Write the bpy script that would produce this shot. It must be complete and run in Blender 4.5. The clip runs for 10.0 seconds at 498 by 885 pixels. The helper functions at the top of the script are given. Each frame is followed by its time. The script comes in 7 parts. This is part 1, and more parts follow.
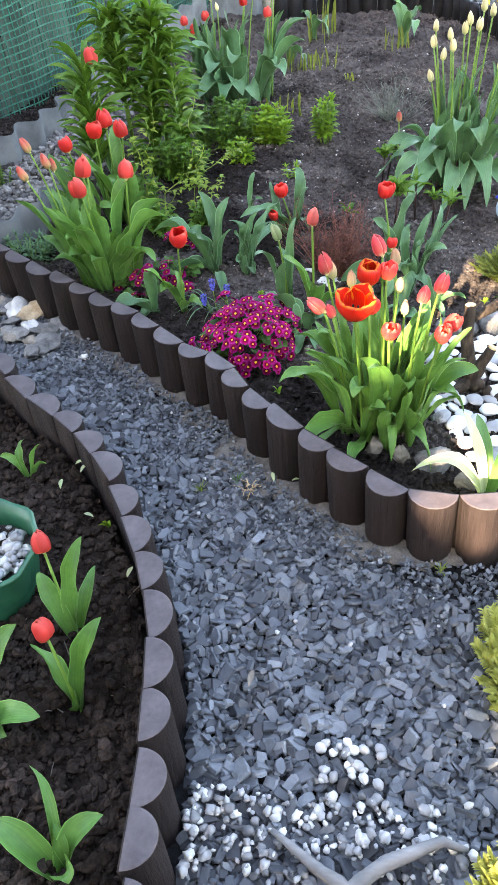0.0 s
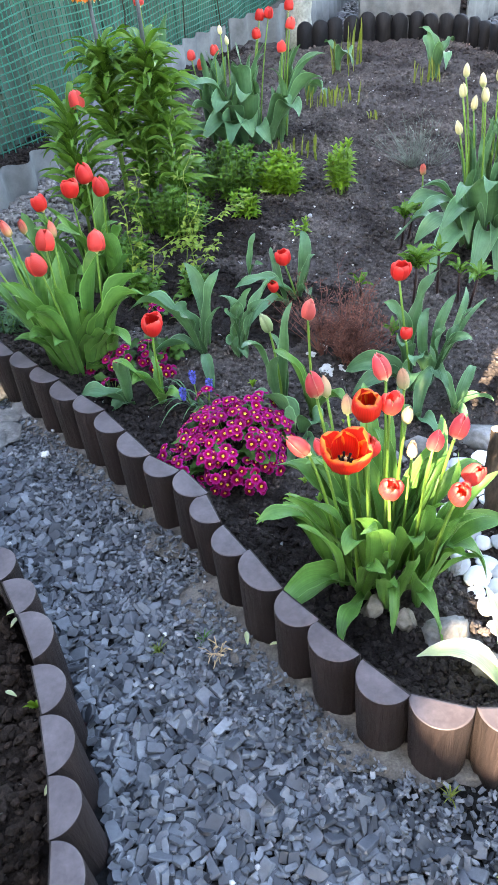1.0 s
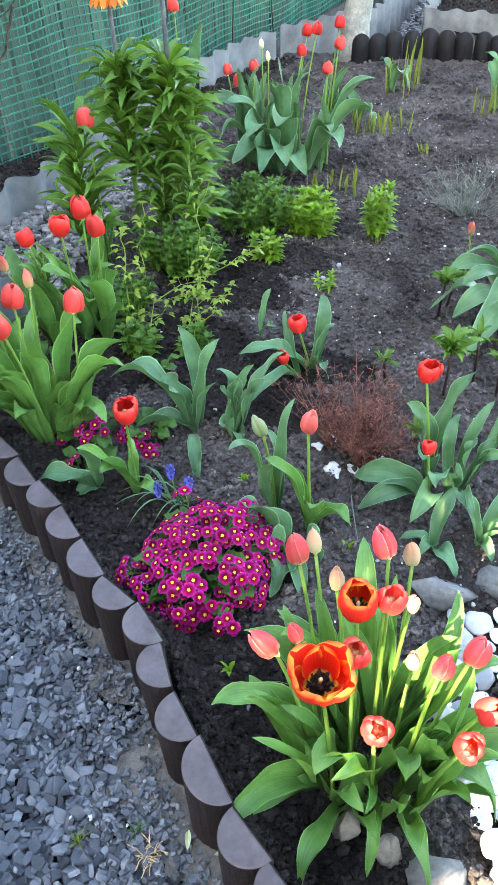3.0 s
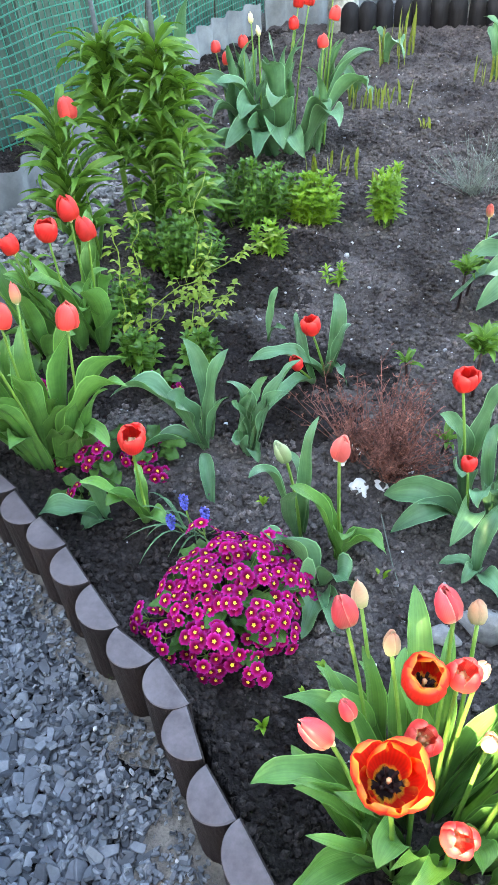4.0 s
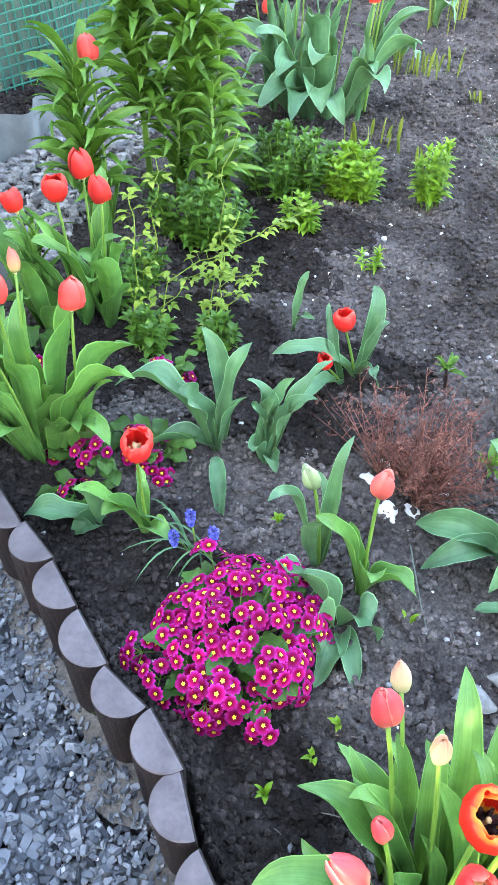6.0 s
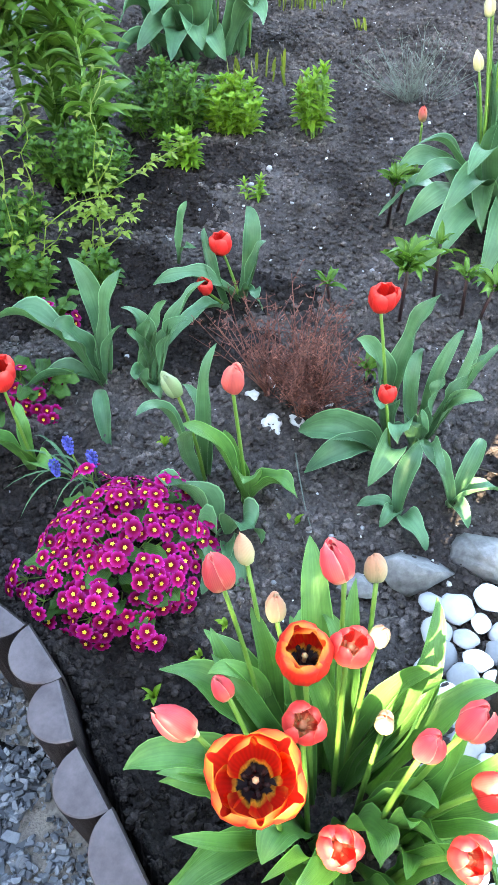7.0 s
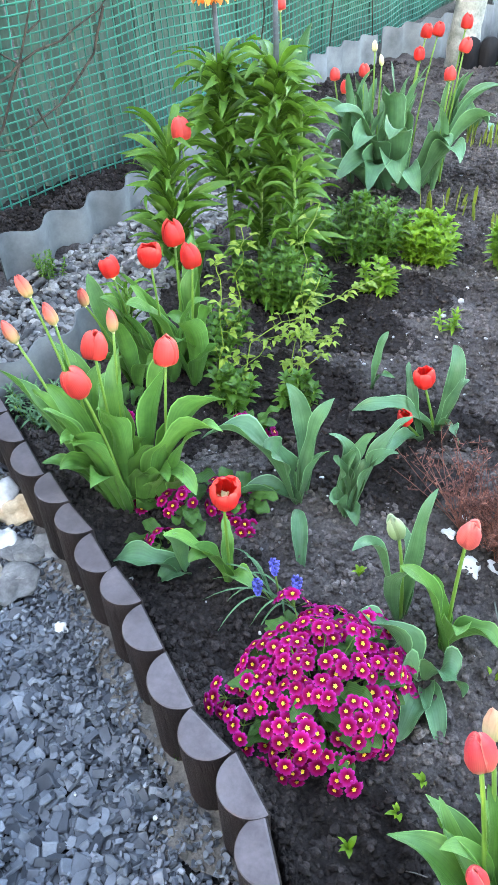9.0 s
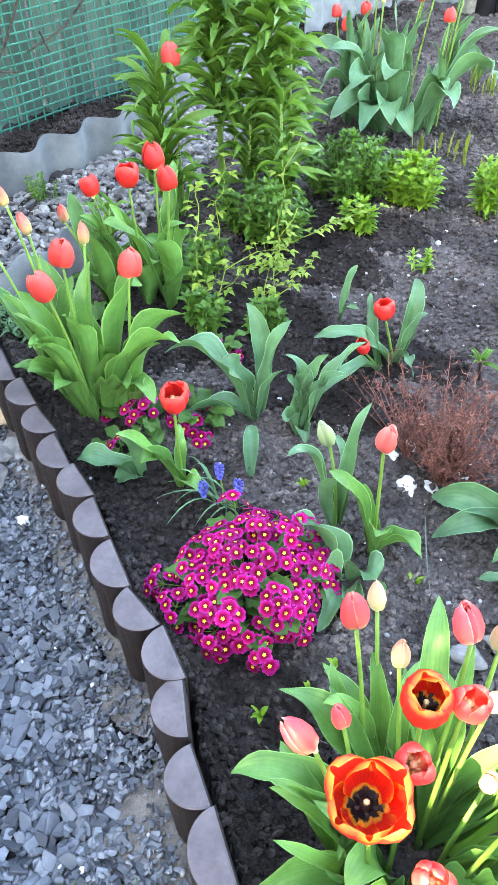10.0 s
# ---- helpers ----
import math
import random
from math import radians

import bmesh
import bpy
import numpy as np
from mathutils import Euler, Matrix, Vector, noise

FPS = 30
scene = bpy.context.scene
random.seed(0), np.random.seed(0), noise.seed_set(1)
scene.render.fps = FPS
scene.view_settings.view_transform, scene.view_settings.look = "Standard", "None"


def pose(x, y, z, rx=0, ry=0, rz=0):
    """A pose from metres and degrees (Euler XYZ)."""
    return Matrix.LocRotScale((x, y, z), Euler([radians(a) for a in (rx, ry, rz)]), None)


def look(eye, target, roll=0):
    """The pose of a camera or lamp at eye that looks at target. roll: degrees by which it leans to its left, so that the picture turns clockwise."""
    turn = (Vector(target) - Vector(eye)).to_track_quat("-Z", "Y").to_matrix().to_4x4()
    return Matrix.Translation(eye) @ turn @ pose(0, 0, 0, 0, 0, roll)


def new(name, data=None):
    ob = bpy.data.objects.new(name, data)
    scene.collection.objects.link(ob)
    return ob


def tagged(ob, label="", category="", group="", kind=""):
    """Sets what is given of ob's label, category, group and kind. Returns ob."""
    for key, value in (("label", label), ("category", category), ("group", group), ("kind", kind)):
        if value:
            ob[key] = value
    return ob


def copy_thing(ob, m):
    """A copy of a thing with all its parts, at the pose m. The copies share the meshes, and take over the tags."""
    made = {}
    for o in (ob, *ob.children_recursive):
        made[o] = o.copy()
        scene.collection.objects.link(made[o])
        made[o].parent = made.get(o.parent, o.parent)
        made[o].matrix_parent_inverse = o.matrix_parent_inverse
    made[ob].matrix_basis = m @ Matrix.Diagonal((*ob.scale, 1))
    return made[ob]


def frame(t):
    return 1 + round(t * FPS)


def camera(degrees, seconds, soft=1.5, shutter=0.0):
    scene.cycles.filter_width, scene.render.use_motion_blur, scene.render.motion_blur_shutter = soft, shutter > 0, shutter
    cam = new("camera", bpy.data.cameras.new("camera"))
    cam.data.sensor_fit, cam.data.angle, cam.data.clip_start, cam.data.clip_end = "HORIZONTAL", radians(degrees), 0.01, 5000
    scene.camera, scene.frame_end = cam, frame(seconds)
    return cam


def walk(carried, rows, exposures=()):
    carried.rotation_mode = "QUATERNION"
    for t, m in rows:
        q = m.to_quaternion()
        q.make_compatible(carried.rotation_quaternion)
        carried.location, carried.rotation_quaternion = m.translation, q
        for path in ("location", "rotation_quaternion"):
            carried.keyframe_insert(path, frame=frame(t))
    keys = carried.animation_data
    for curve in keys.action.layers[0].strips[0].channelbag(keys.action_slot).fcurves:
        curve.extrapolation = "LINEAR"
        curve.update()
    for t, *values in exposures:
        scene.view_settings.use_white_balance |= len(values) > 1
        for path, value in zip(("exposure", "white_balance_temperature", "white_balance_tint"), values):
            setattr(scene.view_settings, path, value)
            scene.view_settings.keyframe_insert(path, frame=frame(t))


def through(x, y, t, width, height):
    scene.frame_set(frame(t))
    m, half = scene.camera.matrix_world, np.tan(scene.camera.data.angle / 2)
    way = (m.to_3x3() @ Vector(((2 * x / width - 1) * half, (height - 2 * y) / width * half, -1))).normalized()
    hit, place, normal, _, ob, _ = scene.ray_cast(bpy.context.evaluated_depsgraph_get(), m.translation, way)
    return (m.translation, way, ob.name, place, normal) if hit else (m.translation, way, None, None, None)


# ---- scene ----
cam = camera(37.3, 10.0, soft=1.0)
PATH = [
    (0, (0.272, 0.214, 1.326), (0.037, 1.704, 0.012), -5.4),
    (0.5, (0.278, 0.443, 1.331), (0.102, 1.955, 0.034), -3.2),
    (1, (0.342, 0.681, 1.309), (0.03, 2.181, 0.023), -5.8),
    (1.5, (0.355, 0.793, 1.324), (0.057, 2.267, 0.006), -5.1),
    (2, (0.286, 0.864, 1.341), (0.063, 2.397, 0.076), -2.0),
    (2.5, (0.271, 0.953, 1.322), (-0.026, 2.413, -0.012), -1.4),
    (3, (0.362, 1.104, 1.312), (-0.02, 2.578, 0.015), -2.2),
    (3.2, (0.383, 1.144, 1.308), (-0.086, 2.599, 0.019), -4.7),
    (4.3, (0.229, 1.299, 1.27), (-0.095, 2.74, -0.078), -5.0),
    (4.5, (0.212, 1.315, 1.263), (-0.132, 2.772, -0.062), -6.3),
    (4.8, (0.194, 1.331, 1.262), (-0.204, 2.823, -0.009), -7.0),
    (5, (0.205, 1.361, 1.255), (-0.228, 2.851, -0.006), -8.2),
    (5.2, (0.198, 1.396, 1.252), (-0.249, 2.84, -0.057), -6.3),
    (6.3, (0.182, 1.455, 1.171), (-0.105, 2.771, -0.307), 1.6),
    (6.5, (0.208, 1.452, 1.139), (-0.028, 2.726, -0.384), 0.5),
    (7, (0.358, 1.404, 1.149), (0.121, 2.747, -0.314), -3.0),
    (7.5, (0.413, 1.329, 1.212), (0.163, 2.79, -0.131), -2.3),
    (8, (0.348, 1.291, 1.227), (-0.088, 2.728, -0.094), -1.4),
    (8.5, (0.269, 1.315, 1.226), (-0.266, 2.736, -0.076), -1.3),
    (9, (0.164, 1.399, 1.233), (-0.375, 2.837, -0.048), -3.5),
    (9.2, (0.103, 1.389, 1.226), (-0.437, 2.821, -0.06), -3.7),
    (9.5, (0.147, 1.419, 1.215), (-0.4, 2.843, -0.078), -3.9),
    (10, (0.313, 1.321, 1.223), (-0.226, 2.674, -0.147), -1.0),
]
LIGHT = [(0, 3.85, 8100, 17), (1, 3.96, 7550, 15), (2.5, 4.07, 7650, 12.5), (4.5, 4.37, 7600, 11), (5.2, 4.49, 7850, 12.5), (6.3, 4.73, 7400, 12), (6.6, 4.73, 7400, 12), (7.1, 4.22, 7300, 9), (7.5, 4.07, 7600, 10), (8, 4.19, 7800, 11.5), (8.5, 4.37, 7750, 11.5), (9, 4.50, 7700, 11.5), (9.5, 4.83, 7750, 13), (10, 4.77, 7700, 13.5)]
walk(cam, [(t, look(eye, target, roll)) for t, eye, target, roll in PATH], LIGHT)
# light: a low sun past the added blockers behind the camera, clear sky
SUN_AZ, SUN_EL = radians(200.4), radians(25)
world = bpy.data.worlds.new("sky")
scene.world = world
world.use_nodes = True
wn = world.node_tree.nodes
sky = wn.new("ShaderNodeTexSky")
sky.sky_type, sky.sun_disc = "NISHITA", False
sky.sun_elevation, sky.sun_rotation = SUN_EL, SUN_AZ
sky.altitude, sky.air_density, sky.dust_density, sky.ozone_density = 100, 1.0, 2.0, 1.0
world.node_tree.links.new(sky.outputs[0], wn["Background"].inputs[0])
wn["Background"].inputs[1].default_value = 0.15
sun = new("sun", bpy.data.lights.new("sun", "SUN"))
sun.data.energy, sun.data.angle, sun.data.color = 3.9, radians(0.6), (1.0, 0.87, 0.68)
sun_dir = Vector((math.sin(SUN_AZ) * math.cos(SUN_EL), math.cos(SUN_AZ) * math.cos(SUN_EL), math.sin(SUN_EL)))
sun.matrix_world = look(sun_dir * 20, (0, 0, 0))

# ---- materials ----


def nodes_of(name):
    m = bpy.data.materials.new(name)
    m.use_nodes = True
    t = m.node_tree
    return m, t, t.nodes, t.links, t.nodes["Principled BSDF"]


def noise_node(n, l, src, scale, detail=4.0, rough=0.6):
    k = n.new("ShaderNodeTexNoise")
    k.inputs["Scale"].default_value, k.inputs["Detail"].default_value, k.inputs["Roughness"].default_value = scale, detail, rough
    l.new(src, k.inputs["Vector"])
    return k.outputs["Fac"]


def ramp(n, l, src, stops):
    r = n.new("ShaderNodeValToRGB")
    while len(r.color_ramp.elements) < len(stops):
        r.color_ramp.elements.new(0.5)
    for e, (p, c) in zip(r.color_ramp.elements, stops):
        e.position, e.color = p, (*c, 1)
    l.new(src, r.inputs[0])
    return r.outputs[0]


def mixed(n, l, kind, fac, a, b):
    k = n.new("ShaderNodeMix")
    k.data_type, k.blend_type = "RGBA", kind
    for sock, v in ((k.inputs[0], fac), (k.inputs[6], a), (k.inputs[7], b)):
        if isinstance(v, (int, float)):
            sock.default_value = v
        elif isinstance(v, tuple):
            sock.default_value = (*v, 1)
        else:
            l.new(v, sock)
    return k.outputs[2]


def math_node(n, l, op, a, b=0.0):
    k = n.new("ShaderNodeMath")
    k.operation = op
    for sock, v in zip(k.inputs, (a, b)):
        if isinstance(v, (int, float)):
            sock.default_value = v
        else:
            l.new(v, sock)
    return k.outputs[0]


def bump(n, l, bsdf, height, strength, dist):
    b = n.new("ShaderNodeBump")
    b.inputs["Strength"].default_value, b.inputs["Distance"].default_value = strength, dist
    l.new(height, b.inputs["Height"])
    l.new(b.outputs[0], bsdf.inputs["Normal"])


def rough_mat(name, c1, c2, scale, rough=0.9, fine=120.0, relief=0.5, dist=0.003, vary=0.35, island=False, spec=0.3, stretch=(1, 1, 1), tones=1.0):
    """Mineral, wood or plastic: two colours in patches, fine grain, relief and, where asked, a tone for each loose piece."""
    m, t, n, l, p = nodes_of(name)
    geo = n.new("ShaderNodeNewGeometry")
    mp = n.new("ShaderNodeMapping")
    mp.inputs["Scale"].default_value = stretch
    l.new(geo.outputs["Position"], mp.inputs[0])
    pos = mp.outputs[0]
    a = noise_node(n, l, pos, scale)
    col = ramp(n, l, a, [(0.32, c1), (0.68, c2)])
    f = noise_node(n, l, pos, fine, 6.0, 0.7)
    g = ramp(n, l, f, [(0.25, (1 - vary,) * 3), (0.75, (1 + vary * 0.6,) * 3)])
    col = mixed(n, l, "MULTIPLY", 1.0, col, g)
    if island:
        src = geo.outputs["Random Per Island"]
        if island == "object":
            src = n.new("ShaderNodeObjectInfo").outputs["Random"]
        col = mixed(n, l, "MULTIPLY", 1.0, col, ramp(n, l, src, [(q, tuple(1 + (c - 1) * tones for c in k)) for q, k in ((0.0, (0.30, 0.31, 0.33)), (0.5, (0.86, 0.86, 0.88)), (0.85, (1.3, 1.29, 1.27)), (1.0, (1.65, 1.62, 1.57)))]))
    l.new(col, p.inputs["Base Color"])
    l.new(math_node(n, l, "ADD", math_node(n, l, "MULTIPLY", f, 0.25), rough - 0.12), p.inputs["Roughness"])
    p.inputs["Specular IOR Level"].default_value = spec
    bump(n, l, p, f, relief, dist)
    return m


def soil_mat(name, c1, c2, island=False, clump=110.0, depth=0.006):
    """Crumbly earth: patches of tone, clods and grains in relief."""
    m, t, n, l, p = nodes_of(name)
    geo = n.new("ShaderNodeNewGeometry")
    pos = geo.outputs["Position"]
    col = ramp(n, l, noise_node(n, l, pos, 5.0), [(0.32, c1), (0.68, c2)])
    f = noise_node(n, l, pos, 130.0, 6.0, 0.7)
    col = mixed(n, l, "MULTIPLY", 1.0, col, ramp(n, l, f, [(0.28, (0.35, 0.35, 0.35)), (0.72, (1.45, 1.43, 1.40))]))
    if island:
        col = mixed(n, l, "MULTIPLY", 1.0, col, ramp(n, l, geo.outputs["Random Per Island"], [(0.0, (0.62, 0.61, 0.60)), (0.7, (0.95, 0.94, 0.93)), (0.97, (1.26, 1.24, 1.22)), (1.0, (1.5, 1.48, 1.46))]))
    l.new(col, p.inputs["Base Color"])
    p.inputs["Roughness"].default_value = 0.97
    p.inputs["Specular IOR Level"].default_value = 0.06
    h = math_node(n, l, "ADD", f, math_node(n, l, "MULTIPLY", noise_node(n, l, pos, clump, 3.0, 0.6), 1.6))
    bump(n, l, p, h, 1.0, depth)
    return m


def leaf_mat(name, c1, c2, vein=0.12, edge=0.0, through=0.3, rough=0.42, veins=30.0):
    """A leaf: veins along it, a paler margin, patches of tone, light through it. UV: across and along."""
    m, t, n, l, p = nodes_of(name)
    uv = n.new("ShaderNodeUVMap")
    sep = n.new("ShaderNodeSeparateXYZ")
    l.new(uv.outputs[0], sep.inputs[0])
    geo = n.new("ShaderNodeNewGeometry")
    a = noise_node(n, l, geo.outputs["Position"], 22.0)
    rnd = n.new("ShaderNodeObjectInfo").outputs["Random"]
    isl = geo.outputs["Random Per Island"]
    tone = math_node(n, l, "ADD", math_node(n, l, "MULTIPLY", a, 0.55), math_node(n, l, "ADD", math_node(n, l, "MULTIPLY", rnd, 0.2), math_node(n, l, "MULTIPLY", isl, 0.28)))
    col = ramp(n, l, tone, [(0.25, c1), (0.78, c2)])
    w = math_node(n, l, "SINE", math_node(n, l, "MULTIPLY", sep.outputs[0], veins * 5.0))
    wv = math_node(n, l, "ADD", 1.0, math_node(n, l, "MULTIPLY", w, vein))
    col = mixed(n, l, "MULTIPLY", 1.0, col, wv)
    mp = n.new("ShaderNodeMapping")
    mp.inputs["Scale"].default_value = (9.0, 0.9, 1.0)
    l.new(uv.outputs[0], mp.inputs[0])
    off = n.new("ShaderNodeCombineXYZ")
    l.new(math_node(n, l, "MULTIPLY", rnd, 40.0), off.inputs[2])
    l.new(off.outputs[0], mp.inputs["Location"])
    streaks = noise_node(n, l, mp.outputs[0], 1.6, 3.0, 0.6)
    col = mixed(n, l, "MULTIPLY", 1.0, col, ramp(n, l, streaks, [(0.30, (0.80, 0.82, 0.78)), (0.70, (1.16, 1.14, 1.12))]))
    if edge:
        d = math_node(n, l, "ABSOLUTE", math_node(n, l, "SUBTRACT", sep.outputs[0], 0.5))
        e = ramp(n, l, d, [(0.470, (0, 0, 0)), (0.497, (1, 1, 1))])
        col = mixed(n, l, "MIX", math_node(n, l, "MULTIPLY", e, edge), col, tuple(min(1, c * 2.4 + 0.05) for c in c2))
    l.new(col, p.inputs["Base Color"])
    p.inputs["Roughness"].default_value = rough
    p.inputs["Specular IOR Level"].default_value = 0.3
    bump(n, l, p, math_node(n, l, "ADD", math_node(n, l, "MULTIPLY", w, 0.10), math_node(n, l, "MULTIPLY", streaks, 2.0)), 0.4, 0.0016)
    tr = n.new("ShaderNodeBsdfTranslucent")
    l.new(mixed(n, l, "MULTIPLY", 1.0, col, (1.35, 1.3, 0.55)), tr.inputs[0])
    mx = n.new("ShaderNodeMixShader")
    mx.inputs[0].default_value = through
    l.new(p.outputs[0], mx.inputs[1]), l.new(tr.outputs[0], mx.inputs[2])
    l.new(mx.outputs[0], n["Material Output"].inputs[0])
    return m


def petal_mat(name, along, margin=None, streak=None, through=0.4, rough=0.45, gloss=0.3, low=0.72, edge=0.43):
    """A petal: colours from base to tip, a margin and a middle streak of their own. UV: across and along."""
    m, t, n, l, p = nodes_of(name)
    uv = n.new("ShaderNodeUVMap")
    sep = n.new("ShaderNodeSeparateXYZ")
    l.new(uv.outputs[0], sep.inputs[0])
    geo = n.new("ShaderNodeNewGeometry")
    nz = noise_node(n, l, geo.outputs["Position"], 90.0)
    wob = math_node(n, l, "ADD", sep.outputs[1], math_node(n, l, "MULTIPLY", math_node(n, l, "SUBTRACT", nz, 0.5), 0.16))
    col = ramp(n, l, wob, along)
    d = math_node(n, l, "ABSOLUTE", math_node(n, l, "SUBTRACT", sep.outputs[0], 0.5))
    d = math_node(n, l, "ADD", d, math_node(n, l, "MULTIPLY", math_node(n, l, "SUBTRACT", nz, 0.5), 0.14))
    if margin:
        tip = math_node(n, l, "MAXIMUM", d, math_node(n, l, "MULTIPLY", math_node(n, l, "SUBTRACT", sep.outputs[1], 0.45), 0.9))
        up = ramp(n, l, sep.outputs[1], [(0.25, (0, 0, 0)), (0.45, (1, 1, 1))])
        col = mixed(n, l, "MIX", math_node(n, l, "MULTIPLY", up, ramp(n, l, tip, [(edge, (0, 0, 0)), (edge + 0.14, (1, 1, 1))])), col, margin)
    if streak:
        col = mixed(n, l, "MIX", ramp(n, l, d, [(0.05, (0.75,) * 3), (0.2, (0, 0, 0))]), col, streak)
    lines = math_node(n, l, "SINE", math_node(n, l, "MULTIPLY", sep.outputs[0], 110.0))
    col = mixed(n, l, "MULTIPLY", 1.0, col, math_node(n, l, "ADD", 0.97, math_node(n, l, "MULTIPLY", lines, 0.06)))
    rnd = n.new("ShaderNodeObjectInfo").outputs["Random"]
    col = mixed(n, l, "MULTIPLY", 1.0, col, math_node(n, l, "ADD", low, math_node(n, l, "MULTIPLY", rnd, 1.5 * (1 - low))))
    l.new(col, p.inputs["Base Color"])
    p.inputs["Roughness"].default_value = rough
    p.inputs["Specular IOR Level"].default_value = gloss
    tr = n.new("ShaderNodeBsdfTranslucent")
    l.new(col, tr.inputs[0])
    mx = n.new("ShaderNodeMixShader")
    mx.inputs[0].default_value = through
    l.new(p.outputs[0], mx.inputs[1]), l.new(tr.outputs[0], mx.inputs[2])
    l.new(mx.outputs[0], n["Material Output"].inputs[0])
    return m


# Bed ground: darker than its crumbs, crevice shade put into the colour.
M_SOIL = soil_mat("soil", (0.0290, 0.0247, 0.0238), (0.1150, 0.1014, 0.0976))
M_FARSOIL = soil_mat("wet_black_soil", (0.006, 0.005, 0.0048), (0.020, 0.017, 0.016))
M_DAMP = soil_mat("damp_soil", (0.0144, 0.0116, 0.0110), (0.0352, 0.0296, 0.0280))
M_CLOD = soil_mat("soil_crumbs", (0.0408, 0.0351, 0.0336), (0.1528, 0.1341, 0.1288), True, 160.0, 0.004)
M_SIDESOIL = soil_mat("moist_brown_soil", (0.0109, 0.0078, 0.0065), (0.0332, 0.0245, 0.0202))
M_CLOD_SIDE = soil_mat("moist_brown_crumbs", (0.0159, 0.0113, 0.0094), (0.0544, 0.0405, 0.0338), True, 160.0, 0.0025)
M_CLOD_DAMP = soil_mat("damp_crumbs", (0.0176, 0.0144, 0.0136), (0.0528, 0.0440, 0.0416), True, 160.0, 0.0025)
M_SLATE = rough_mat("slate", (0.0612, 0.0680, 0.0771), (0.1342, 0.1471, 0.1629), 14.0, 0.55, 140.0, 0.35, 0.0012, 0.3, True, 0.5, tones=1.1)
M_SLATE_ONE = rough_mat("slate_pieces", (0.0612, 0.0680, 0.0771), (0.1342, 0.1471, 0.1629), 14.0, 0.55, 140.0, 0.35, 0.0012, 0.3, "object", 0.5, tones=1.1)
# Near-black grit: shade in the gaps between chips put into its colour.
M_GAP_GRIT = rough_mat("gap_shade_grit", (0.010, 0.0105, 0.011), (0.034, 0.034, 0.034), 60.0, 0.95, 260.0, 1.0, 0.006, 0.5, False, 0.08)
M_DIRT = rough_mat("trodden_earth", (0.070, 0.062, 0.054), (0.170, 0.152, 0.132), 25.0, 0.95, 200.0, 0.9, 0.004, 0.4)
M_PEBBLE = rough_mat("pale_pebble", (0.24, 0.24, 0.236), (0.47, 0.466, 0.45), 18.0, 0.5, 150.0, 0.15, 0.001, 0.12, True)
M_PEBBLE_ONE = rough_mat("white_pebble", (0.38, 0.385, 0.39), (0.56, 0.565, 0.56), 18.0, 0.5, 150.0, 0.12, 0.001, 0.1, "object")
M_STONE = rough_mat("grey_rock", (0.085, 0.083, 0.080), (0.235, 0.230, 0.222), 18.0, 0.8, 110.0, 0.7, 0.003, 0.35)
M_STONE_B = rough_mat("brown_rock", (0.14, 0.118, 0.092), (0.30, 0.265, 0.22), 18.0, 0.85, 110.0, 0.7, 0.003, 0.35)
M_TAN = rough_mat("tan_rock", (0.30, 0.215, 0.13), (0.50, 0.40, 0.28), 22.0, 0.85, 110.0, 0.6, 0.003, 0.3)
M_STONES = rough_mat("mixed_stones", (0.0920, 0.0883, 0.0846), (0.2208, 0.2153, 0.2079), 30.0, 0.8, 150.0, 0.5, 0.002, 0.3, True, tones=0.95)
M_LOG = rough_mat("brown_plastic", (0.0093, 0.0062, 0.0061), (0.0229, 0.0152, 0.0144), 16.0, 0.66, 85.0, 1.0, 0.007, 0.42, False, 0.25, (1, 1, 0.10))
# Caps: same plastic as the logs, paler for the sky's reflection on top.
M_CAP_SKYLIT = rough_mat("skylit_plastic_cap", (0.052, 0.041, 0.043), (0.092, 0.077, 0.080), 16.0, 0.5, 90.0, 0.2, 0.0008, 0.28, False, 0.3)
M_DARKEDGE = rough_mat("black_plastic", (0.008, 0.008, 0.009), (0.018, 0.018, 0.020), 20.0, 0.7, 80.0, 0.3, 0.001, 0.3, False, 0.12, (1, 1, 0.2))
M_CEMENT = rough_mat("fibre_cement", (0.062, 0.068, 0.068), (0.135, 0.144, 0.143), 7.0, 0.85, 130.0, 0.25, 0.001, 0.15)
M_PLANK = rough_mat("weathered_plank", (0.046, 0.078, 0.060), (0.100, 0.138, 0.110), 5.0, 0.9, 45.0, 0.6, 0.002, 0.3, "object", 0.2, (1, 1, 0.1), tones=0.35)
M_NET = rough_mat("green_netting", (0.006, 0.115, 0.075), (0.014, 0.200, 0.135), 8.0, 0.5, 90.0, 0.1, 0.0005, 0.2, False, 0.4)
M_BARK = rough_mat("bark", (0.022, 0.016, 0.012), (0.085, 0.064, 0.048), 30.0, 0.9, 120.0, 1.0, 0.003, 0.45, False, 0.2, (1, 1, 0.3))
M_CUT = rough_mat("cut_wood", (0.42, 0.29, 0.15), (0.60, 0.44, 0.25), 40.0, 0.8, 200.0, 0.3, 0.001, 0.2)
M_DRIFT = rough_mat("grey_driftwood", (0.11, 0.108, 0.105), (0.25, 0.245, 0.24), 12.0, 0.85, 70.0, 0.6, 0.002, 0.3, False, 0.2, (0.3, 1, 1))
M_TRUNK = rough_mat("limewashed_bark", (0.14, 0.15, 0.13), (0.34, 0.345, 0.315), 12.0, 0.95, 70.0, 0.8, 0.004, 0.4)
M_TWIG = rough_mat("brown_twig", (0.10, 0.036, 0.027), (0.26, 0.105, 0.075), 40.0, 0.9, 200.0, 0.3, 0.001, 0.3, True)
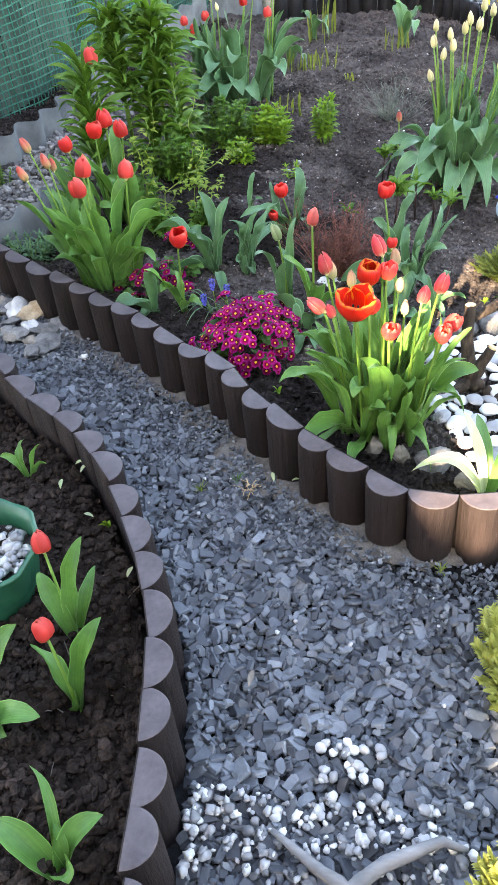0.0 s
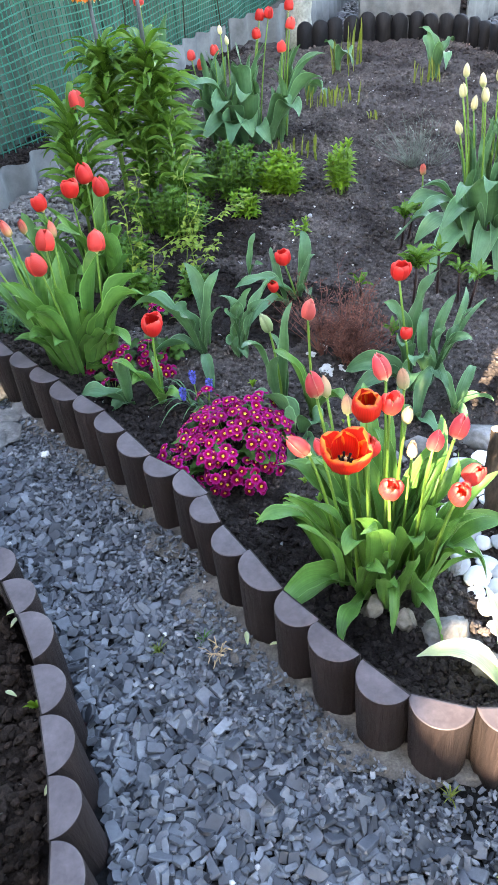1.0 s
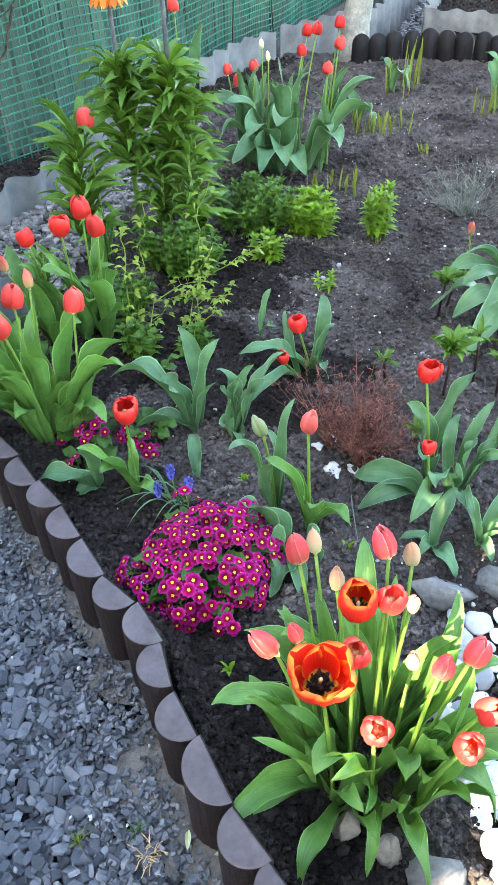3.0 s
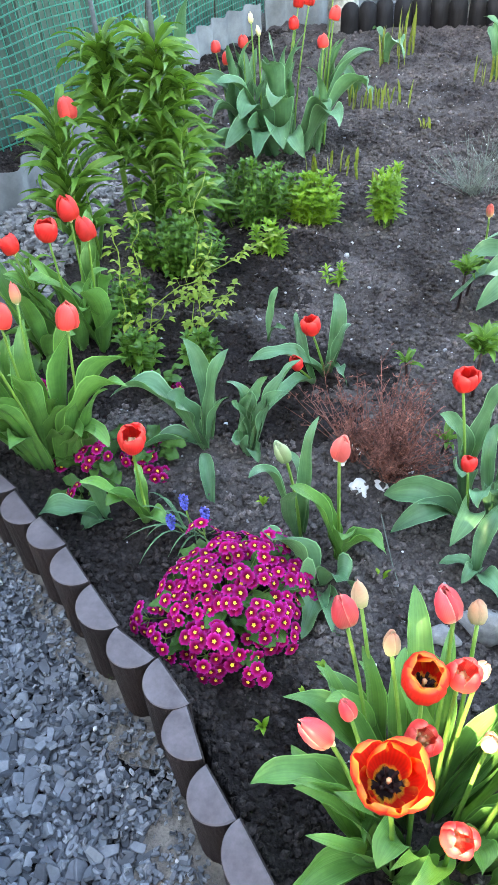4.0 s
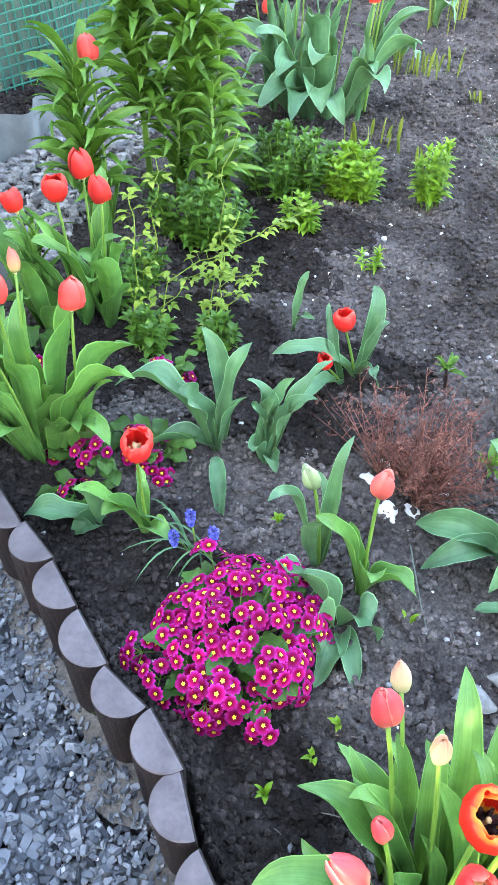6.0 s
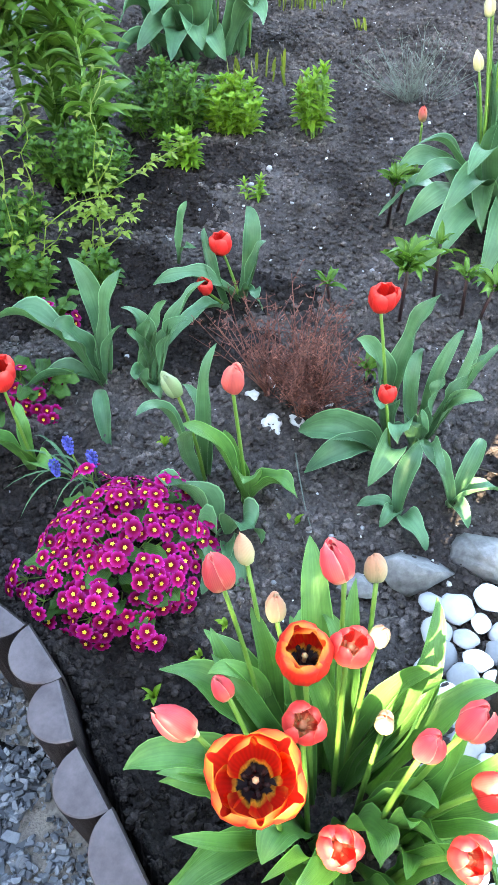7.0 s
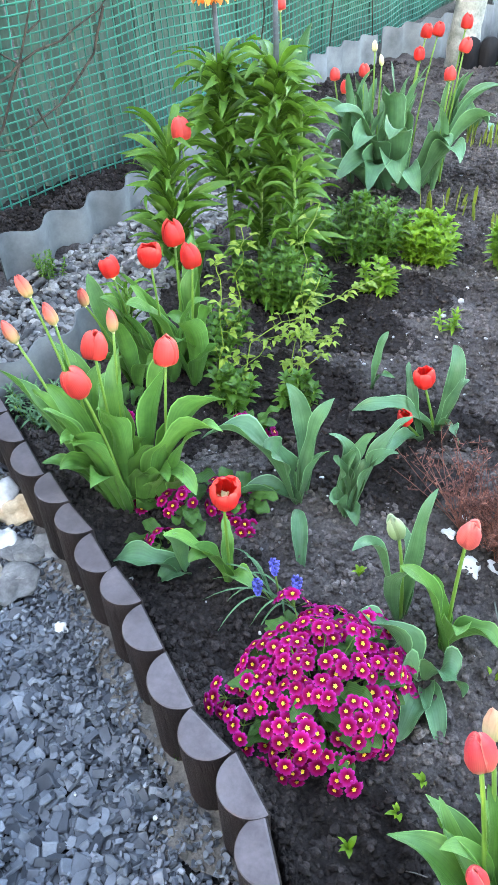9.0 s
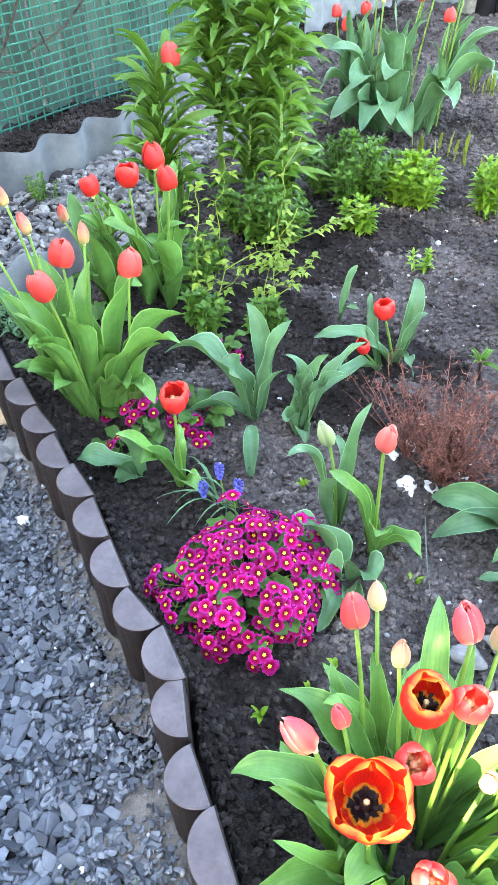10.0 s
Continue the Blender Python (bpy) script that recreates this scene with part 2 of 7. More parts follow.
M_GREYTWIG = rough_mat("grey_twig", (0.085, 0.105, 0.085), (0.18, 0.21, 0.175), 40.0, 0.9, 200.0, 0.3, 0.001, 0.3, True)
M_DARKSTEM = rough_mat("dark_stem", (0.018, 0.009, 0.010), (0.045, 0.022, 0.02), 40.0, 0.5, 200.0, 0.2, 0.0006, 0.25)
M_SLATESTEM = rough_mat("bloomed_dark_stem", (0.055, 0.065, 0.075), (0.10, 0.115, 0.125), 40.0, 0.5, 200.0, 0.2, 0.0006, 0.25)
M_POT = rough_mat("green_pot_plastic", (0.008, 0.075, 0.038), (0.015, 0.105, 0.055), 14.0, 0.4, 150.0, 0.1, 0.0006, 0.2, False, 0.5)
M_BLOCKER = rough_mat("blocker_render", (0.42, 0.40, 0.36), (0.56, 0.54, 0.50), 2.0, 0.95, 60.0, 0.5, 0.004, 0.15)
M_SCREENBOARD = rough_mat("screen_board", (0.14, 0.11, 0.085), (0.24, 0.20, 0.16), 4.0, 0.9, 40.0, 0.5, 0.002, 0.3, "object", 0.2, (1, 1, 0.1))
M_YELLOW = rough_mat("yellow_enamel", (0.62, 0.38, 0.02), (0.78, 0.52, 0.04), 20.0, 0.4, 120.0, 0.2, 0.0006, 0.2, False, 0.5)
M_BLUE = rough_mat("blue_plastic", (0.015, 0.03, 0.42), (0.03, 0.06, 0.60), 20.0, 0.35, 120.0, 0.1, 0.0004, 0.15, False, 0.5)
M_BOWL = rough_mat("pale_blue_bowl", (0.34, 0.44, 0.55), (0.50, 0.60, 0.70), 12.0, 0.3, 120.0, 0.1, 0.0004, 0.12, False, 0.6)
M_CONCRETE = rough_mat("concrete", (0.20, 0.195, 0.185), (0.32, 0.315, 0.30), 8.0, 0.9, 120.0, 0.5, 0.002, 0.2)

M_TULEAF = leaf_mat("tulip_leaf", (0.0251, 0.0871, 0.0185), (0.1241, 0.2798, 0.0660), 0.025, 0.4, 0.16, 0.36)
M_TULEAF_B = leaf_mat("bluish_tulip_leaf", (0.0232, 0.0719, 0.0334), (0.1052, 0.2308, 0.1103), 0.025, 0.55, 0.14, 0.38)
M_STEM = leaf_mat("green_stem", (0.0978, 0.2070, 0.0322), (0.1840, 0.3220, 0.0633), 0.03, 0, 0.2)
M_FRIT = leaf_mat("glossy_leaf", (0.0239, 0.0773, 0.0099), (0.1070, 0.2258, 0.0337), 0.04, 0.5, 0.28, 0.26)
M_BUSH = leaf_mat("bush_leaf", (0.0221, 0.0754, 0.0092), (0.0920, 0.2070, 0.0230), 0.05, 0.0, 0.3, 0.45, 4.0)
M_LIME = leaf_mat("lime_leaf", (0.085, 0.200, 0.012), (0.190, 0.330, 0.028), 0.05, 0.0, 0.35, 0.45, 4.0)
M_VINE = leaf_mat("yellow_green_leaf", (0.100, 0.180, 0.018), (0.250, 0.330, 0.050), 0.05, 0.0, 0.35, 0.45, 4.0)
M_IRIS = leaf_mat("young_shoot", (0.070, 0.120, 0.016), (0.190, 0.220, 0.045), 0.10, 0.0, 0.3)
M_PRIMLEAF = leaf_mat("crinkled_leaf", (0.018, 0.060, 0.010), (0.060, 0.150, 0.026), 0.15, 0.0, 0.25, 0.55, 14.0)
M_GOLD = leaf_mat("golden_conifer", (0.230, 0.255, 0.050), (0.500, 0.500, 0.150), 0.05, 0.0, 0.3, 0.6, 4.0)
# Pale for dry fallen leaves, and for sun glare on the iris.
M_PALE_SUNLIT_LEAF = leaf_mat("pale_and_sunlit_leaf", (0.32, 0.42, 0.20), (0.62, 0.66, 0.46), 0.05, 0.6, 0.35)
M_THUJA = leaf_mat("olive_frond", (0.095, 0.125, 0.018), (0.230, 0.265, 0.050), 0.05, 0.0, 0.25, 0.6, 4.0)

M_RED = petal_mat("red_petal", [(0.0, (0.75, 0.22, 0.05)), (0.18, (0.66, 0.035, 0.022)), (0.7, (0.72, 0.030, 0.028)), (1.0, (0.80, 0.075, 0.055))])
M_CORAL = petal_mat("coral_petal", [(0.0, (0.75, 0.34, 0.10)), (0.22, (0.70, 0.060, 0.050)), (0.8, (0.74, 0.070, 0.060)), (1.0, (0.78, 0.13, 0.10))])
M_SALMON = petal_mat("salmon_petal", [(0.0, (0.75, 0.50, 0.22)), (0.25, (0.74, 0.13, 0.11)), (0.8, (0.78, 0.16, 0.14)), (1.0, (0.80, 0.25, 0.20))])
M_PINK = petal_mat("pink_petal", [(0.0, (0.80, 0.70, 0.42)), (0.3, (0.72, 0.15, 0.12)), (0.8, (0.68, 0.070, 0.085)), (1.0, (0.74, 0.13, 0.13))], (0.84, 0.47, 0.36), (0.66, 0.060, 0.075))
M_FLAME = petal_mat("flame_petal", [(0.0, (0.012, 0.006, 0.008)), (0.085, (0.014, 0.007, 0.008)), (0.115, (0.80, 0.45, 0.04)), (0.17, (0.72, 0.026, 0.014)), (1.0, (0.74, 0.030, 0.015))], (0.88, 0.42, 0.04), edge=0.405)
M_PINKRED = petal_mat("pink_red_petal", [(0.0, (0.84, 0.66, 0.36)), (0.18, (0.76, 0.12, 0.08)), (0.8, (0.74, 0.040, 0.045)), (1.0, (0.80, 0.14, 0.11))], (0.86, 0.34, 0.24))
M_CREAM = petal_mat("cream_bud", [(0.0, (0.42, 0.50, 0.20)), (0.35, (0.72, 0.66, 0.34)), (1.0, (0.82, 0.72, 0.46))])
M_PALEBUD = petal_mat("pale_bud", [(0.0, (0.40, 0.48, 0.20)), (0.5, (0.56, 0.43, 0.26)), (1.0, (0.64, 0.31, 0.20))])
M_BLUSH = petal_mat("blush_bud", [(0.0, (0.36, 0.42, 0.14)), (0.35, (0.62, 0.33, 0.16)), (0.7, (0.68, 0.17, 0.12)), (1.0, (0.70, 0.12, 0.10))])
M_GREENBUD = petal_mat("green_bud", [(0.0, (0.16, 0.26, 0.10)), (0.6, (0.26, 0.36, 0.18)), (1.0, (0.40, 0.46, 0.28))])
M_ORANGE = petal_mat("orange_bell", [(0.0, (0.62, 0.14, 0.02)), (0.5, (0.78, 0.19, 0.022)), (1.0, (0.80, 0.25, 0.04))])
M_MAGENTA = petal_mat("magenta_petal", [(0.0, (0.15, 0.001, 0.012)), (0.30, (0.20, 0.001, 0.035)), (0.6, (0.30, 0.006, 0.120)), (1.0, (0.42, 0.035, 0.26))], None, None, 0.15, 0.8, 0.08, 0.58)
M_EYE = petal_mat("yellow_eye", [(0.0, (0.70, 0.32, 0.02)), (0.6, (0.84, 0.46, 0.03)), (1.0, (0.86, 0.62, 0.10))], None, None, 0.2)
M_GRAPE = rough_mat("blue_florets", (0.055, 0.06, 0.34), (0.12, 0.14, 0.58), 90.0, 0.5, 300.0, 0.2, 0.0005, 0.2, True)
M_ANTHER = rough_mat("dark_anther", (0.014, 0.007, 0.006), (0.035, 0.018, 0.014), 90.0, 0.7, 300.0, 0.2, 0.0005, 0.2)
M_STAMEN = rough_mat("pale_pistil", (0.60, 0.56, 0.25), (0.75, 0.70, 0.38), 90.0, 0.6, 300.0, 0.2, 0.0005, 0.2)
# ---- shapes ----
RNG = random.Random(7)


def rnd(a, b):
    return RNG.uniform(a, b)


class Geo:
    """Collects verts, faces and UVs of one mesh."""

    def __init__(self):
        self.v, self.f, self.uv = [], [], []

    def add(self, verts, faces, uvs=None):
        o = len(self.v)
        self.v += [tuple(p) for p in verts]
        self.f += [tuple(i + o for i in f) for f in faces]
        self.uv += uvs if uvs else [(0.5, 0.5)] * len(verts)

    def sheet(self, rows, uvrows=None):
        n, m = len(rows), len(rows[0])
        faces = [(i * m + j, i * m + j + 1, (i + 1) * m + j + 1, (i + 1) * m + j) for i in range(n - 1) for j in range(m - 1)]
        uvs = [(j / (m - 1), i / (n - 1)) for i in range(n) for j in range(m)]
        self.add([p for r in rows for p in r], faces, uvs)

    def tube(self, pts, radii, k=6, caps=True):
        pts = [Vector(p) for p in pts]
        verts, uvs, n = [], [], len(pts)
        for i, p in enumerate(pts):
            d = (pts[min(i + 1, n - 1)] - pts[max(i - 1, 0)]).normalized()
            a = d.orthogonal().normalized() if abs(d.z) < 0.9 else (Vector((1, 0, 0)) - d * d.x).normalized()
            b = d.cross(a)
            r = radii[i] if isinstance(radii, (list, tuple)) else radii
            for j in range(k):
                an = math.tau * j / k
                verts.append(p + (a * math.cos(an) + b * math.sin(an)) * r)
                uvs.append((j / k, i / max(1, n - 1)))
        faces = [(i * k + j, i * k + (j + 1) % k, (i + 1) * k + (j + 1) % k, (i + 1) * k + j) for i in range(n - 1) for j in range(k)]
        if caps:
            faces += [tuple(range(k - 1, -1, -1)), tuple(range((n - 1) * k, n * k))]
        self.add(verts, faces, uvs)

    def mesh(self, name, mat, smooth=True):
        me = bpy.data.meshes.new(name)
        me.from_pydata(self.v, [], self.f)
        layer = me.uv_layers.new(name="UVMap")
        idx = np.empty(len(me.loops), dtype=np.int32)
        me.loops.foreach_get("vertex_index", idx)
        layer.data.foreach_set("uv", np.array(self.uv, dtype=np.float32)[idx].ravel())
        if smooth:
            me.polygons.foreach_set("use_smooth", [True] * len(me.polygons))
        me.materials.append(mat)
        me.update()
        return me


def part(name, data, mat=None, parent=None, label="", m=None, smooth=True):
    """One mesh object; data is a Geo or a mesh."""
    if isinstance(data, Geo):
        data = data.mesh(name, mat, smooth)
    ob = new(name, data)
    if parent:
        ob.parent = parent
    if m is not None:
        ob.matrix_basis = m
    if label:
        ob["label"] = label
    return ob


def thing(name, label, category, group="", kind="", m=None, data=None):
    ob = new(name, data)
    if m is not None:
        ob.matrix_basis = m
    return tagged(ob, label, category, group, kind)


def bez(p0, p1, p2, s):
    return p0 * ((1 - s) ** 2) + p1 * (2 * s * (1 - s)) + p2 * (s * s)


TULIP_W = ((0, 0.42), (0.12, 0.60), (0.35, 0.95), (0.58, 1.0), (0.80, 0.72), (0.93, 0.36), (1, 0.03))
LANCE_W = ((0, 0.25), (0.15, 0.7), (0.35, 1.0), (0.6, 0.85), (0.85, 0.38), (1, 0.02))
STRAP_W = ((0, 0.7), (0.2, 0.95), (0.5, 1.0), (0.8, 0.75), (0.95, 0.3), (1, 0.03))
OVAL_W = ((0, 0.12), (0.15, 0.5), (0.4, 0.95), (0.65, 1.0), (0.88, 0.66), (0.97, 0.3), (1, 0.05))


def profile(table, s):
    return float(np.interp(s, [a for a, _ in table], [b for _, b in table]))


def blade(g, base, tip, arch, width, shape=TULIP_W, cup=0.22, twist=0.0, wave=0.0, n=9, m=5, az=None, keel=0.4, phase=0.0, bend=0.0, freq=13.0, curl=0.0):
    """A leaf from base to tip that rises by arch over the straight line; cup folds it along its length."""
    p0, p2 = Vector(base), Vector(tip)
    p1 = p0.lerp(p2, keel)
    p1.z = max(p0.z, p2.z) * 0.5 + (p0.z + p2.z) * 0.25 + arch
    flat = Vector((p2.x - p0.x, p2.y - p0.y, 0))
    if az is not None:
        flat = Vector((math.cos(radians(az)), math.sin(radians(az)), 0))
    if flat.length < 1e-4:
        flat = Vector((0, -1, 0))
    side0 = Vector((flat.y, -flat.x, 0)).normalized()
    p1 = p1 + side0 * bend * (p2 - p0).length
    rows = []
    for i in range(n):
        s = i / (n - 1)
        c = bez(p0, p1, p2, s)
        d = (bez(p0, p1, p2, min(1, s + 0.02)) - bez(p0, p1, p2, max(0, s - 0.02))).normalized()
        side = (side0 - d * side0.dot(d)).normalized()
        if twist:
            side = Matrix.Rotation(radians(twist) * s, 3, d) @ side
        nor = side.cross(d)
        w = width * profile(shape, s)
        fold = cup * (1.6 - 1.1 * s)
        row = []
        for j in range(m):
            u = 2 * j / (m - 1) - 1
            q = c + side * (u * w / 2) + nor * (fold * w * (u * u - 0.3))
            if wave:
                q = q + nor * (wave * w * abs(u) ** 1.5 * math.sin(s * freq + phase + (1.9 if u > 0 else 0)))
            row.append(q)
        if curl:
            dn = nor * (curl * (p2 - p0).length * max(0.0, s - 0.55) ** 2 * -4.0)
            row = [q + dn for q in row]
        rows.append(row)
    g.sheet(rows)


def inside(poly, x, y):
    c, j = False, len(poly) - 1
    for i in range(len(poly)):
        (xi, yi), (xj, yj) = poly[i], poly[j]
        if (yi > y) != (yj > y) and x < (xj - xi) * (y - yi) / (yj - yi) + xi:
            c = not c
        j = i
    return c


# ---- the plan ----
ROW = [(-1.20, 2.80), (-1.09, 2.72), (-0.985, 2.63), (-0.88, 2.545), (-0.774, 2.458), (-0.672, 2.370), (-0.586, 2.303), (-0.498, 2.242), (-0.412, 2.168), (-0.325, 2.105),
       (-0.248, 2.028), (-0.166, 1.947), (-0.080, 1.896), (-0.003, 1.825), (0.048, 1.737), (0.112, 1.665), (0.191, 1.570), (0.265, 1.506), (0.348, 1.435),
       (0.431, 1.373), (0.539, 1.354), (0.647, 1.362), (0.752, 1.388), (0.855, 1.425)]
LEFT = [(-0.82, 1.965), (-0.73, 1.88), (-0.635, 1.783), (-0.542, 1.690), (-0.449, 1.618), (-0.374, 1.543), (-0.308, 1.467), (-0.240, 1.368), (-0.188, 1.277), (-0.136, 1.179),
        (-0.099, 1.086), (-0.069, 0.975), (-0.052, 0.870), (-0.043, 0.769), (-0.036, 0.671), (-0.030, 0.575), (-0.028, 0.468)]
row_y = [p[1] for p in ROW[:21]][::-1]
row_x = [p[0] for p in ROW[:21]][::-1]
left_y = [p[1] for p in LEFT][::-1]
left_x = [p[0] for p in LEFT][::-1]


def row_at(y):
    return 1.1 if y < 1.354 else float(np.interp(y, row_y, row_x))


def left_at(y):
    if y > 1.965:
        return -0.82 - (y - 1.965) * 1.0
    return float(np.interp(y, left_y, left_x))


def front_at(x):
    """How far ahead the bed's front edge lies at x."""
    return float(np.interp(x, [p[0] for p in ROW], [p[1] for p in ROW]))


def soil(x, y):
    z = float(np.interp(y, [1.3, 2.0, 3.2, 4.6, 5.6], [0.045, 0.060, 0.115, 0.115, 0.11]))
    return z


def relief(x, y, k=1.0):
    v = Vector((x, y, 0.3))
    return k * (0.022 * noise.noise(v * 3.1) + 0.014 * noise.noise(v * 9.0) + 0.018 * noise.noise(v * 23.0) + 0.012 * noise.noise(v * 47.0) + 0.016 * (0.45 - noise.voronoi(v * 38.0 + Vector((noise.noise(v * 30), noise.noise(v * 31), 0)) * 0.5)[0][0]))


def grid(name, xs, ys, height, mat):
    g = Geo()
    g.sheet([[(x, y, height(x, y)) for x in xs] for y in ys])
    return g.mesh(name, mat)


# ---- setting ----
g = Geo()
g.sheet([[(x, y, -0.022) for x in np.linspace(-40, 40, 9)] for y in np.linspace(-40, 40, 9)])
thing("ground", "slate grit over trodden earth, darkened as shade between chips", "ground", kind="structure", data=g.mesh("ground", M_GAP_GRIT))


def bed_height(x, y):
    d = y - front_at(x)
    k = min(1.0, max(0.0, (d - 0.004) / 0.02))
    back = min(1.0, max(0.0, (6.40 - y) / 0.04))
    k = min(k, back)
    bank = 0.085 * math.exp(-max(0.0, d) / 0.05)
    return -0.05 + (soil(x, y) + relief(x, y) + bank + 0.05) * k


ys = [1.30]
while ys[-1] < 6.45:
    ys.append(ys[-1] + 0.010 + 0.006 * max(0, ys[-1] - 2.2))
thing("flower_bed_soil", "crumbly garden soil of the raised bed, extra dark for crevice shade", "soil", kind="structure",
            data=grid("flower_bed_soil", list(np.arange(-1.9, 1.75, 0.0145)), ys, bed_height, M_SOIL))


def left_height(x, y):
    d = left_at(y) - x
    k = min(1.0, max(0.0, (d - 0.004) / 0.02))
    return -0.05 + (0.062 + relief(x, y + 7) + 0.05) * k


thing("side_bed_soil", "dark bare soil of the side bed along the path", "soil", kind="structure",
                 data=grid("side_bed_soil", list(np.arange(-1.3, 0.02, 0.0145)), list(np.arange(0.30, 2.02, 0.0145)), left_height, M_SIDESOIL))

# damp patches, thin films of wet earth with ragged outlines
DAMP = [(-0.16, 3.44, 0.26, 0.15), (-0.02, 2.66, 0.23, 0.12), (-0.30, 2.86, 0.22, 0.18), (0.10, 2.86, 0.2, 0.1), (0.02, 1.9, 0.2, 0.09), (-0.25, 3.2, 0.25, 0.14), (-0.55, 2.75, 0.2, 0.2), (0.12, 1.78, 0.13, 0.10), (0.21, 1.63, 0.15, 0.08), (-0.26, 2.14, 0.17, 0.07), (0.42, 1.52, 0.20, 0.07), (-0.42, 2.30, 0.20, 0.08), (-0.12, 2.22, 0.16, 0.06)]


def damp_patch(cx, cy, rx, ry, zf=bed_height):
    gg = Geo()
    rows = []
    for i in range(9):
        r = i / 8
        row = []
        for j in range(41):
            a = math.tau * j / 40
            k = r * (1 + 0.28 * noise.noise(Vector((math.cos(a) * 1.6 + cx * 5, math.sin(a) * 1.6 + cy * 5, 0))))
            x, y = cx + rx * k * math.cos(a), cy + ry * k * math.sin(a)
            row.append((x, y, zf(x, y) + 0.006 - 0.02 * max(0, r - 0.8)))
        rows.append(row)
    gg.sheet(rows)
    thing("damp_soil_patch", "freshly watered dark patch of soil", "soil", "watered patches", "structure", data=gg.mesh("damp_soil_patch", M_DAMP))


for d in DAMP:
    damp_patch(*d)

# strip of trodden earth at the foot of the log edging
g = Geo()
rows = []
for i in range(60):
    s = i / 59 * 18 + 3
    a, b = ROW[int(s)], ROW[min(int(s) + 1, 23)]
    f = s - int(s)
    x, y = a[0] + (b[0] - a[0]) * f, a[1] + (b[1] - a[1]) * f
    dx, dy = b[0] - a[0], b[1] - a[1]
    q = math.hypot(dx, dy)
    nx, ny = dy / q, -dx / q
    w = 0.085 + 0.10 * noise.noise(Vector((s * 0.8, 2, 5))) + 0.04 * noise.noise(Vector((s * 2.7, 2, 5)))
    w = max(0.05, w) * min(1.0, (59 - i) / 9 + 0.08)
    if nx * -1 + ny * -1 < 0:
        nx, ny = -nx, -ny
    rows.append([(x + nx * k * w * 1.15, y + ny * k * w * 1.15, 0.002 + 0.010 * noise.noise(Vector((x * 30, y * 30, k * 3))) - 0.03 * max(0, k - 0.75)) for k in (0.0, 0.2, 0.4, 0.6, 0.8, 1.0)])
g.sheet(rows)
thing("earth_strip", "pale trodden earth beside the log edging", "earth", kind="structure", data=g.mesh("earth_strip", M_DIRT))

# ---- log edging ----


def log_meshes(r, h, low):
    body, cap = Geo(), Geo()
    k = 36
    rg = random.Random(3)
    grain = [1 + (rg.uniform(-0.022, 0.008) if 0 < i < k else 0) for i in range(k + 1)]
    clean = [(-math.cos(math.pi * i / k) * r, -math.sin(math.pi * i / k) * r * 0.96) for i in range(k + 1)]
    ring = [(x * grain[i], y * grain[i]) for i, (x, y) in enumerate(clean)]
    rows = []
    for z, sc in ((-low, 0.93), (0.03, 0.95), (h * 0.6, 0.985), (h - 0.003, 1.0), (h, 0.985)):
        rows.append([(x * sc, y * sc, z) for x, y in (ring if z < h - 0.01 else clean)])
    body.sheet([list(reversed(q)) for q in rows])
    body.add([(-r, 0, -low), (r, 0, -low), (r, 0, h), (-r, 0, h), (-r, 0.003, -low), (r, 0.003, -low), (r, 0.003, h - 0.001), (-r, 0.003, h - 0.001)],
             [(4, 7, 6, 5), (3, 2, 6, 7), (0, 3, 7, 4), (1, 5, 6, 2)])
    top = [(x * 0.985, y * 0.985, h) for x, y in clean]
    inner = [(x * 0.90, y * 0.90 - 0.003, h + 0.0012) for x, y in clean]
    cap.add(top + inner, [(i, i + 1, k + 2 + i, k + 1 + i) for i in range(k)] + [(k, 0, k + 1, 2 * k + 1)] + [tuple(range(k + 1, 2 * k + 2))])
    return body.mesh("edging_log", M_LOG), cap.mesh("cap", M_CAP_SKYLIT, False)


LOG_H = 0.178
log_body, log_cap = log_meshes(0.0545, LOG_H, 0.06)


def log_row(points, label, group, flip=False):
    first = None
    for i, (a, b) in enumerate(zip(points, points[1:])):
        dx, dy = b[0] - a[0], b[1] - a[1]
        w = math.hypot(dx, dy)
        ang = math.degrees(math.atan2(dy, dx)) + (180 if flip else 0)
        m = pose((a[0] + b[0]) / 2, (a[1] + b[1]) / 2, rnd(-0.004, 0.004), rnd(-2.0, 2.0), rnd(-1.6, 1.6), ang + rnd(-2, 2)) @ Matrix.Diagonal((w / 0.109 * 0.985, 1, 1, 1))
        if first is None:
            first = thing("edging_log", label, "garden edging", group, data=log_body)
            part("cap", log_cap, parent=first, label="smooth flat top, paler mauve-brown for sky reflected on it")
            first.matrix_basis = m
        else:
            c = copy_thing(first, Matrix())
            c.matrix_basis = m


log_row(ROW, "half-round brown plastic log edging the flower bed", "log edging of the flower bed")
log_row(LEFT, "half-round brown plastic log edging the side bed", "log edging of the side bed", True)

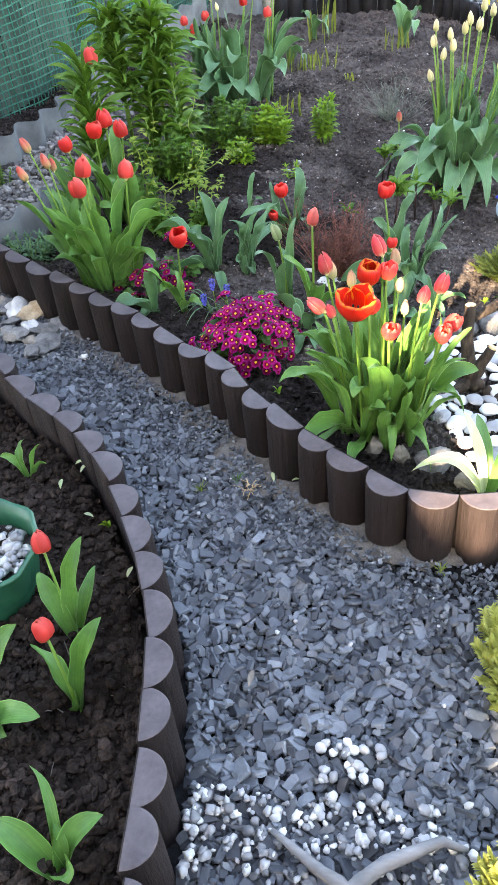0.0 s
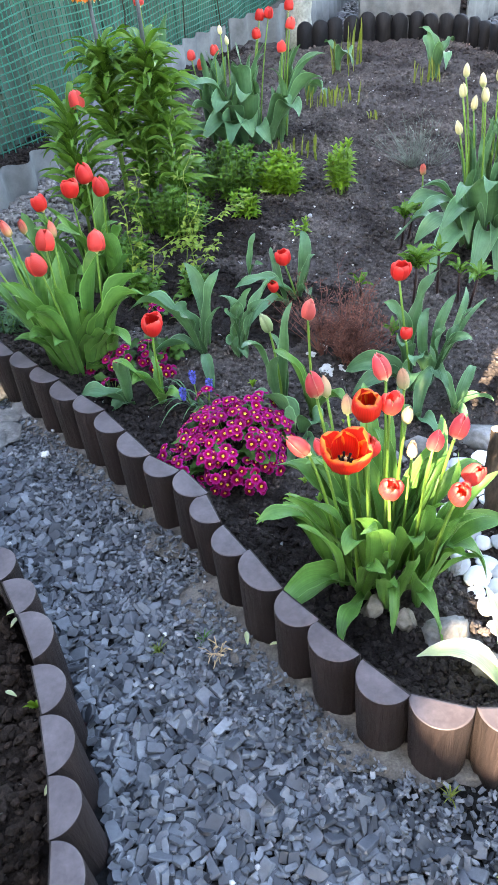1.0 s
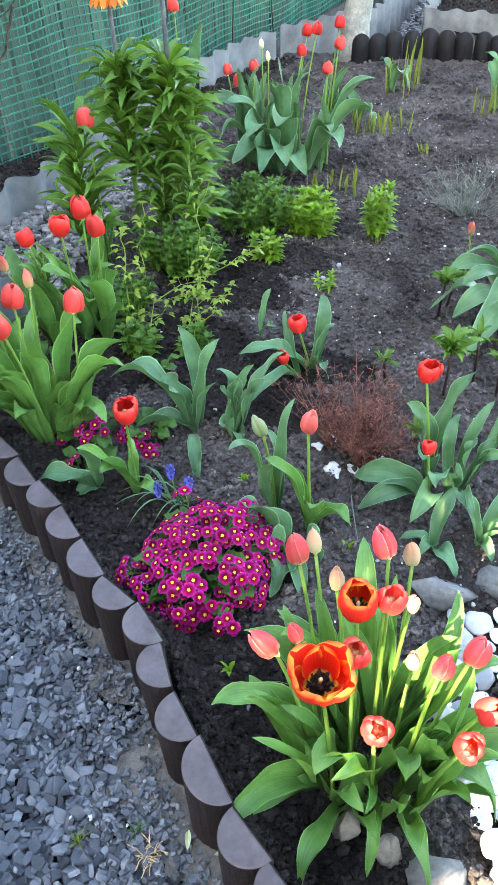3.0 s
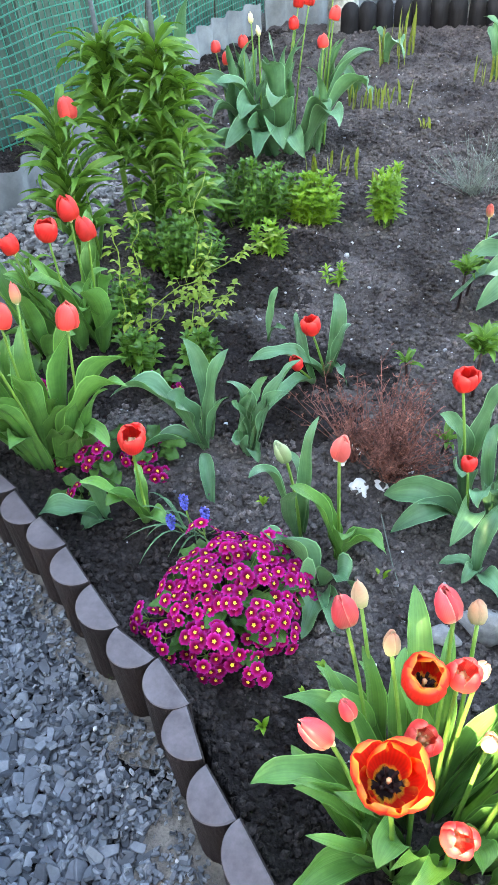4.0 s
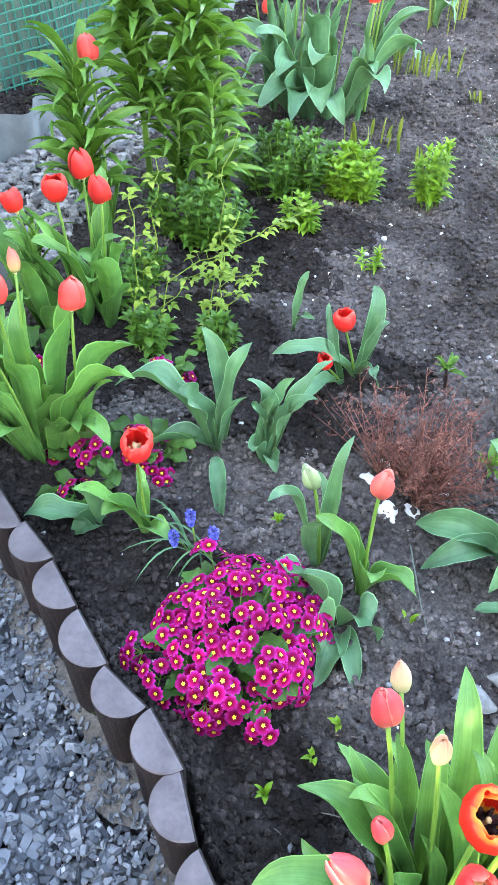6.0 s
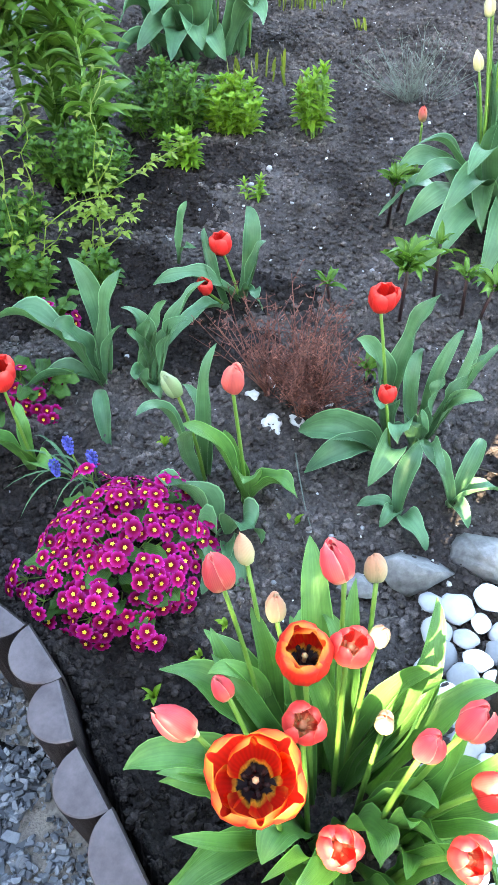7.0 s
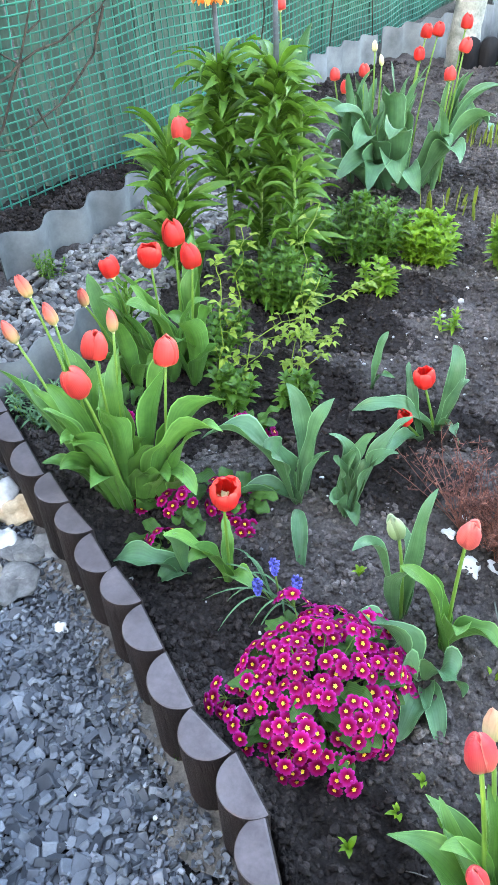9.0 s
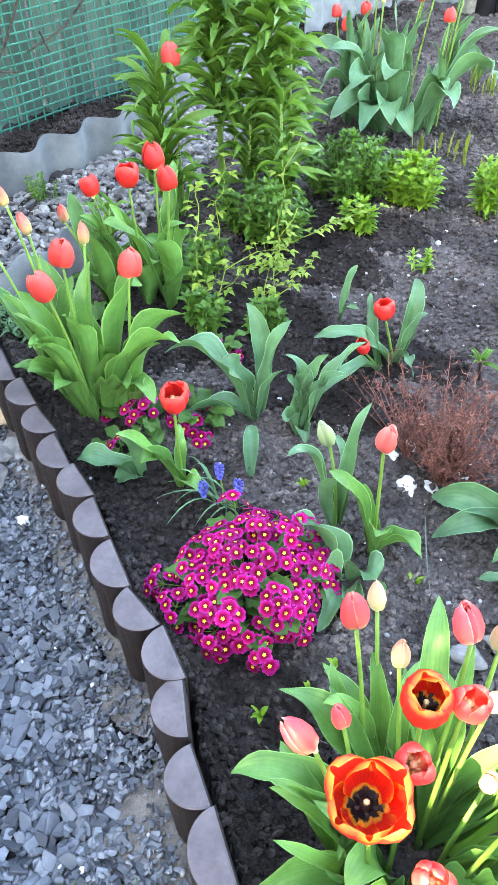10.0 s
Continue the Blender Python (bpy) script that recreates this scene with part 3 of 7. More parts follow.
# ---- slate path ----


def shard():
    """The outline of a split stone of unit length: a slab with a few corners struck off."""
    b = rnd(0.20, 0.42)
    poly = [Vector(p) for p in ((-0.5, -b), (0.5, -b * rnd(0.6, 1.0)), (0.5, b * rnd(0.7, 1.0)), (-0.5, b))]
    for i in range(RNG.choice((3, 4, 4, 5))):
        a = rnd(0, math.tau)
        d = Vector((math.cos(a), math.sin(a)))
        lim = max(p.dot(d) for p in poly) * rnd(0.62, 0.92)
        cut = []
        for p, q in zip(poly, poly[1:] + poly[:1]):
            u, v = p.dot(d) - lim, q.dot(d) - lim
            if u <= 0:
                cut.append(p)
            if u * v < 0:
                cut.append(p.lerp(q, u / (u - v)))
        poly = cut
    keep = [p for p, q in zip(poly, poly[1:] + poly[:1]) if (p - q).length > 0.07]
    return [(p.x, p.y) for p in (keep if len(keep) > 2 else poly)]


SHARDS = [shard() for i in range(60)]


def slab(g, ring, m, thick):
    """A shard of that thickness standing on its lower face, its upper rim chipped."""
    k = len(ring)
    low = [m @ Vector((u * rnd(0.98, 1.05), v * rnd(0.98, 1.05), 0)) for u, v in ring]
    rim = [m @ Vector((u, v, thick * rnd(0.62, 0.85))) for u, v in ring]
    top = [m @ Vector((u * 0.90, v * 0.90, thick)) for u, v in ring]
    faces = [tuple(range(2 * k, 3 * k)), tuple(range(k - 1, -1, -1))]
    for i in range(k):
        j = (i + 1) % k
        faces += [(i, j, k + j, k + i), (k + i, k + j, 2 * k + j, 2 * k + i)]
    g.add(low + rim + top, faces)


def chip(g, x, y, z, size, tilt, thick):
    m = Matrix.Translation((x, y, z)) @ Euler((rnd(-tilt, tilt), rnd(-tilt, tilt), rnd(0, 6.28))).to_matrix().to_4x4()
    slab(g, [(u * size, v * size) for u, v in RNG.choice(SHARDS)], m, thick)


def pebble(g, x, y, z, r, flat=0.7, rough=0.12, levels=1):
    bm = bmesh.new()
    bmesh.ops.create_icosphere(bm, subdivisions=levels, radius=1)
    o = Vector((rnd(0, 50), rnd(0, 50), rnd(0, 50)))
    rot = Matrix.Rotation(rnd(0, 6.28), 3, "Z") @ Matrix.Rotation(rnd(-0.3, 0.3), 3, "X")
    el = rnd(0.65, 0.95)
    vs = []
    for v in bm.verts:
        p = v.co * (1 + rough * 2 * noise.noise(v.co * 1.3 + o))
        vs.append(Vector((x, y, z)) + rot @ Vector((p.x * r, p.y * r * el, p.z * r * flat)))
    g.add(vs, [tuple(v.index for v in f.verts) for f in bm.faces])
    bm.free()


path_chips = Geo()
single = []


def on_path(x, y):
    return left_at(y) + 0.055 < x < row_at(y) - 0.02


# chips fall one upon another: each comes to rest on those that already lie there
CELL, X0, Y0 = 0.004, -1.30, 0.36
pile = np.full((620, 545), -0.022)
for i in range(3000):
    x, y = rnd(-1.25, 0.80), rnd(0.42, 2.75)
    if on_path(x, y) and y - front_at(x) < -0.10:
        chip(path_chips, x, y, rnd(-0.034, -0.026), rnd(0.014, 0.030), 0.45, rnd(0.003, 0.006))
laid = 0
for i in range(76000):
    x, y = rnd(-1.25, 0.80), rnd(0.40, 2.75)
    if not on_path(x, y):
        continue
    d = y - front_at(x) if x < 0.9 else -1
    size = min(0.046, max(0.012, math.exp(RNG.gauss(math.log(0.0250), 0.32))))
    if d > -0.055 and x > -1.0:
        continue
    if d > -0.115 + 0.055 * noise.noise(Vector((x * 7, y * 7, 4))) and y < 2.4:
        if rnd(0, 1) < 0.5:
            continue
        size = min(size, rnd(0.007, 0.024))
    kind = RNG.randrange(len(SHARDS))
    a = rnd(0, math.tau)
    ca, sa = math.cos(a) * size, math.sin(a) * size
    ring = [(u * ca - v * sa, u * sa + v * ca) for u, v in SHARDS[kind]]
    r = size * 0.62
    i0, i1, j0, j1 = int((y - r - Y0) / CELL), int((y + r - Y0) / CELL) + 2, int((x - r - X0) / CELL), int((x + r - X0) / CELL) + 2
    gy, gx = np.mgrid[i0:i1, j0:j1]
    gx, gy = gx * CELL + X0 - x, gy * CELL + Y0 - y
    under = np.ones(gx.shape, bool)
    for (u, v), (p, q) in zip(ring, ring[1:] + ring[:1]):
        under &= (p - u) * (gy - v) - (q - v) * (gx - u) >= -1e-7
    if under.sum() < 3:
        continue
    h, px, py = pile[i0:i1, j0:j1][under], gx[under], gy[under]
    if h.mean() > -0.009 and rnd(0, 1) < 0.975:
        continue
    sx = float(np.clip((px * (h - h.mean())).sum() / max(1e-9, (px * px).sum()) * 1.45, -0.7, 0.7))
    sy = float(np.clip((py * (h - h.mean())).sum() / max(1e-9, (py * py).sum()) * 1.45, -0.7, 0.7))
    if rnd(0, 1) < 0.22:
        sx, sy = sx + rnd(-0.5, 0.5), sy + rnd(-0.5, 0.5)
    z = float(np.percentile(h - sx * px - sy * py, 66))
    thick = rnd(0.003, 0.0075) * (0.7 + size * 14)
    pile[i0:i1, j0:j1][under] = z + sx * px + sy * py + thick
    nrm = Vector((-sx, -sy, 1)).normalized()
    m = Matrix.Translation((x, y, z)) @ Vector((0, 0, 1)).rotation_difference(nrm).to_matrix().to_4x4() @ Matrix.Rotation(a, 4, "Z")
    laid += 1
    if laid > 6000 and len(single) < 300 and -0.25 < x < 0.3 and 1.25 < y < 1.75 and size > 0.013:
        single.append((kind, m, size, thick))
    else:
        slab(path_chips, [(u * size, v * size) for u, v in SHARDS[kind]], m, thick)
for i in range(3000):
    q = rnd(3, 22.5)
    (ax, ay), (bx, by) = ROW[int(q)], ROW[int(q) + 1]
    w = math.hypot(bx - ax, by - ay)
    off = abs(RNG.gauss(0.0, 0.09)) + 0.05
    x, y = ax + (bx - ax) * (q - int(q)) + (by - ay) / w * off, ay + (by - ay) * (q - int(q)) - (bx - ax) / w * off
    chip(path_chips, x, y, rnd(-0.002, 0.008), rnd(0.005, 0.016), 0.5, rnd(0.002, 0.006))
thing("slate_chippings", "loose blue-grey slate chippings covering the path", "slate gravel", kind="stuff", data=path_chips.mesh("slate_chippings", M_SLATE, False))
variants = {}
slate_top = thing("path_surface", "blue-grey slate chips lying loose on the path", "path", kind="structure")
for kind, m, size, th in single:
    if kind not in variants:
        gg = Geo()
        slab(gg, [(u * 0.025, v * 0.025) for u, v in SHARDS[kind]], Matrix(), 0.006)
        variants[kind] = gg.mesh("slate_chip", M_SLATE_ONE, False)
    part("slate_chip", variants[kind], parent=slate_top, m=m @ Matrix.Diagonal((size / 0.025, size / 0.025, th / 0.006, 1)))

# ---- tulips ----
CLOSED = ((0, 0.34, 0), (0.12, 0.88, 0.05), (0.35, 1.02, 0.27), (0.62, 0.94, 0.58), (0.84, 0.70, 0.84), (1, 0.30, 1.0))
SLIM = ((0, 0.30, 0), (0.15, 0.80, 0.10), (0.4, 1.0, 0.34), (0.65, 0.86, 0.62), (0.85, 0.52, 0.86), (1, 0.10, 1.0))
CUP = ((0, 0.30, 0), (0.15, 0.80, 0.09), (0.4, 1.05, 0.34), (0.65, 1.06, 0.62), (0.85, 0.96, 0.85), (1, 0.74, 1.0))
RAGGED = ((0, 0.30, 0), (0.15, 0.80, 0.09), (0.4, 1.06, 0.34), (0.65, 1.02, 0.62), (0.85, 0.80, 0.85), (1, 0.46, 1.0))
OPEN = ((0, 0.28, 0), (0.15, 0.84, 0.08), (0.4, 1.16, 0.32), (0.65, 1.30, 0.60), (0.85, 1.32, 0.84), (1, 1.24, 1.0))
BLUNT_W = ((0, 0.34), (0.15, 0.72), (0.4, 1.05), (0.65, 1.12), (0.85, 0.92), (0.95, 0.56), (1, 0.12))
PETAL_W = ((0, 0.34), (0.15, 0.72), (0.4, 1.02), (0.65, 0.94), (0.85, 0.58), (0.95, 0.26), (1, 0.03))


def petal_mesh(table, R, H, inner, mat, wide=1.0):
    g = Geo()
    s_, r_, z_ = zip(*table)
    rows = []
    for i in range(15):
        s = i / 14
        r = float(np.interp(s, s_, r_)) * R * (0.92 if inner else 1.0)
        z = float(np.interp(s, s_, z_)) * H * (0.97 if inner else 1.0)
        w = profile(BLUNT_W if table is OPEN or table is CUP else PETAL_W, s) * R * 1.05 * wide
        row = []
        for j in range(7):
            u = 2 * j / 6 - 1
            ph = u * w / max(r, R * 0.45)
            rr = r * (1.05 - 0.17 * u * u - 0.05 * abs(u)) + 0.02 * R * math.sin(s * 7 + j * 0.7) + (0.025 * R * s * math.sin(s * 8 + j * 1.1) if table is not CLOSED and table is not SLIM else 0)
            row.append((rr * math.cos(ph), rr * math.sin(ph), z - 0.06 * H * s * u * u))
        rows.append(row)
    g.sheet(rows)
    return g.mesh("petal", mat)


def core_mesh(R, H, mat=None):
    g = Geo()
    g.tube([(0, 0, -0.006), (0, 0, 0.0), (0, 0, H * 0.25), (0, 0, H * 0.42), (0, 0, H * 0.47)], [R * 0.12, R * 0.32, R * 0.16, R * 0.15, R * 0.24], 6)
    if mat is M_ANTHER:
        g = Geo()
        g.tube([(0, 0, -0.006), (0, 0, 0.0), (0, 0, H * 0.1)], [R * 0.12, R * 0.32, R * 0.2], 6)
    for i in range(6):
        a = math.tau * i / 6
        g.tube([(R * 0.2 * math.cos(a), R * 0.2 * math.sin(a), 0.002), (R * 0.42 * math.cos(a), R * 0.42 * math.sin(a), H * 0.34)], [R * 0.05, R * 0.09], 4)
    return g.mesh("flower", mat or M_STAMEN)


FLOWERS = {}
pistil = Geo()
pistil.tube([(0, 0, 0.002), (0, 0, 0.012), (0, 0, 0.017), (0, 0, 0.020)], [0.0022, 0.0018, 0.0030, 0.0018], 6)
PISTIL = pistil.mesh("pistil", M_STAMEN)
for kind, table, R, H, mat, wide in (
        ("red", CLOSED, 0.0240, 0.055, M_RED, 1.0), ("redcup", CUP, 0.0235, 0.052, M_RED, 1.0), ("coral", CLOSED, 0.0240, 0.054, M_CORAL, 1.0),
        ("pink", SLIM, 0.0168, 0.050, M_PINK, 1.0), ("pinkcup", RAGGED, 0.0190, 0.046, M_PINKRED, 0.92), ("flame", OPEN, 0.0245, 0.058, M_FLAME, 1.4), ("flamecup", CUP, 0.0235, 0.046, M_FLAME, 1.3),
        ("cream", SLIM, 0.0120, 0.044, M_CREAM, 1.0), ("pale", SLIM, 0.0115, 0.040, M_PALEBUD, 1.0), ("blush", SLIM, 0.0135, 0.050, M_BLUSH, 1.0), ("green", SLIM, 0.0145, 0.058, M_GREENBUD, 1.0),
        ("smallred", CUP, 0.0150, 0.034, M_RED, 1.0), ("slim", SLIM, 0.0178, 0.054, M_SALMON, 1.05)):
    FLOWERS[kind] = (petal_mesh(table, R, H, False, mat, wide), petal_mesh(table, R, H, True, mat, wide), core_mesh(R, H, M_ANTHER if mat is M_FLAME else None), H)
LABELS = {"red": "tulip with a closed scarlet flower", "redcup": "tulip with an opening scarlet cup flower", "coral": "tulip with a closed coral-red flower", "pink": "tulip with a closed salmon-pink flower",
          "pinkcup": "tulip with a ragged pink flower", "flame": "tulip with an open red-yellow flower", "flamecup": "tulip with an opening red-yellow flower", "cream": "tulip with a slim cream bud",
          "pale": "tulip with a small pale bud", "blush": "tulip with a slim blush-pink bud", "green": "tulip with a tight green bud", "smallred": "tulip with a small red flower", "slim": "tulip with a slim coral-red flower"}


def tulip(kind, base, head, leaves=(), group="", size=1.0, lean=None, leafmat=None, note="rising from the soil", spin=None):
    """base and head (the flower's middle) in the world; leaves: (tip x, y, z, arch, width[, twist, wave])."""
    bx, by = base
    bz = soil(bx, by) - 0.012
    root = thing("tulip", LABELS[kind] + " " + note, "tulip", group, m=Matrix.Translation((bx, by, bz)))
    outer, inner, core, H = FLOWERS[kind]
    hd = Vector(head) - Vector((bx, by, bz))
    up = Vector(lean).normalized() if lean else Vector((hd.x * 0.8 + rnd(-0.08, 0.08), hd.y * 0.8 + rnd(-0.08, 0.08), max(0.25, hd.z))).normalized()
    foot = hd - up * (H * size * 0.5)
    g = Geo()
    c = Vector((foot.x * 0.35, foot.y * 0.35, foot.z * 0.6)) - up * 0.02
    g.tube([bez(Vector((0, 0, 0)), c, foot, s / 7) for s in range(8)], [0.0040 - 0.0012 * s / 7 for s in range(8)], 7)
    part("stem", g, M_STEM, root)
    m = Matrix.Translation(foot) @ up.to_track_quat("Z", "Y").to_matrix().to_4x4() @ Matrix.Rotation(rnd(0, 6.28) if spin is None else spin, 4, "Z") @ Matrix.Scale(size, 4)
    fl = part("flower", core, parent=root, m=m)
    if kind.startswith("flame"):
        part("pistil", PISTIL, parent=fl, label="pale yellow pistil")
    for i in range(6):
        part("petal", inner if i % 2 else outer, parent=fl, m=Matrix.Rotation(math.tau * i / 6, 4, "Z") @ Matrix.Rotation(rnd(-0.05, 0.14) if "cup" in kind or kind == "flame" else rnd(-0.08, 0.02) if i % 2 else rnd(-0.03, 0.09), 4, "Y") @ Matrix.Rotation(rnd(-0.2, 0.2), 4, "Z") @ Matrix.Scale(rnd(0.88, 1.08), 4))
    for lf in leaves:
        leaf(root, lf, leafmat or M_TULEAF)
    return root


def leaf(root, lf, mat, shape=TULIP_W, flat=1.0):
    x, y, z, arch, w = lf[:5]
    tw = lf[5] if len(lf) > 5 else rnd(-60, 60)
    wv = lf[6] if len(lf) > 6 else rnd(0.08, 0.26)
    o = root.matrix_basis.translation
    g = Geo()
    t = Vector((x, y, z)) - o
    blade(g, (rnd(-0.004, 0.004) + t.x * 0.03, rnd(-0.004, 0.004) + t.y * 0.03, 0.0), t, arch, w, shape, rnd(0.20, 0.48) * flat, tw * flat, wv * flat, 18, 7, phase=rnd(0, 6), bend=rnd(-0.20, 0.20), freq=rnd(8, 17), curl=rnd(-0.05, 0.15))
    part("leaf", g, mat, root)


def tulip_leaves(base, leaves, label, group="", mat=None, shape=TULIP_W, flat=1.0):
    bx, by = base
    root = thing("tulip", label, "tulip", group, m=Matrix.Translation((bx, by, soil(bx, by) - 0.01)))
    for lf in leaves:
        leaf(root, lf, mat or M_TULEAF_B, shape, flat)
    return root


# the sunlit clump by the edging
GF = "sunlit tulip clump by the log edging"
REAR_HALF = [("pink", (0.30, 1.79), (0.238, 1.834, 0.474), 1.12, (-0.25, 0.1, 1)), ("pale", (0.31, 1.80), (0.256, 1.903, 0.420), 1.2, (-0.2, 0.25, 1)), ("pink", (0.38, 1.80), (0.367, 1.831, 0.520), 1.05, (-0.35, 0.2, 1)),
         ("pale", (0.41, 1.79), (0.409, 1.858, 0.474), 1.15, None), ("flamecup", (0.36, 1.74), (0.343, 1.735, 0.500), 1.15, (0.05, -0.15, 1)), ("pinkcup", (0.39, 1.75), (0.386, 1.748, 0.500), 1.0, (0.15, -0.1, 1)),
         ("pink", (0.31, 1.72), (0.255, 1.738, 0.400), 0.75, (-0.35, 0.1, 1)), ("pink", (0.30, 1.69), (0.223, 1.674, 0.455), 1.0, (-0.9, 0.15, 0.75)), ("pinkcup", (0.36, 1.69), (0.346, 1.690, 0.444), 1.0, (0.1, -0.3, 1))]
NEAR_HALF = [("flame", (0.34, 1.66), (0.310, 1.621, 0.485), 1.16, (0.05, -0.24, 1)), ("pale", (0.35, 1.78), (0.305, 1.817, 0.440), 1.05, None), ("pinkcup", (0.40, 1.64), (0.385, 1.588, 0.440), 0.95, (0.05, -0.35, 1)),
         ("pinkcup", (0.46, 1.65), (0.499, 1.596, 0.425), 0.95, (0.1, -0.35, 1)), ("coral", (0.47, 1.70), (0.531, 1.663, 0.412), 0.72, (0.5, -0.1, 1)), ("pink", (0.44, 1.69), (0.461, 1.670, 0.480), 0.85, None),
         ("pink", (0.46, 1.72), (0.499, 1.691, 0.495), 0.92, (0.25, 0.1, 1)), ("pale", (0.42, 1.73), (0.425, 1.709, 0.425), 1.0, None), ("pale", (0.40, 1.77), (0.420, 1.800, 0.430), 1.0, None)]
cx, cy = 0.385, 1.725
for kind, base, head, size, lean in REAR_HALF + NEAR_HALF:
    dx, dy = head[0] - cx, head[1] - cy
    lv = []
    for k in range(3):
        a = math.atan2(dy, dx) + rnd(-1.1, 1.1)
        r = rnd(0.05, 0.14)
        lv.append((base[0] + math.cos(a) * r, base[1] + math.sin(a) * r, rnd(0.20, 0.40), rnd(0.01, 0.05), rnd(0.024, 0.038)))
    tulip(kind, base, head, lv, GF, size, lean, note="in the sunlit clump")
OUTER = [(0.12, 1.70, 0.24, 0.09, 0.052), (0.18, 1.55, 0.13, 0.10, 0.048), (0.300, 1.485, 0.085, 0.09, 0.032, 30, 0.4), (0.40, 1.53, 0.11, 0.14, 0.026, 20, 0.4), (0.51, 1.52, 0.09, 0.15, 0.030, -30, 0.3),
         (0.60, 1.64, 0.18, 0.13, 0.058), (0.62, 1.72, 0.24, 0.10, 0.056), (0.57, 1.83, 0.32, 0.06, 0.042), (0.50, 1.90, 0.36, 0.04, 0.040), (0.16, 1.80, 0.30, 0.08, 0.052), (0.20, 1.88, 0.26, 0.08, 0.050),
         (0.34, 1.93, 0.42, 0.03, 0.045), (0.45, 1.62, 0.26, 0.10, 0.046), (0.31, 1.61, 0.24, 0.12, 0.050), (0.20, 1.59, 0.08, 0.10, 0.030, 20, 0.2)]
for i, lf in enumerate(OUTER):
    b = (0.385 + (lf[0] - 0.385) * 0.22, 1.725 + (lf[1] - 1.725) * 0.22)
    tulip_leaves(b, [lf], "broad green tulip leaf of the sunlit clump", GF, M_TULEAF)

# the red clump at the end of the log edging
GR = "red tulip clump by the log edging"
RED = [("coral", (-0.50, 2.40), (-0.511, 2.323, 0.483), 1.08, (-0.25, -0.2, 1)), ("coral", (-0.52, 2.43), (-0.507, 2.408, 0.510), 1.05, None), ("coral", (-0.42, 2.44), (-0.391, 2.460, 0.482), 1.08, None),
       ("blush", (-0.53, 2.46), (-0.546, 2.543, 0.478), 1.0, None), ("blush", (-0.60, 2.47), (-0.66, 2.50, 0.50), 1.0, (-0.3, 0, 1)), ("blush", (-0.60, 2.44), (-0.72, 2.44, 0.485), 1.05, (-0.45, 0, 1)), ("blush", (-0.62, 2.50), (-0.72, 2.52, 0.545), 1.0, (-0.4, 0, 1))]
for kind, base, head, size, lean in RED:
    lv = []
    for k in range(3):
        a = math.atan2(head[1] - 2.43, head[0] + 0.53) + rnd(-1.0, 1.0)
        r = rnd(0.06, 0.14)
        lv.append((base[0] + math.cos(a) * r, base[1] + math.sin(a) * r, rnd(0.24, 0.42), rnd(0.0, 0.03), rnd(0.036, 0.054)))
    tulip(kind, base, head, lv, GR, size, lean, note="in the clump by the edging")
for lf in [(-0.75, 2.42, 0.42, 0.03, 0.05), (-0.62, 2.36, 0.38, 0.03, 0.05), (-0.27, 2.42, 0.34, 0.12, 0.075), (-0.31, 2.36, 0.22, 0.12, 0.062), (-0.40, 2.52, 0.46, 0.02, 0.08), (-0.48, 2.29, 0.28, 0.06, 0.052),
           (-0.57, 2.30, 0.28, 0.07, 0.050), (-0.36, 2.33, 0.26, 0.07, 0.050), (-0.67, 2.45, 0.36, 0.05, 0.052), (-0.50, 2.36, 0.40, 0.03, 0.05), (-0.30, 2.50, 0.38, 0.06, 0.07), (-0.58, 2.34, 0.33, 0.05, 0.05), (-0.65, 2.34, 0.24, 0.07, 0.045)]:
    tulip_leaves((-0.52 + (lf[0] + 0.52) * 0.22, 2.43 + (lf[1] - 2.43) * 0.22), [lf], "broad green tulip leaf of the red clump", GR, M_TULEAF)
GR2 = "red tulips before the crown imperials"
for kind, base, head, size in (("red", (-0.58, 2.93), (-0.579, 2.942, 0.487), 1.15), ("red", (-0.53, 2.87), (-0.499, 2.858, 0.478), 1.1), ("redcup", (-0.59, 2.85), (-0.582, 2.816, 0.488), 1.1), ("redcup", (-0.67, 2.86), (-0.703, 2.832, 0.436), 1.0), ("blush", (-0.66, 2.80), (-0.735, 2.74, 0.40), 1.0)):
    lv = []
    for k in range(5):
        a = rnd(0, 6.28)
        r = rnd(0.05, 0.15)
        lv.append((base[0] + math.cos(a) * r, base[1] + math.sin(a) * r, rnd(0.22, 0.42), rnd(0.01, 0.05), rnd(0.036, 0.058)))
    tulip(kind, base, head, lv, GR2, size, note="beside the leafy lily stem")
tulip("coral", (-0.71, 3.36), (-0.708, 3.336, 0.605), [(-0.66, 3.40, 0.30, 0.03, 0.03), (-0.76, 3.42, 0.28, 0.03, 0.03)], "", 1.15, note="standing behind the leafy lily stem")

# single tulips in the open soil
tulip("redcup", (-0.225, 2.285), (-0.206, 2.248, 0.350), [(-0.31, 2.19, 0.27, 0.02, 0.036), (-0.15, 2.24, 0.12, 0.06, 0.04), (-0.27, 2.21, 0.20, 0.05, 0.04), (-0.24, 2.34, 0.20, 0.02, 0.026)], "", 1.1, note="near the primroses")
tulip_leaves((-0.32, 2.28), [(-0.46, 2.23, 0.12, 0.07, 0.05), (-0.30, 2.20, 0.26, 0.03, 0.04), (-0.36, 2.23, 0.08, 0.06, 0.04)], "young tulip with low green leaves and no flower")
tulip("slim", (0.20, 2.25), (0.202, 2.187, 0.432), [(0.12, 2.21, 0.31, 0.02, 0.040), (0.30, 2.22, 0.13, 0.08, 0.046), (0.21, 2.16, 0.22, 0.05, 0.046), (0.16, 2.28, 0.22, 0.02, 0.034)], "", 0.98, note="alone beside the brown heather")
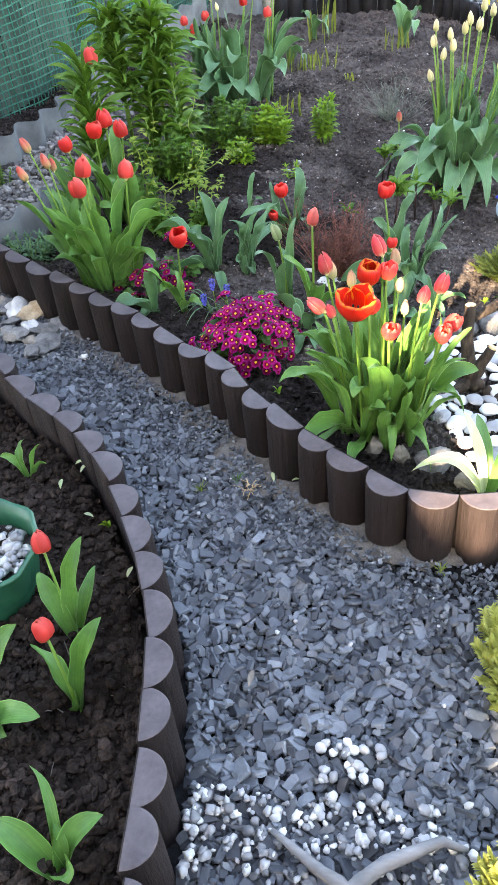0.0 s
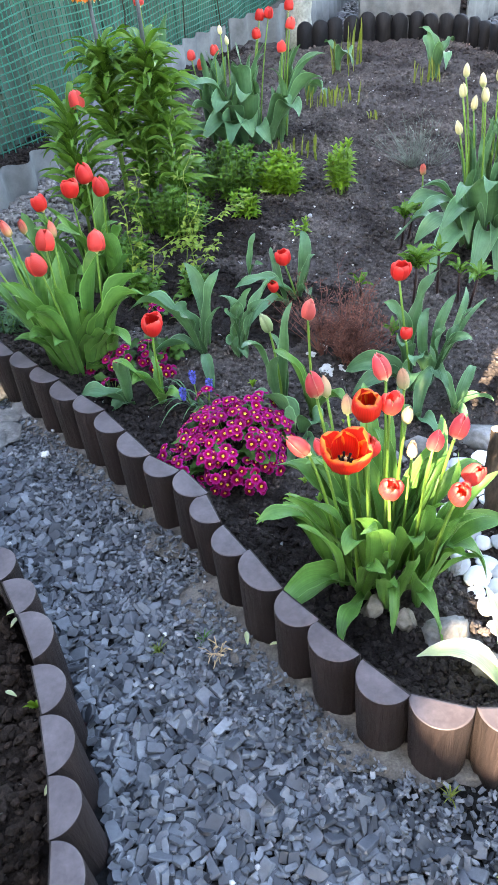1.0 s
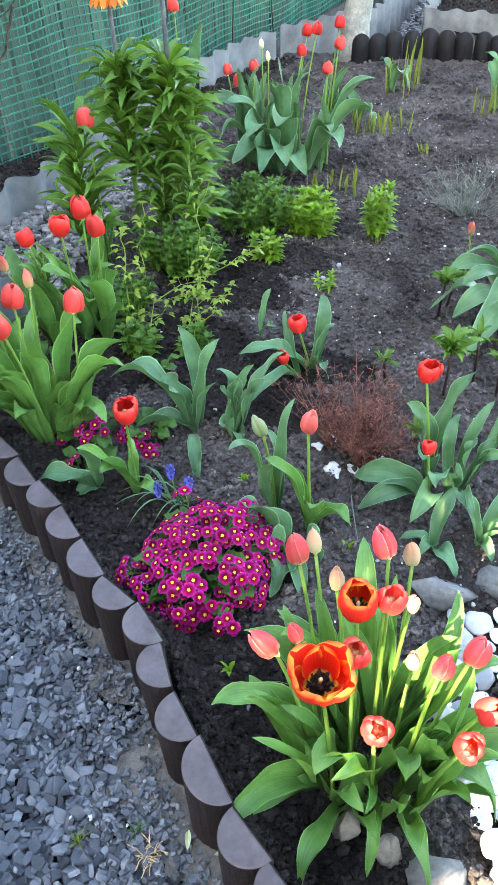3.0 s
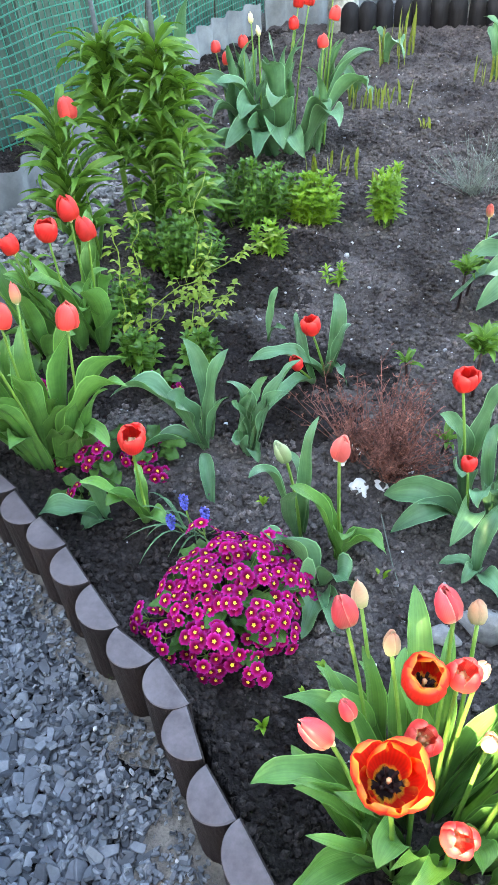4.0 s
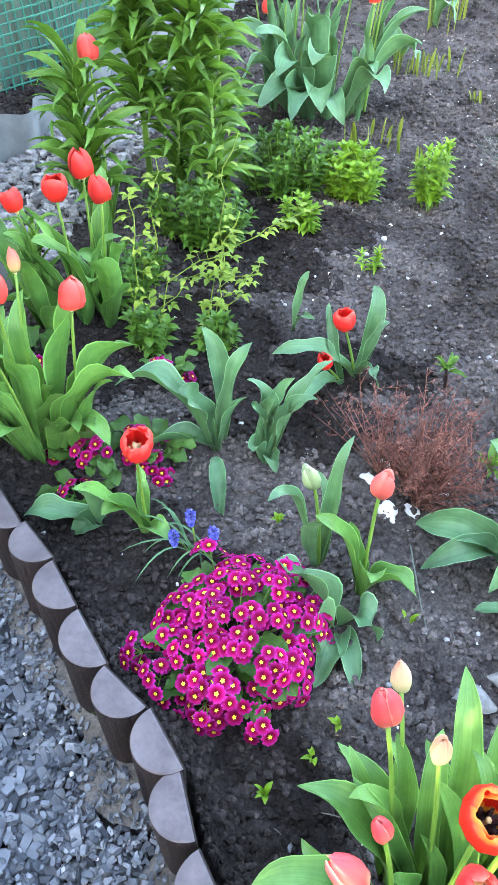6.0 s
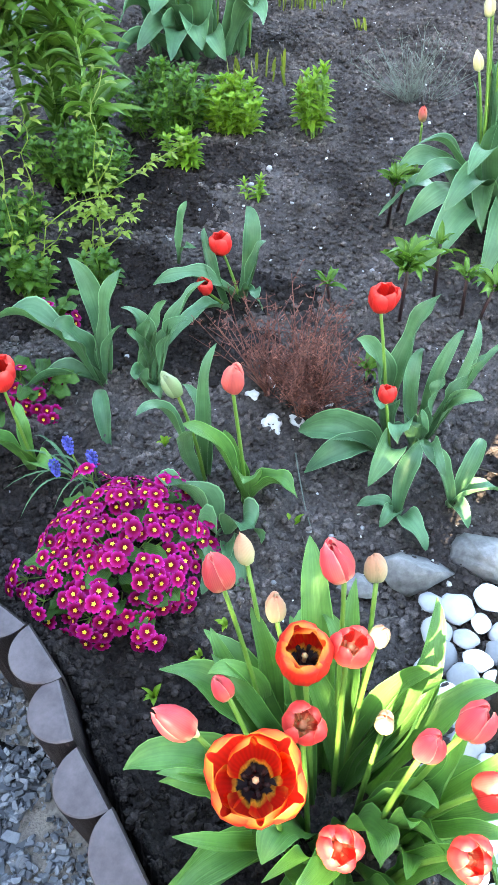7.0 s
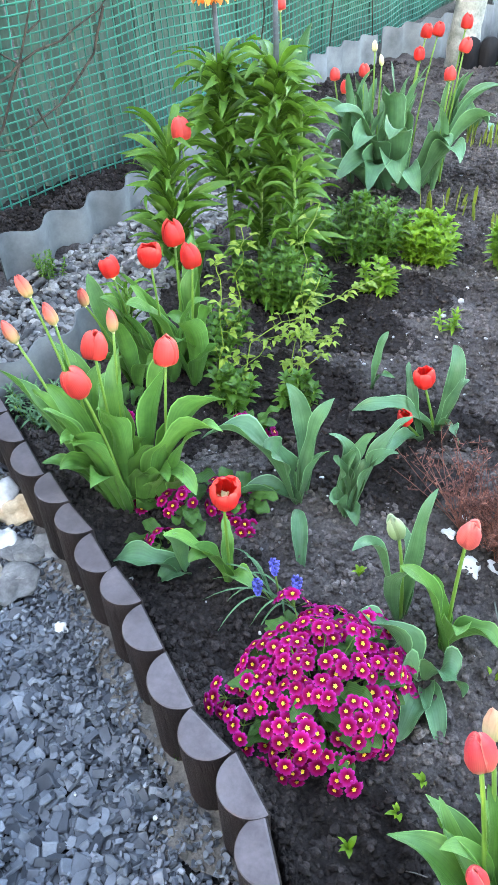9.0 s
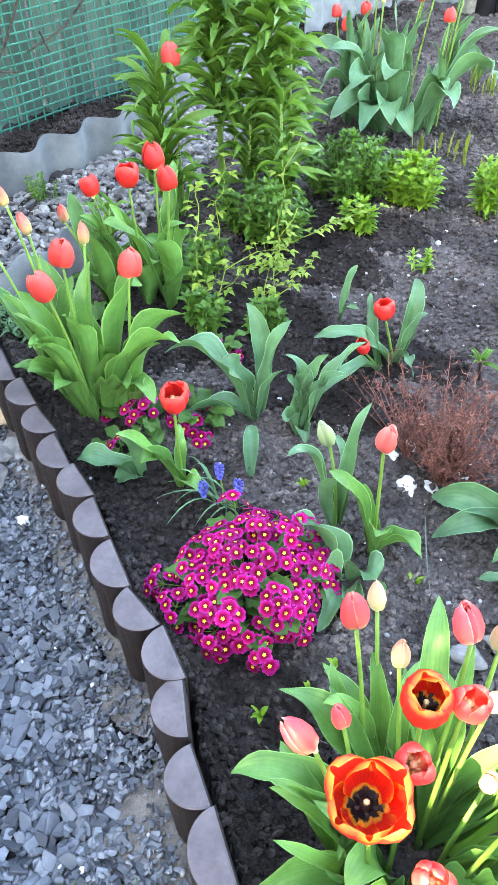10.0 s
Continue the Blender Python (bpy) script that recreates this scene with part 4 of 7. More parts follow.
tulip("green", (0.115, 2.28), (0.09, 2.235, 0.365), [(0.04, 2.24, 0.32, 0.02, 0.034), (0.125, 2.32, 0.37, 0.02, 0.030), (0.12, 2.22, 0.27, 0.02, 0.030), (0.09, 2.34, 0.28, 0.02, 0.030)], "", 1.0, leafmat=M_TULEAF_B, note="among upright bluish leaves")
tulip_leaves((0.17, 2.17), [(0.10, 2.07, 0.12, 0.09, 0.055, 60, 0.5), (0.25, 2.14, 0.10, 0.08, 0.05, -50, 0.45), (0.15, 2.04, 0.07, 0.06, 0.045, 10, 0.35), (0.05, 2.20, 0.17, 0.07, 0.05, 40, 0.4), (0.22, 2.05, 0.07, 0.05, 0.04, 0, 0.1)], "young tulip with curled wavy bluish leaves", "", M_TULEAF_B)
tulip("redcup", (0.455, 2.44), (0.418, 2.459, 0.390), [(0.39, 2.46, 0.30, 0.03, 0.045), (0.52, 2.52, 0.36, 0.02, 0.045), (0.43, 2.36, 0.22, 0.06, 0.05)], "", 0.98, leafmat=M_TULEAF_B, note="in open soil")
tulip("smallred", (0.46, 2.38), (0.437, 2.355, 0.265), [(0.27, 2.38, 0.12, 0.12, 0.06), (0.30, 2.30, 0.10, 0.12, 0.05), (0.42, 2.26, 0.12, 0.14, 0.05)], "", 1.0, leafmat=M_TULEAF_B, note="among broad leaves")
tulip_leaves((0.51, 2.40), [(0.57, 2.50, 0.30, 0.03, 0.026, 25, 0.4), (0.61, 2.46, 0.28, 0.04, 0.024, -40, 0.4), (0.46, 2.30, 0.20, 0.08, 0.040, 30, 0.45), (0.55, 2.27, 0.15, 0.09, 0.032, 20, 0.4), (0.62, 2.40, 0.22, 0.08, 0.026, 50, 0.35), (0.50, 2.48, 0.28, 0.03, 0.028, -20, 0.4), (0.60, 2.52, 0.32, 0.02, 0.022, 30, 0.35), (0.65, 2.50, 0.28, 0.03, 0.020, 15, 0.3), (0.50, 2.35, 0.19, 0.06, 0.036, 60, 0.5), (0.54, 2.44, 0.24, 0.03, 0.028, -60, 0.45)], "leafy tulip with bluish leaves and no flower", "", M_TULEAF_B)
tulip_leaves((0.475, 2.25), [(0.52, 2.33, 0.18, 0.03, 0.035), (0.40, 2.25, 0.08, 0.05, 0.03), (0.53, 2.17, 0.07, 0.06, 0.04), (0.44, 2.19, 0.10, 0.05, 0.03)], "small young tulip with spreading leaves", "", M_TULEAF_B)
tulip_leaves((0.57, 2.28), [(0.62, 2.37, 0.17, 0.03, 0.03), (0.67, 2.28, 0.11, 0.05, 0.035), (0.53, 2.33, 0.17, 0.04, 0.03), (0.60, 2.22, 0.08, 0.05, 0.03)], "small young tulip with spreading leaves", "", M_TULEAF_B)
tulip("redcup", (0.105, 2.83), (0.066, 2.840, 0.240), [(0.12, 2.90, 0.31, 0.02, 0.04), (0.16, 2.86, 0.25, 0.04, 0.03), (0.17, 2.76, 0.12, 0.09, 0.035), (-0.09, 2.76, 0.18, 0.10, 0.05)], "", 0.92, leafmat=M_TULEAF_B, note="with splayed bluish leaves")
tulip("smallred", (0.08, 2.80), (0.04, 2.75, 0.185), [(0.02, 2.86, 0.26, 0.03, 0.03), (-0.03, 2.60, 0.13, 0.10, 0.035)], "", 1.1, leafmat=M_TULEAF_B, note="among splayed bluish leaves")
tulip_leaves((-0.075, 2.97), [(-0.05, 3.02, 0.24, 0.02, 0.022), (-0.02, 2.90, 0.19, 0.02, 0.018)], "single thin upright bluish tulip leaf", "", M_TULEAF_B)
tulip_leaves((-0.15, 2.53), [(-0.20, 2.60, 0.34, 0.02, 0.046, 10, 0.12), (-0.10, 2.60, 0.33, 0.02, 0.040, -10, 0.15), (-0.36, 2.50, 0.25, 0.12, 0.066, 25, 0.16), (-0.22, 2.50, 0.25, 0.06, 0.05), (-0.09, 2.54, 0.24, 0.03, 0.03), (-0.32, 2.44, 0.10, 0.10, 0.045)], "tulip with broad upright bluish leaves and no flower", "", M_TULEAF_B)
tulip_leaves((-0.04, 2.52), [(-0.085, 2.57, 0.27, 0.02, 0.034, 20, 0.5), (0.045, 2.54, 0.27, 0.01, 0.040, -10, 0.25), (0.07, 2.64, 0.28, 0.06, 0.036), (-0.03, 2.54, 0.25, 0.02, 0.030, 40, 0.6), (-0.07, 2.52, 0.24, 0.01, 0.026, -40, 0.6), (0.005, 2.57, 0.28, 0.02, 0.026, 40, 0.4), (0.02, 2.58, 0.24, 0.02, 0.024, -30, 0.4), (-0.06, 2.48, 0.14, 0.04, 0.036, 0, 0.3), (-0.01, 2.46, 0.11, 0.05, 0.034)], "tulip with curly upright bluish leaves and no flower", "", M_TULEAF_B)
tulip_leaves((-0.100, 2.36), [(-0.140, 2.48, 0.12, 0.035, 0.034, 5, 0.03)], "single small lanceolate tulip leaf", "", M_TULEAF_B)

# the large clump behind
GB = "large tulip clump before the fence"
for kind, base, head in (("red", (-0.25, 4.45), (-0.20, 4.50, 0.625)), ("red", (-0.22, 4.43), (-0.155, 4.48, 0.635)), ("red", (-0.26, 4.40), (-0.215, 4.45, 0.56)), ("red", (-0.10, 4.36), (-0.052, 4.381, 0.68)), ("coral", (-0.08, 4.34), (-0.045, 4.36, 0.61)),
                         ("coral", (-0.10, 4.28), (-0.080, 4.284, 0.535)), ("coral", (-0.46, 4.35), (-0.505, 4.333, 0.510)), ("coral", (-0.42, 4.30), (-0.455, 4.30, 0.475)), ("coral", (-0.40, 4.36), (-0.40, 4.36, 0.52)), ("cream", (-0.36, 4.36), (-0.365, 4.36, 0.60)), ("cream", (-0.34, 4.34), (-0.335, 4.34, 0.56))):
    lv = []
    for k in range(3):
        a = rnd(0, 6.28)
        r = rnd(0.04, 0.12)
        lv.append((base[0] + math.cos(a) * r, base[1] + math.sin(a) * r, rnd(0.34, 0.56), 0.02, rnd(0.026, 0.040)))
    tulip(kind, base, head, lv, GB, 0.88, leafmat=M_TULEAF_B, note="in the clump before the fence")
for lf in [(-0.52, 4.12, 0.29, 0.17, 0.101), (-0.42, 4.02, 0.23, 0.19, 0.112), (-0.30, 3.98, 0.21, 0.20, 0.123), (-0.20, 4.04, 0.23, 0.19, 0.134), (-0.12, 4.02, 0.21, 0.16, 0.101), (0.02, 4.10, 0.31, 0.14, 0.101), (0.10, 4.24, 0.41, 0.10, 0.090),
           (0.10, 4.40, 0.49, 0.07, 0.101), (-0.58, 4.26, 0.41, 0.13, 0.090), (-0.54, 4.02, 0.19, 0.16, 0.112), (-0.36, 4.06, 0.33, 0.19, 0.123), (-0.24, 4.10, 0.37, 0.17, 0.123), (-0.02, 4.18, 0.33, 0.14, 0.090), (-0.46, 4.14, 0.43, 0.13, 0.101), (-0.28, 4.20, 0.49, 0.12, 0.101)]:
    tulip_leaves((-0.24 + (lf[0] + 0.24) * 0.3, 4.32 + (lf[1] - 4.32) * 0.2), [(*lf[:4], lf[4] * 0.85)], "broad arching bluish tulip leaf of the rear clump", GB, M_TULEAF_B, TULIP_W, 0.85)

# the cream clump
GC = "cream tulip clump"
for head in ((0.622, 3.292, 0.653), (0.676, 3.291, 0.622), (0.598, 3.13, 0.637), (0.668, 3.135, 0.62), (0.655, 3.27, 0.56), (0.719, 3.252, 0.648), (0.734, 3.241, 0.68), (0.759, 3.175, 0.674), (0.775, 3.229, 0.724), (0.806, 3.229, 0.704), (0.873, 3.225, 0.622), (0.842, 3.149, 0.544), (0.878, 3.198, 0.461), (0.604, 3.191, 0.509), (0.894, 3.25, 0.65), (0.931, 3.299, 0.584)):
    base = (0.74 + (head[0] - 0.74) * 0.5, 3.22 + (head[1] - 3.22) * 0.5)
    lv = []
    for k in range(2):
        a = rnd(0, 6.28)
        r = rnd(0.03, 0.10)
        lv.append((base[0] + math.cos(a) * r, base[1] + math.sin(a) * r, rnd(0.36, 0.56), 0.02, rnd(0.020, 0.030)))
    tulip("cream", base, head, lv, GC, 1.0, leafmat=M_TULEAF_B, note="in the clump before the gravel")
for lf in [(0.44, 3.20, 0.24, 0.16, 0.06), (0.56, 2.98, 0.26, 0.20, 0.08), (0.64, 2.96, 0.22, 0.22, 0.07), (0.88, 2.96, 0.28, 0.22, 0.08), (0.42, 3.12, 0.16, 0.18, 0.06), (0.47, 3.02, 0.20, 0.2, 0.07), (0.53, 2.93, 0.13, 0.24, 0.09), (0.66, 2.92, 0.10, 0.26, 0.08), (0.74, 2.93, 0.10, 0.26, 0.07), (0.84, 2.92, 0.12, 0.28, 0.09), (0.92, 2.94, 0.12, 0.22, 0.07), (0.50, 3.2, 0.30, 0.12, 0.06), (0.48, 3.08, 0.28, 0.16, 0.06),
           (1.0, 3.05, 0.26, 0.2, 0.09), (1.04, 3.2, 0.36, 0.14, 0.09), (0.6, 3.0, 0.34, 0.2, 0.08), (0.78, 3.0, 0.32, 0.22, 0.08), (0.69, 3.02, 0.36, 0.18, 0.07), (0.94, 3.06, 0.34, 0.18, 0.09)]:
    tulip_leaves((0.74 + (lf[0] - 0.74) * 0.3, 3.2 + (lf[1] - 3.2) * 0.2), [lf], "broad drooping bluish tulip leaf of the cream clump", GC, M_TULEAF_B, TULIP_W, 0.7)
tulip("blush", (0.52, 3.42), (0.515, 3.40, 0.30), [], "", 0.8, note="short, beside the grey lavender")

# ---- unseen, behind the camera: blockers added to keep sun off most of the garden ----


def box(g, x0, y0, z0, x1, y1, z1):
    v = [(x, y, z) for z in (z0, z1) for y in (y0, y1) for x in (x0, x1)]
    g.add(v, [(0, 2, 3, 1), (4, 5, 7, 6), (0, 1, 5, 4), (2, 6, 7, 3), (0, 4, 6, 2), (1, 3, 7, 5)])


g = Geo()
# Added outline whose slope follows the sun's rays and cuts the beam's left side.
BLOCKER_OUTLINE = [(-0.98, -0.05), (-0.98, 2.06), (-1.34, 2.56), (-3.4, 5.35), (-9.0, 5.35), (-9.0, -0.05)]
n = len(BLOCKER_OUTLINE)
g.add([(x, -2.6, z) for x, z in BLOCKER_OUTLINE] + [(x, -6.0, z) for x, z in BLOCKER_OUTLINE], [tuple(range(n)), tuple(range(2 * n - 1, n - 1, -1))] + [(i, n + i, n + (i + 1) % n, (i + 1) % n) for i in range(n)])
thing("wall_south", "unseen gable-shaped sun blocker, added behind the garden path", "house wall", kind="structure", data=g.mesh("wall_south", M_BLOCKER, False))
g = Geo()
# Added pieces; their stepped edges shape the sun patch on the tulip clump.
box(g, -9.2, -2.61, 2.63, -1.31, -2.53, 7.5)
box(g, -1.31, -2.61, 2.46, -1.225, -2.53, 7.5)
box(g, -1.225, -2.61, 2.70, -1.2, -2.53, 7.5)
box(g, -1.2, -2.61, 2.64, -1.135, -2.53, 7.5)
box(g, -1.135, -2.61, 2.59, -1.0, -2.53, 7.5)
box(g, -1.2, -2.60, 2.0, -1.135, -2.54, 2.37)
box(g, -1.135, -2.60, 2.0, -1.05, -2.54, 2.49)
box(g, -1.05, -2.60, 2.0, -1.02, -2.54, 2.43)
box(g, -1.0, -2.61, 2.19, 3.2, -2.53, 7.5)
thing("wall_upper", "unseen stepped sun blocker, added above the board screen", "house wall", kind="structure", data=g.mesh("wall_upper", M_BLOCKER, False))
# Added screen; its top edge, lower to the right, sets where sun falls.
rear = thing("rear_fence", "unseen board screen, added behind the path to block sun", "fence", kind="structure")
for i in range(42):
    g = Geo()
    box(g, -0.058, -0.012, -0.05, 0.058, 0.012, (1.96 if i < 8 else 1.62) + rnd(-0.03, 0.02))
    part("board", g, M_SCREENBOARD, rear, m=Matrix.Translation((-1.58 + i * 0.118, -2.5 + rnd(-0.004, 0.004), 0)), smooth=False)

# ---- primroses ----


def primrose_flower():
    """Five notched petals that overlap a little, and a star-shaped eye."""
    g = Geo()
    for i in range(5):
        a = math.tau * i / 5
        rows = []
        for s, w, z in ((0.12, 0.10, 0.0), (0.40, 0.34, 0.10), (0.70, 0.53, 0.17), (0.92, 0.47, 0.15), (1.0, 0.30, 0.10)):
            row = []
            for u in (-1, -0.5, 0, 0.5, 1):
                r = s - (0.22 if abs(u) < 0.1 and s == 1.0 else 0.06 if abs(u) < 0.1 and s > 0.9 else 0.0)
                ph = a + u * w * 0.92 / max(s, 0.35)
                row.append((r * math.cos(ph), r * math.sin(ph), z - 0.09 * abs(u) + 0.015 * i))
            rows.append(row)
        g.sheet(rows)
    eye = Geo()
    ring = []
    for i in range(10):
        a = math.tau * i / 10
        r = 0.27 if i % 2 == 0 else 0.18
        ring.append((r * math.cos(a), r * math.sin(a), 0.185))
    eye.add([(0, 0, 0.10)] + ring, [(0, i + 1, (i + 1) % 10 + 1) for i in range(10)], [(0.5, 0.0)] + [(0.5, 1.0)] * 10)
    return g.mesh("flower", M_MAGENTA), eye.mesh("eye", M_EYE)


PF, PE = primrose_flower()


def primrose_leaf_mesh(L, W):
    g = Geo()
    blade(g, (0, 0, 0), (L, 0, L * 0.25), L * 0.35, W, OVAL_W, 0.15, 0, 0.22, 10, 7, phase=rnd(0, 6))
    return g.mesh("leaf", M_PRIMLEAF)


PLEAVES = [primrose_leaf_mesh(0.062 + 0.006 * i, 0.032 + 0.003 * i) for i in range(4)]


def primrose(cx, cy, rx, ry, h, count, leaves, label):
    z0 = soil(cx, cy)
    root = thing("primrose_clump", label, "primrose", m=Matrix.Translation((cx, cy, z0)))
    for i in range(leaves):
        a = rnd(0, 6.28)
        k = math.sqrt(rnd(0.02, 0.8))
        zz = h * 0.60 * math.sqrt(max(0.0, 1 - k * k)) * rnd(0.25, 1.0)
        part("leaf", RNG.choice(PLEAVES), parent=root, m=Matrix.Translation((rx * 0.75 * k * math.cos(a), ry * 0.75 * k * math.sin(a), zz)) @ Euler((rnd(-0.3, 0.3), rnd(-0.35, 0.25), a + rnd(-0.6, 0.6))).to_matrix().to_4x4() @ Matrix.Scale(rnd(0.7, 1.05), 4))
    placed = []
    tries = 0
    umbels = []
    gap = 0.037 if count > 100 else 0.034
    while len(umbels) < max(2, count // 6) and tries < 4000:
        tries += 1
        a = rnd(0, 6.28)
        el = math.asin(rnd(0.02, 0.98))
        c = Vector((rx * math.cos(a) * math.cos(el), ry * math.sin(a) * math.cos(el), h * math.sin(el)))
        if not any((c - q).length < gap for q in umbels):
            umbels.append(c)
    for c in umbels:
        # one flower head: a loose ball of flowers on a shared stalk
        reach = rnd(0.82, 1.12) * (1 + 0.20 * noise.noise(c.normalized() * 1.9 + Vector((cx * 9, 3, 1))))
        hub = c * reach
        crown = Vector((c.x / rx ** 2, c.y / ry ** 2, max(0.02, c.z) / h ** 2)).normalized()
        crown = (crown + Vector((0, -0.12, 0.25))).normalized()
        for k in range(max(3, round(count / len(umbels) * rnd(0.7, 1.3)))):
            for trial in range(12):
                d = (crown * rnd(0.4, 1.2) + Vector((rnd(-1, 1), rnd(-1, 1), rnd(-0.6, 0.8)))).normalized()
                p = hub - crown * 0.012 + d * rnd(0.018, 0.031)
                if p.z > 0.010 and not any((p - o).length < 0.0165 for o in placed):
                    break
            else:
                continue
            placed.append(p)
            nrm = (d * 0.8 + crown * 0.55 + Vector((rnd(-0.2, 0.2), rnd(-0.3, 0.15), rnd(0.0, 0.3)))).normalized()
            fl = part("flower", PF, parent=root, m=Matrix.Translation(p) @ nrm.to_track_quat("Z", "Y").to_matrix().to_4x4() @ Matrix.Rotation(rnd(0, 6.28), 4, "Z") @ Matrix.Scale(rnd(0.0128, 0.0162), 4))
            part("eye", PE, parent=fl, label="yellow star-shaped eye")
            g = Geo()
            g.tube([tuple(c * 0.35), tuple(hub - crown * 0.02), tuple(p - nrm * 0.001)], 0.0011, 4, False)
            part("stalk", g, M_STEM, root)


primrose(0.005, 2.080, 0.150, 0.165, 0.145, 340, 70, "round clump of magenta primroses with yellow eyes")
primrose(-0.400, 2.415, 0.090, 0.06, 0.085, 34, 16, "small magenta primroses with crinkled green leaves")
primrose(-0.268, 2.465, 0.080, 0.06, 0.085, 32, 12, "small dark magenta primroses behind a red tulip")
primrose(-0.315, 2.69, 0.055, 0.045, 0.08, 13, 6, "small magenta primroses behind broad tulip leaves")
primrose(-0.63, 2.68, 0.085, 0.06, 0.10, 22, 10, "magenta primroses hidden behind the red tulips")
primrose(-0.385, 2.325, 0.030, 0.03, 0.040, 2, 5, "tiny magenta primrose with few flowers")

# ---- grape hyacinths ----
for hx, hy, hz in ((-0.117, 2.241, 0.190), (-0.144, 2.219, 0.150), (-0.069, 2.222, 0.180)):
    bx, by = -0.110 + (hx + 0.110) * 0.5, 2.255
    root = thing("grape_hyacinth", "blue grape hyacinth with thin grassy leaves", "grape hyacinth", "grape hyacinths by the primroses", m=Matrix.Translation((bx, by, soil(bx, by) - 0.005)))
    o = root.matrix_basis.translation
    top = Vector((hx, hy, hz)) - o
    g = Geo()
    g.tube([(0, 0, 0), top * 0.5 + Vector((0, 0, 0.01)), top], 0.0018, 5)
    part("stem", g, M_STEM, root)
    g = Geo()
    for k in range(44):
        s = k / 43
        r = 0.0098 * (0.35 + 0.65 * math.sin(math.pi * min(1, 0.25 + 0.75 * (1 - s)) ** 0.8))
        a = k * 2.4
        pebble(g, top.x + r * 0.8 * math.cos(a), top.y + r * 0.8 * math.sin(a), top.z - 0.016 + 0.036 * s, 0.0034, 1.0, 0.05)
    part("flower_spike", g, M_GRAPE, root)
    for k in range(4):
        a = rnd(2.2, 5.2) if k < 3 else rnd(0, 6.28)
        L = rnd(0.10, 0.21)
        g = Geo()
        blade(g, (0, 0, 0), (math.cos(a) * L, math.sin(a) * L * 0.6, rnd(0.0, 0.05)), rnd(0.05, 0.12), 0.0042, STRAP_W, 0.3, 0, 0, 9, 3)
        part("leaf", g, M_TULEAF_B, root)

# ---- leafy stems: crown imperials, lily, phlox ----


def lance_mesh(name, L, W, droop, mat, shape=LANCE_W, m=5, rise=0.45, curl=None):
    g = Geo()
    blade(g, (0, 0, 0), (L, 0, L * droop), L * rise, W, shape, 0.24, rnd(-70, 70), rnd(0.06, 0.16), 11, m, phase=rnd(0, 6), bend=rnd(-0.1, 0.1), curl=rnd(0, 0.2) if curl is None else curl)
    return g.mesh(name, mat)


FRIT_LEAVES = [lance_mesh("leaf", rnd(0.115, 0.155), rnd(0.026, 0.034), rnd(0.0, 0.60), M_FRIT, LANCE_W, 7, rnd(0.20, 0.36), rnd(0.05, 0.22)) for i in range(16)]
LILY_LEAVES = [lance_mesh("leaf", rnd(0.115, 0.140), rnd(0.023, 0.029), rnd(0.40, 0.85), M_FRIT, rise=rnd(0.12, 0.26), curl=rnd(0.05, 0.3)) for i in range(8)]


def whorled(root, base, top, low, n, leaves, scale=1.0, per=1, spread=0.25):
    for i in range(n):
        s = low + (1 - low) * (i + rnd(0, 1)) / n
        p = base.lerp(top, s)
        a = i * 2.39996 + rnd(-0.4, 0.4)
        part("leaf", RNG.choice(leaves), parent=root, m=Matrix.Translation(p) @ Euler((rnd(-0.25, 0.25), rnd(-0.25, 0.30), a)).to_matrix().to_4x4() @ Matrix.Scale(scale * rnd(0.75, 1.1) * (1.12 - 0.30 * s), 4))


def bell_head(root, top):
    for i in range(6):
        a = math.tau * i / 6 + 0.3
        c = top + Vector((math.cos(a) * 0.040, math.sin(a) * 0.040, -0.05))
        g = Geo()
        g.tube([c + Vector((0, 0, 0.045)), c - Vector((0, 0, 0.018))], 0.0022, 5)
        bell = part("bell", g, M_STAMEN, root, "hanging orange bell flower")
        c = top + Vector((math.cos(a) * 0.022, math.sin(a) * 0.022, -0.005))
        for k in range(6):
            b = math.tau * k / 6
            g = Geo()
            rows = []
            for s, r, z, w in ((0, 0.004, 0.0, 0.004), (0.25, 0.012, -0.008, 0.008), (0.6, 0.019, -0.028, 0.0105), (0.85, 0.024, -0.045, 0.009), (1, 0.028, -0.056, 0.002)):
                row = []
                for u in (-1, 0, 1):
                    d = Vector((math.cos(b), math.sin(b), 0)) * r + Vector((-math.sin(b), math.cos(b), 0)) * (u * w)
                    row.append(c + Vector((math.cos(a) * 0.012 * s, math.sin(a) * 0.012 * s, 0)) + d + Vector((0, 0, z)))
                rows.append(row)
            g.sheet(rows)
            part("petal", g, M_ORANGE, bell)
    g = Geo()
    for i in range(16):
        a = i * 2.4
        blade(g, top + Vector((0, 0, 0.0)), top + Vector((math.cos(a) * 0.05, math.sin(a) * 0.05, rnd(0.03, 0.09))), 0.03, 0.013, LANCE_W, 0.2, 0, 0, 6, 3)
    part("tuft", g, M_FRIT, root)


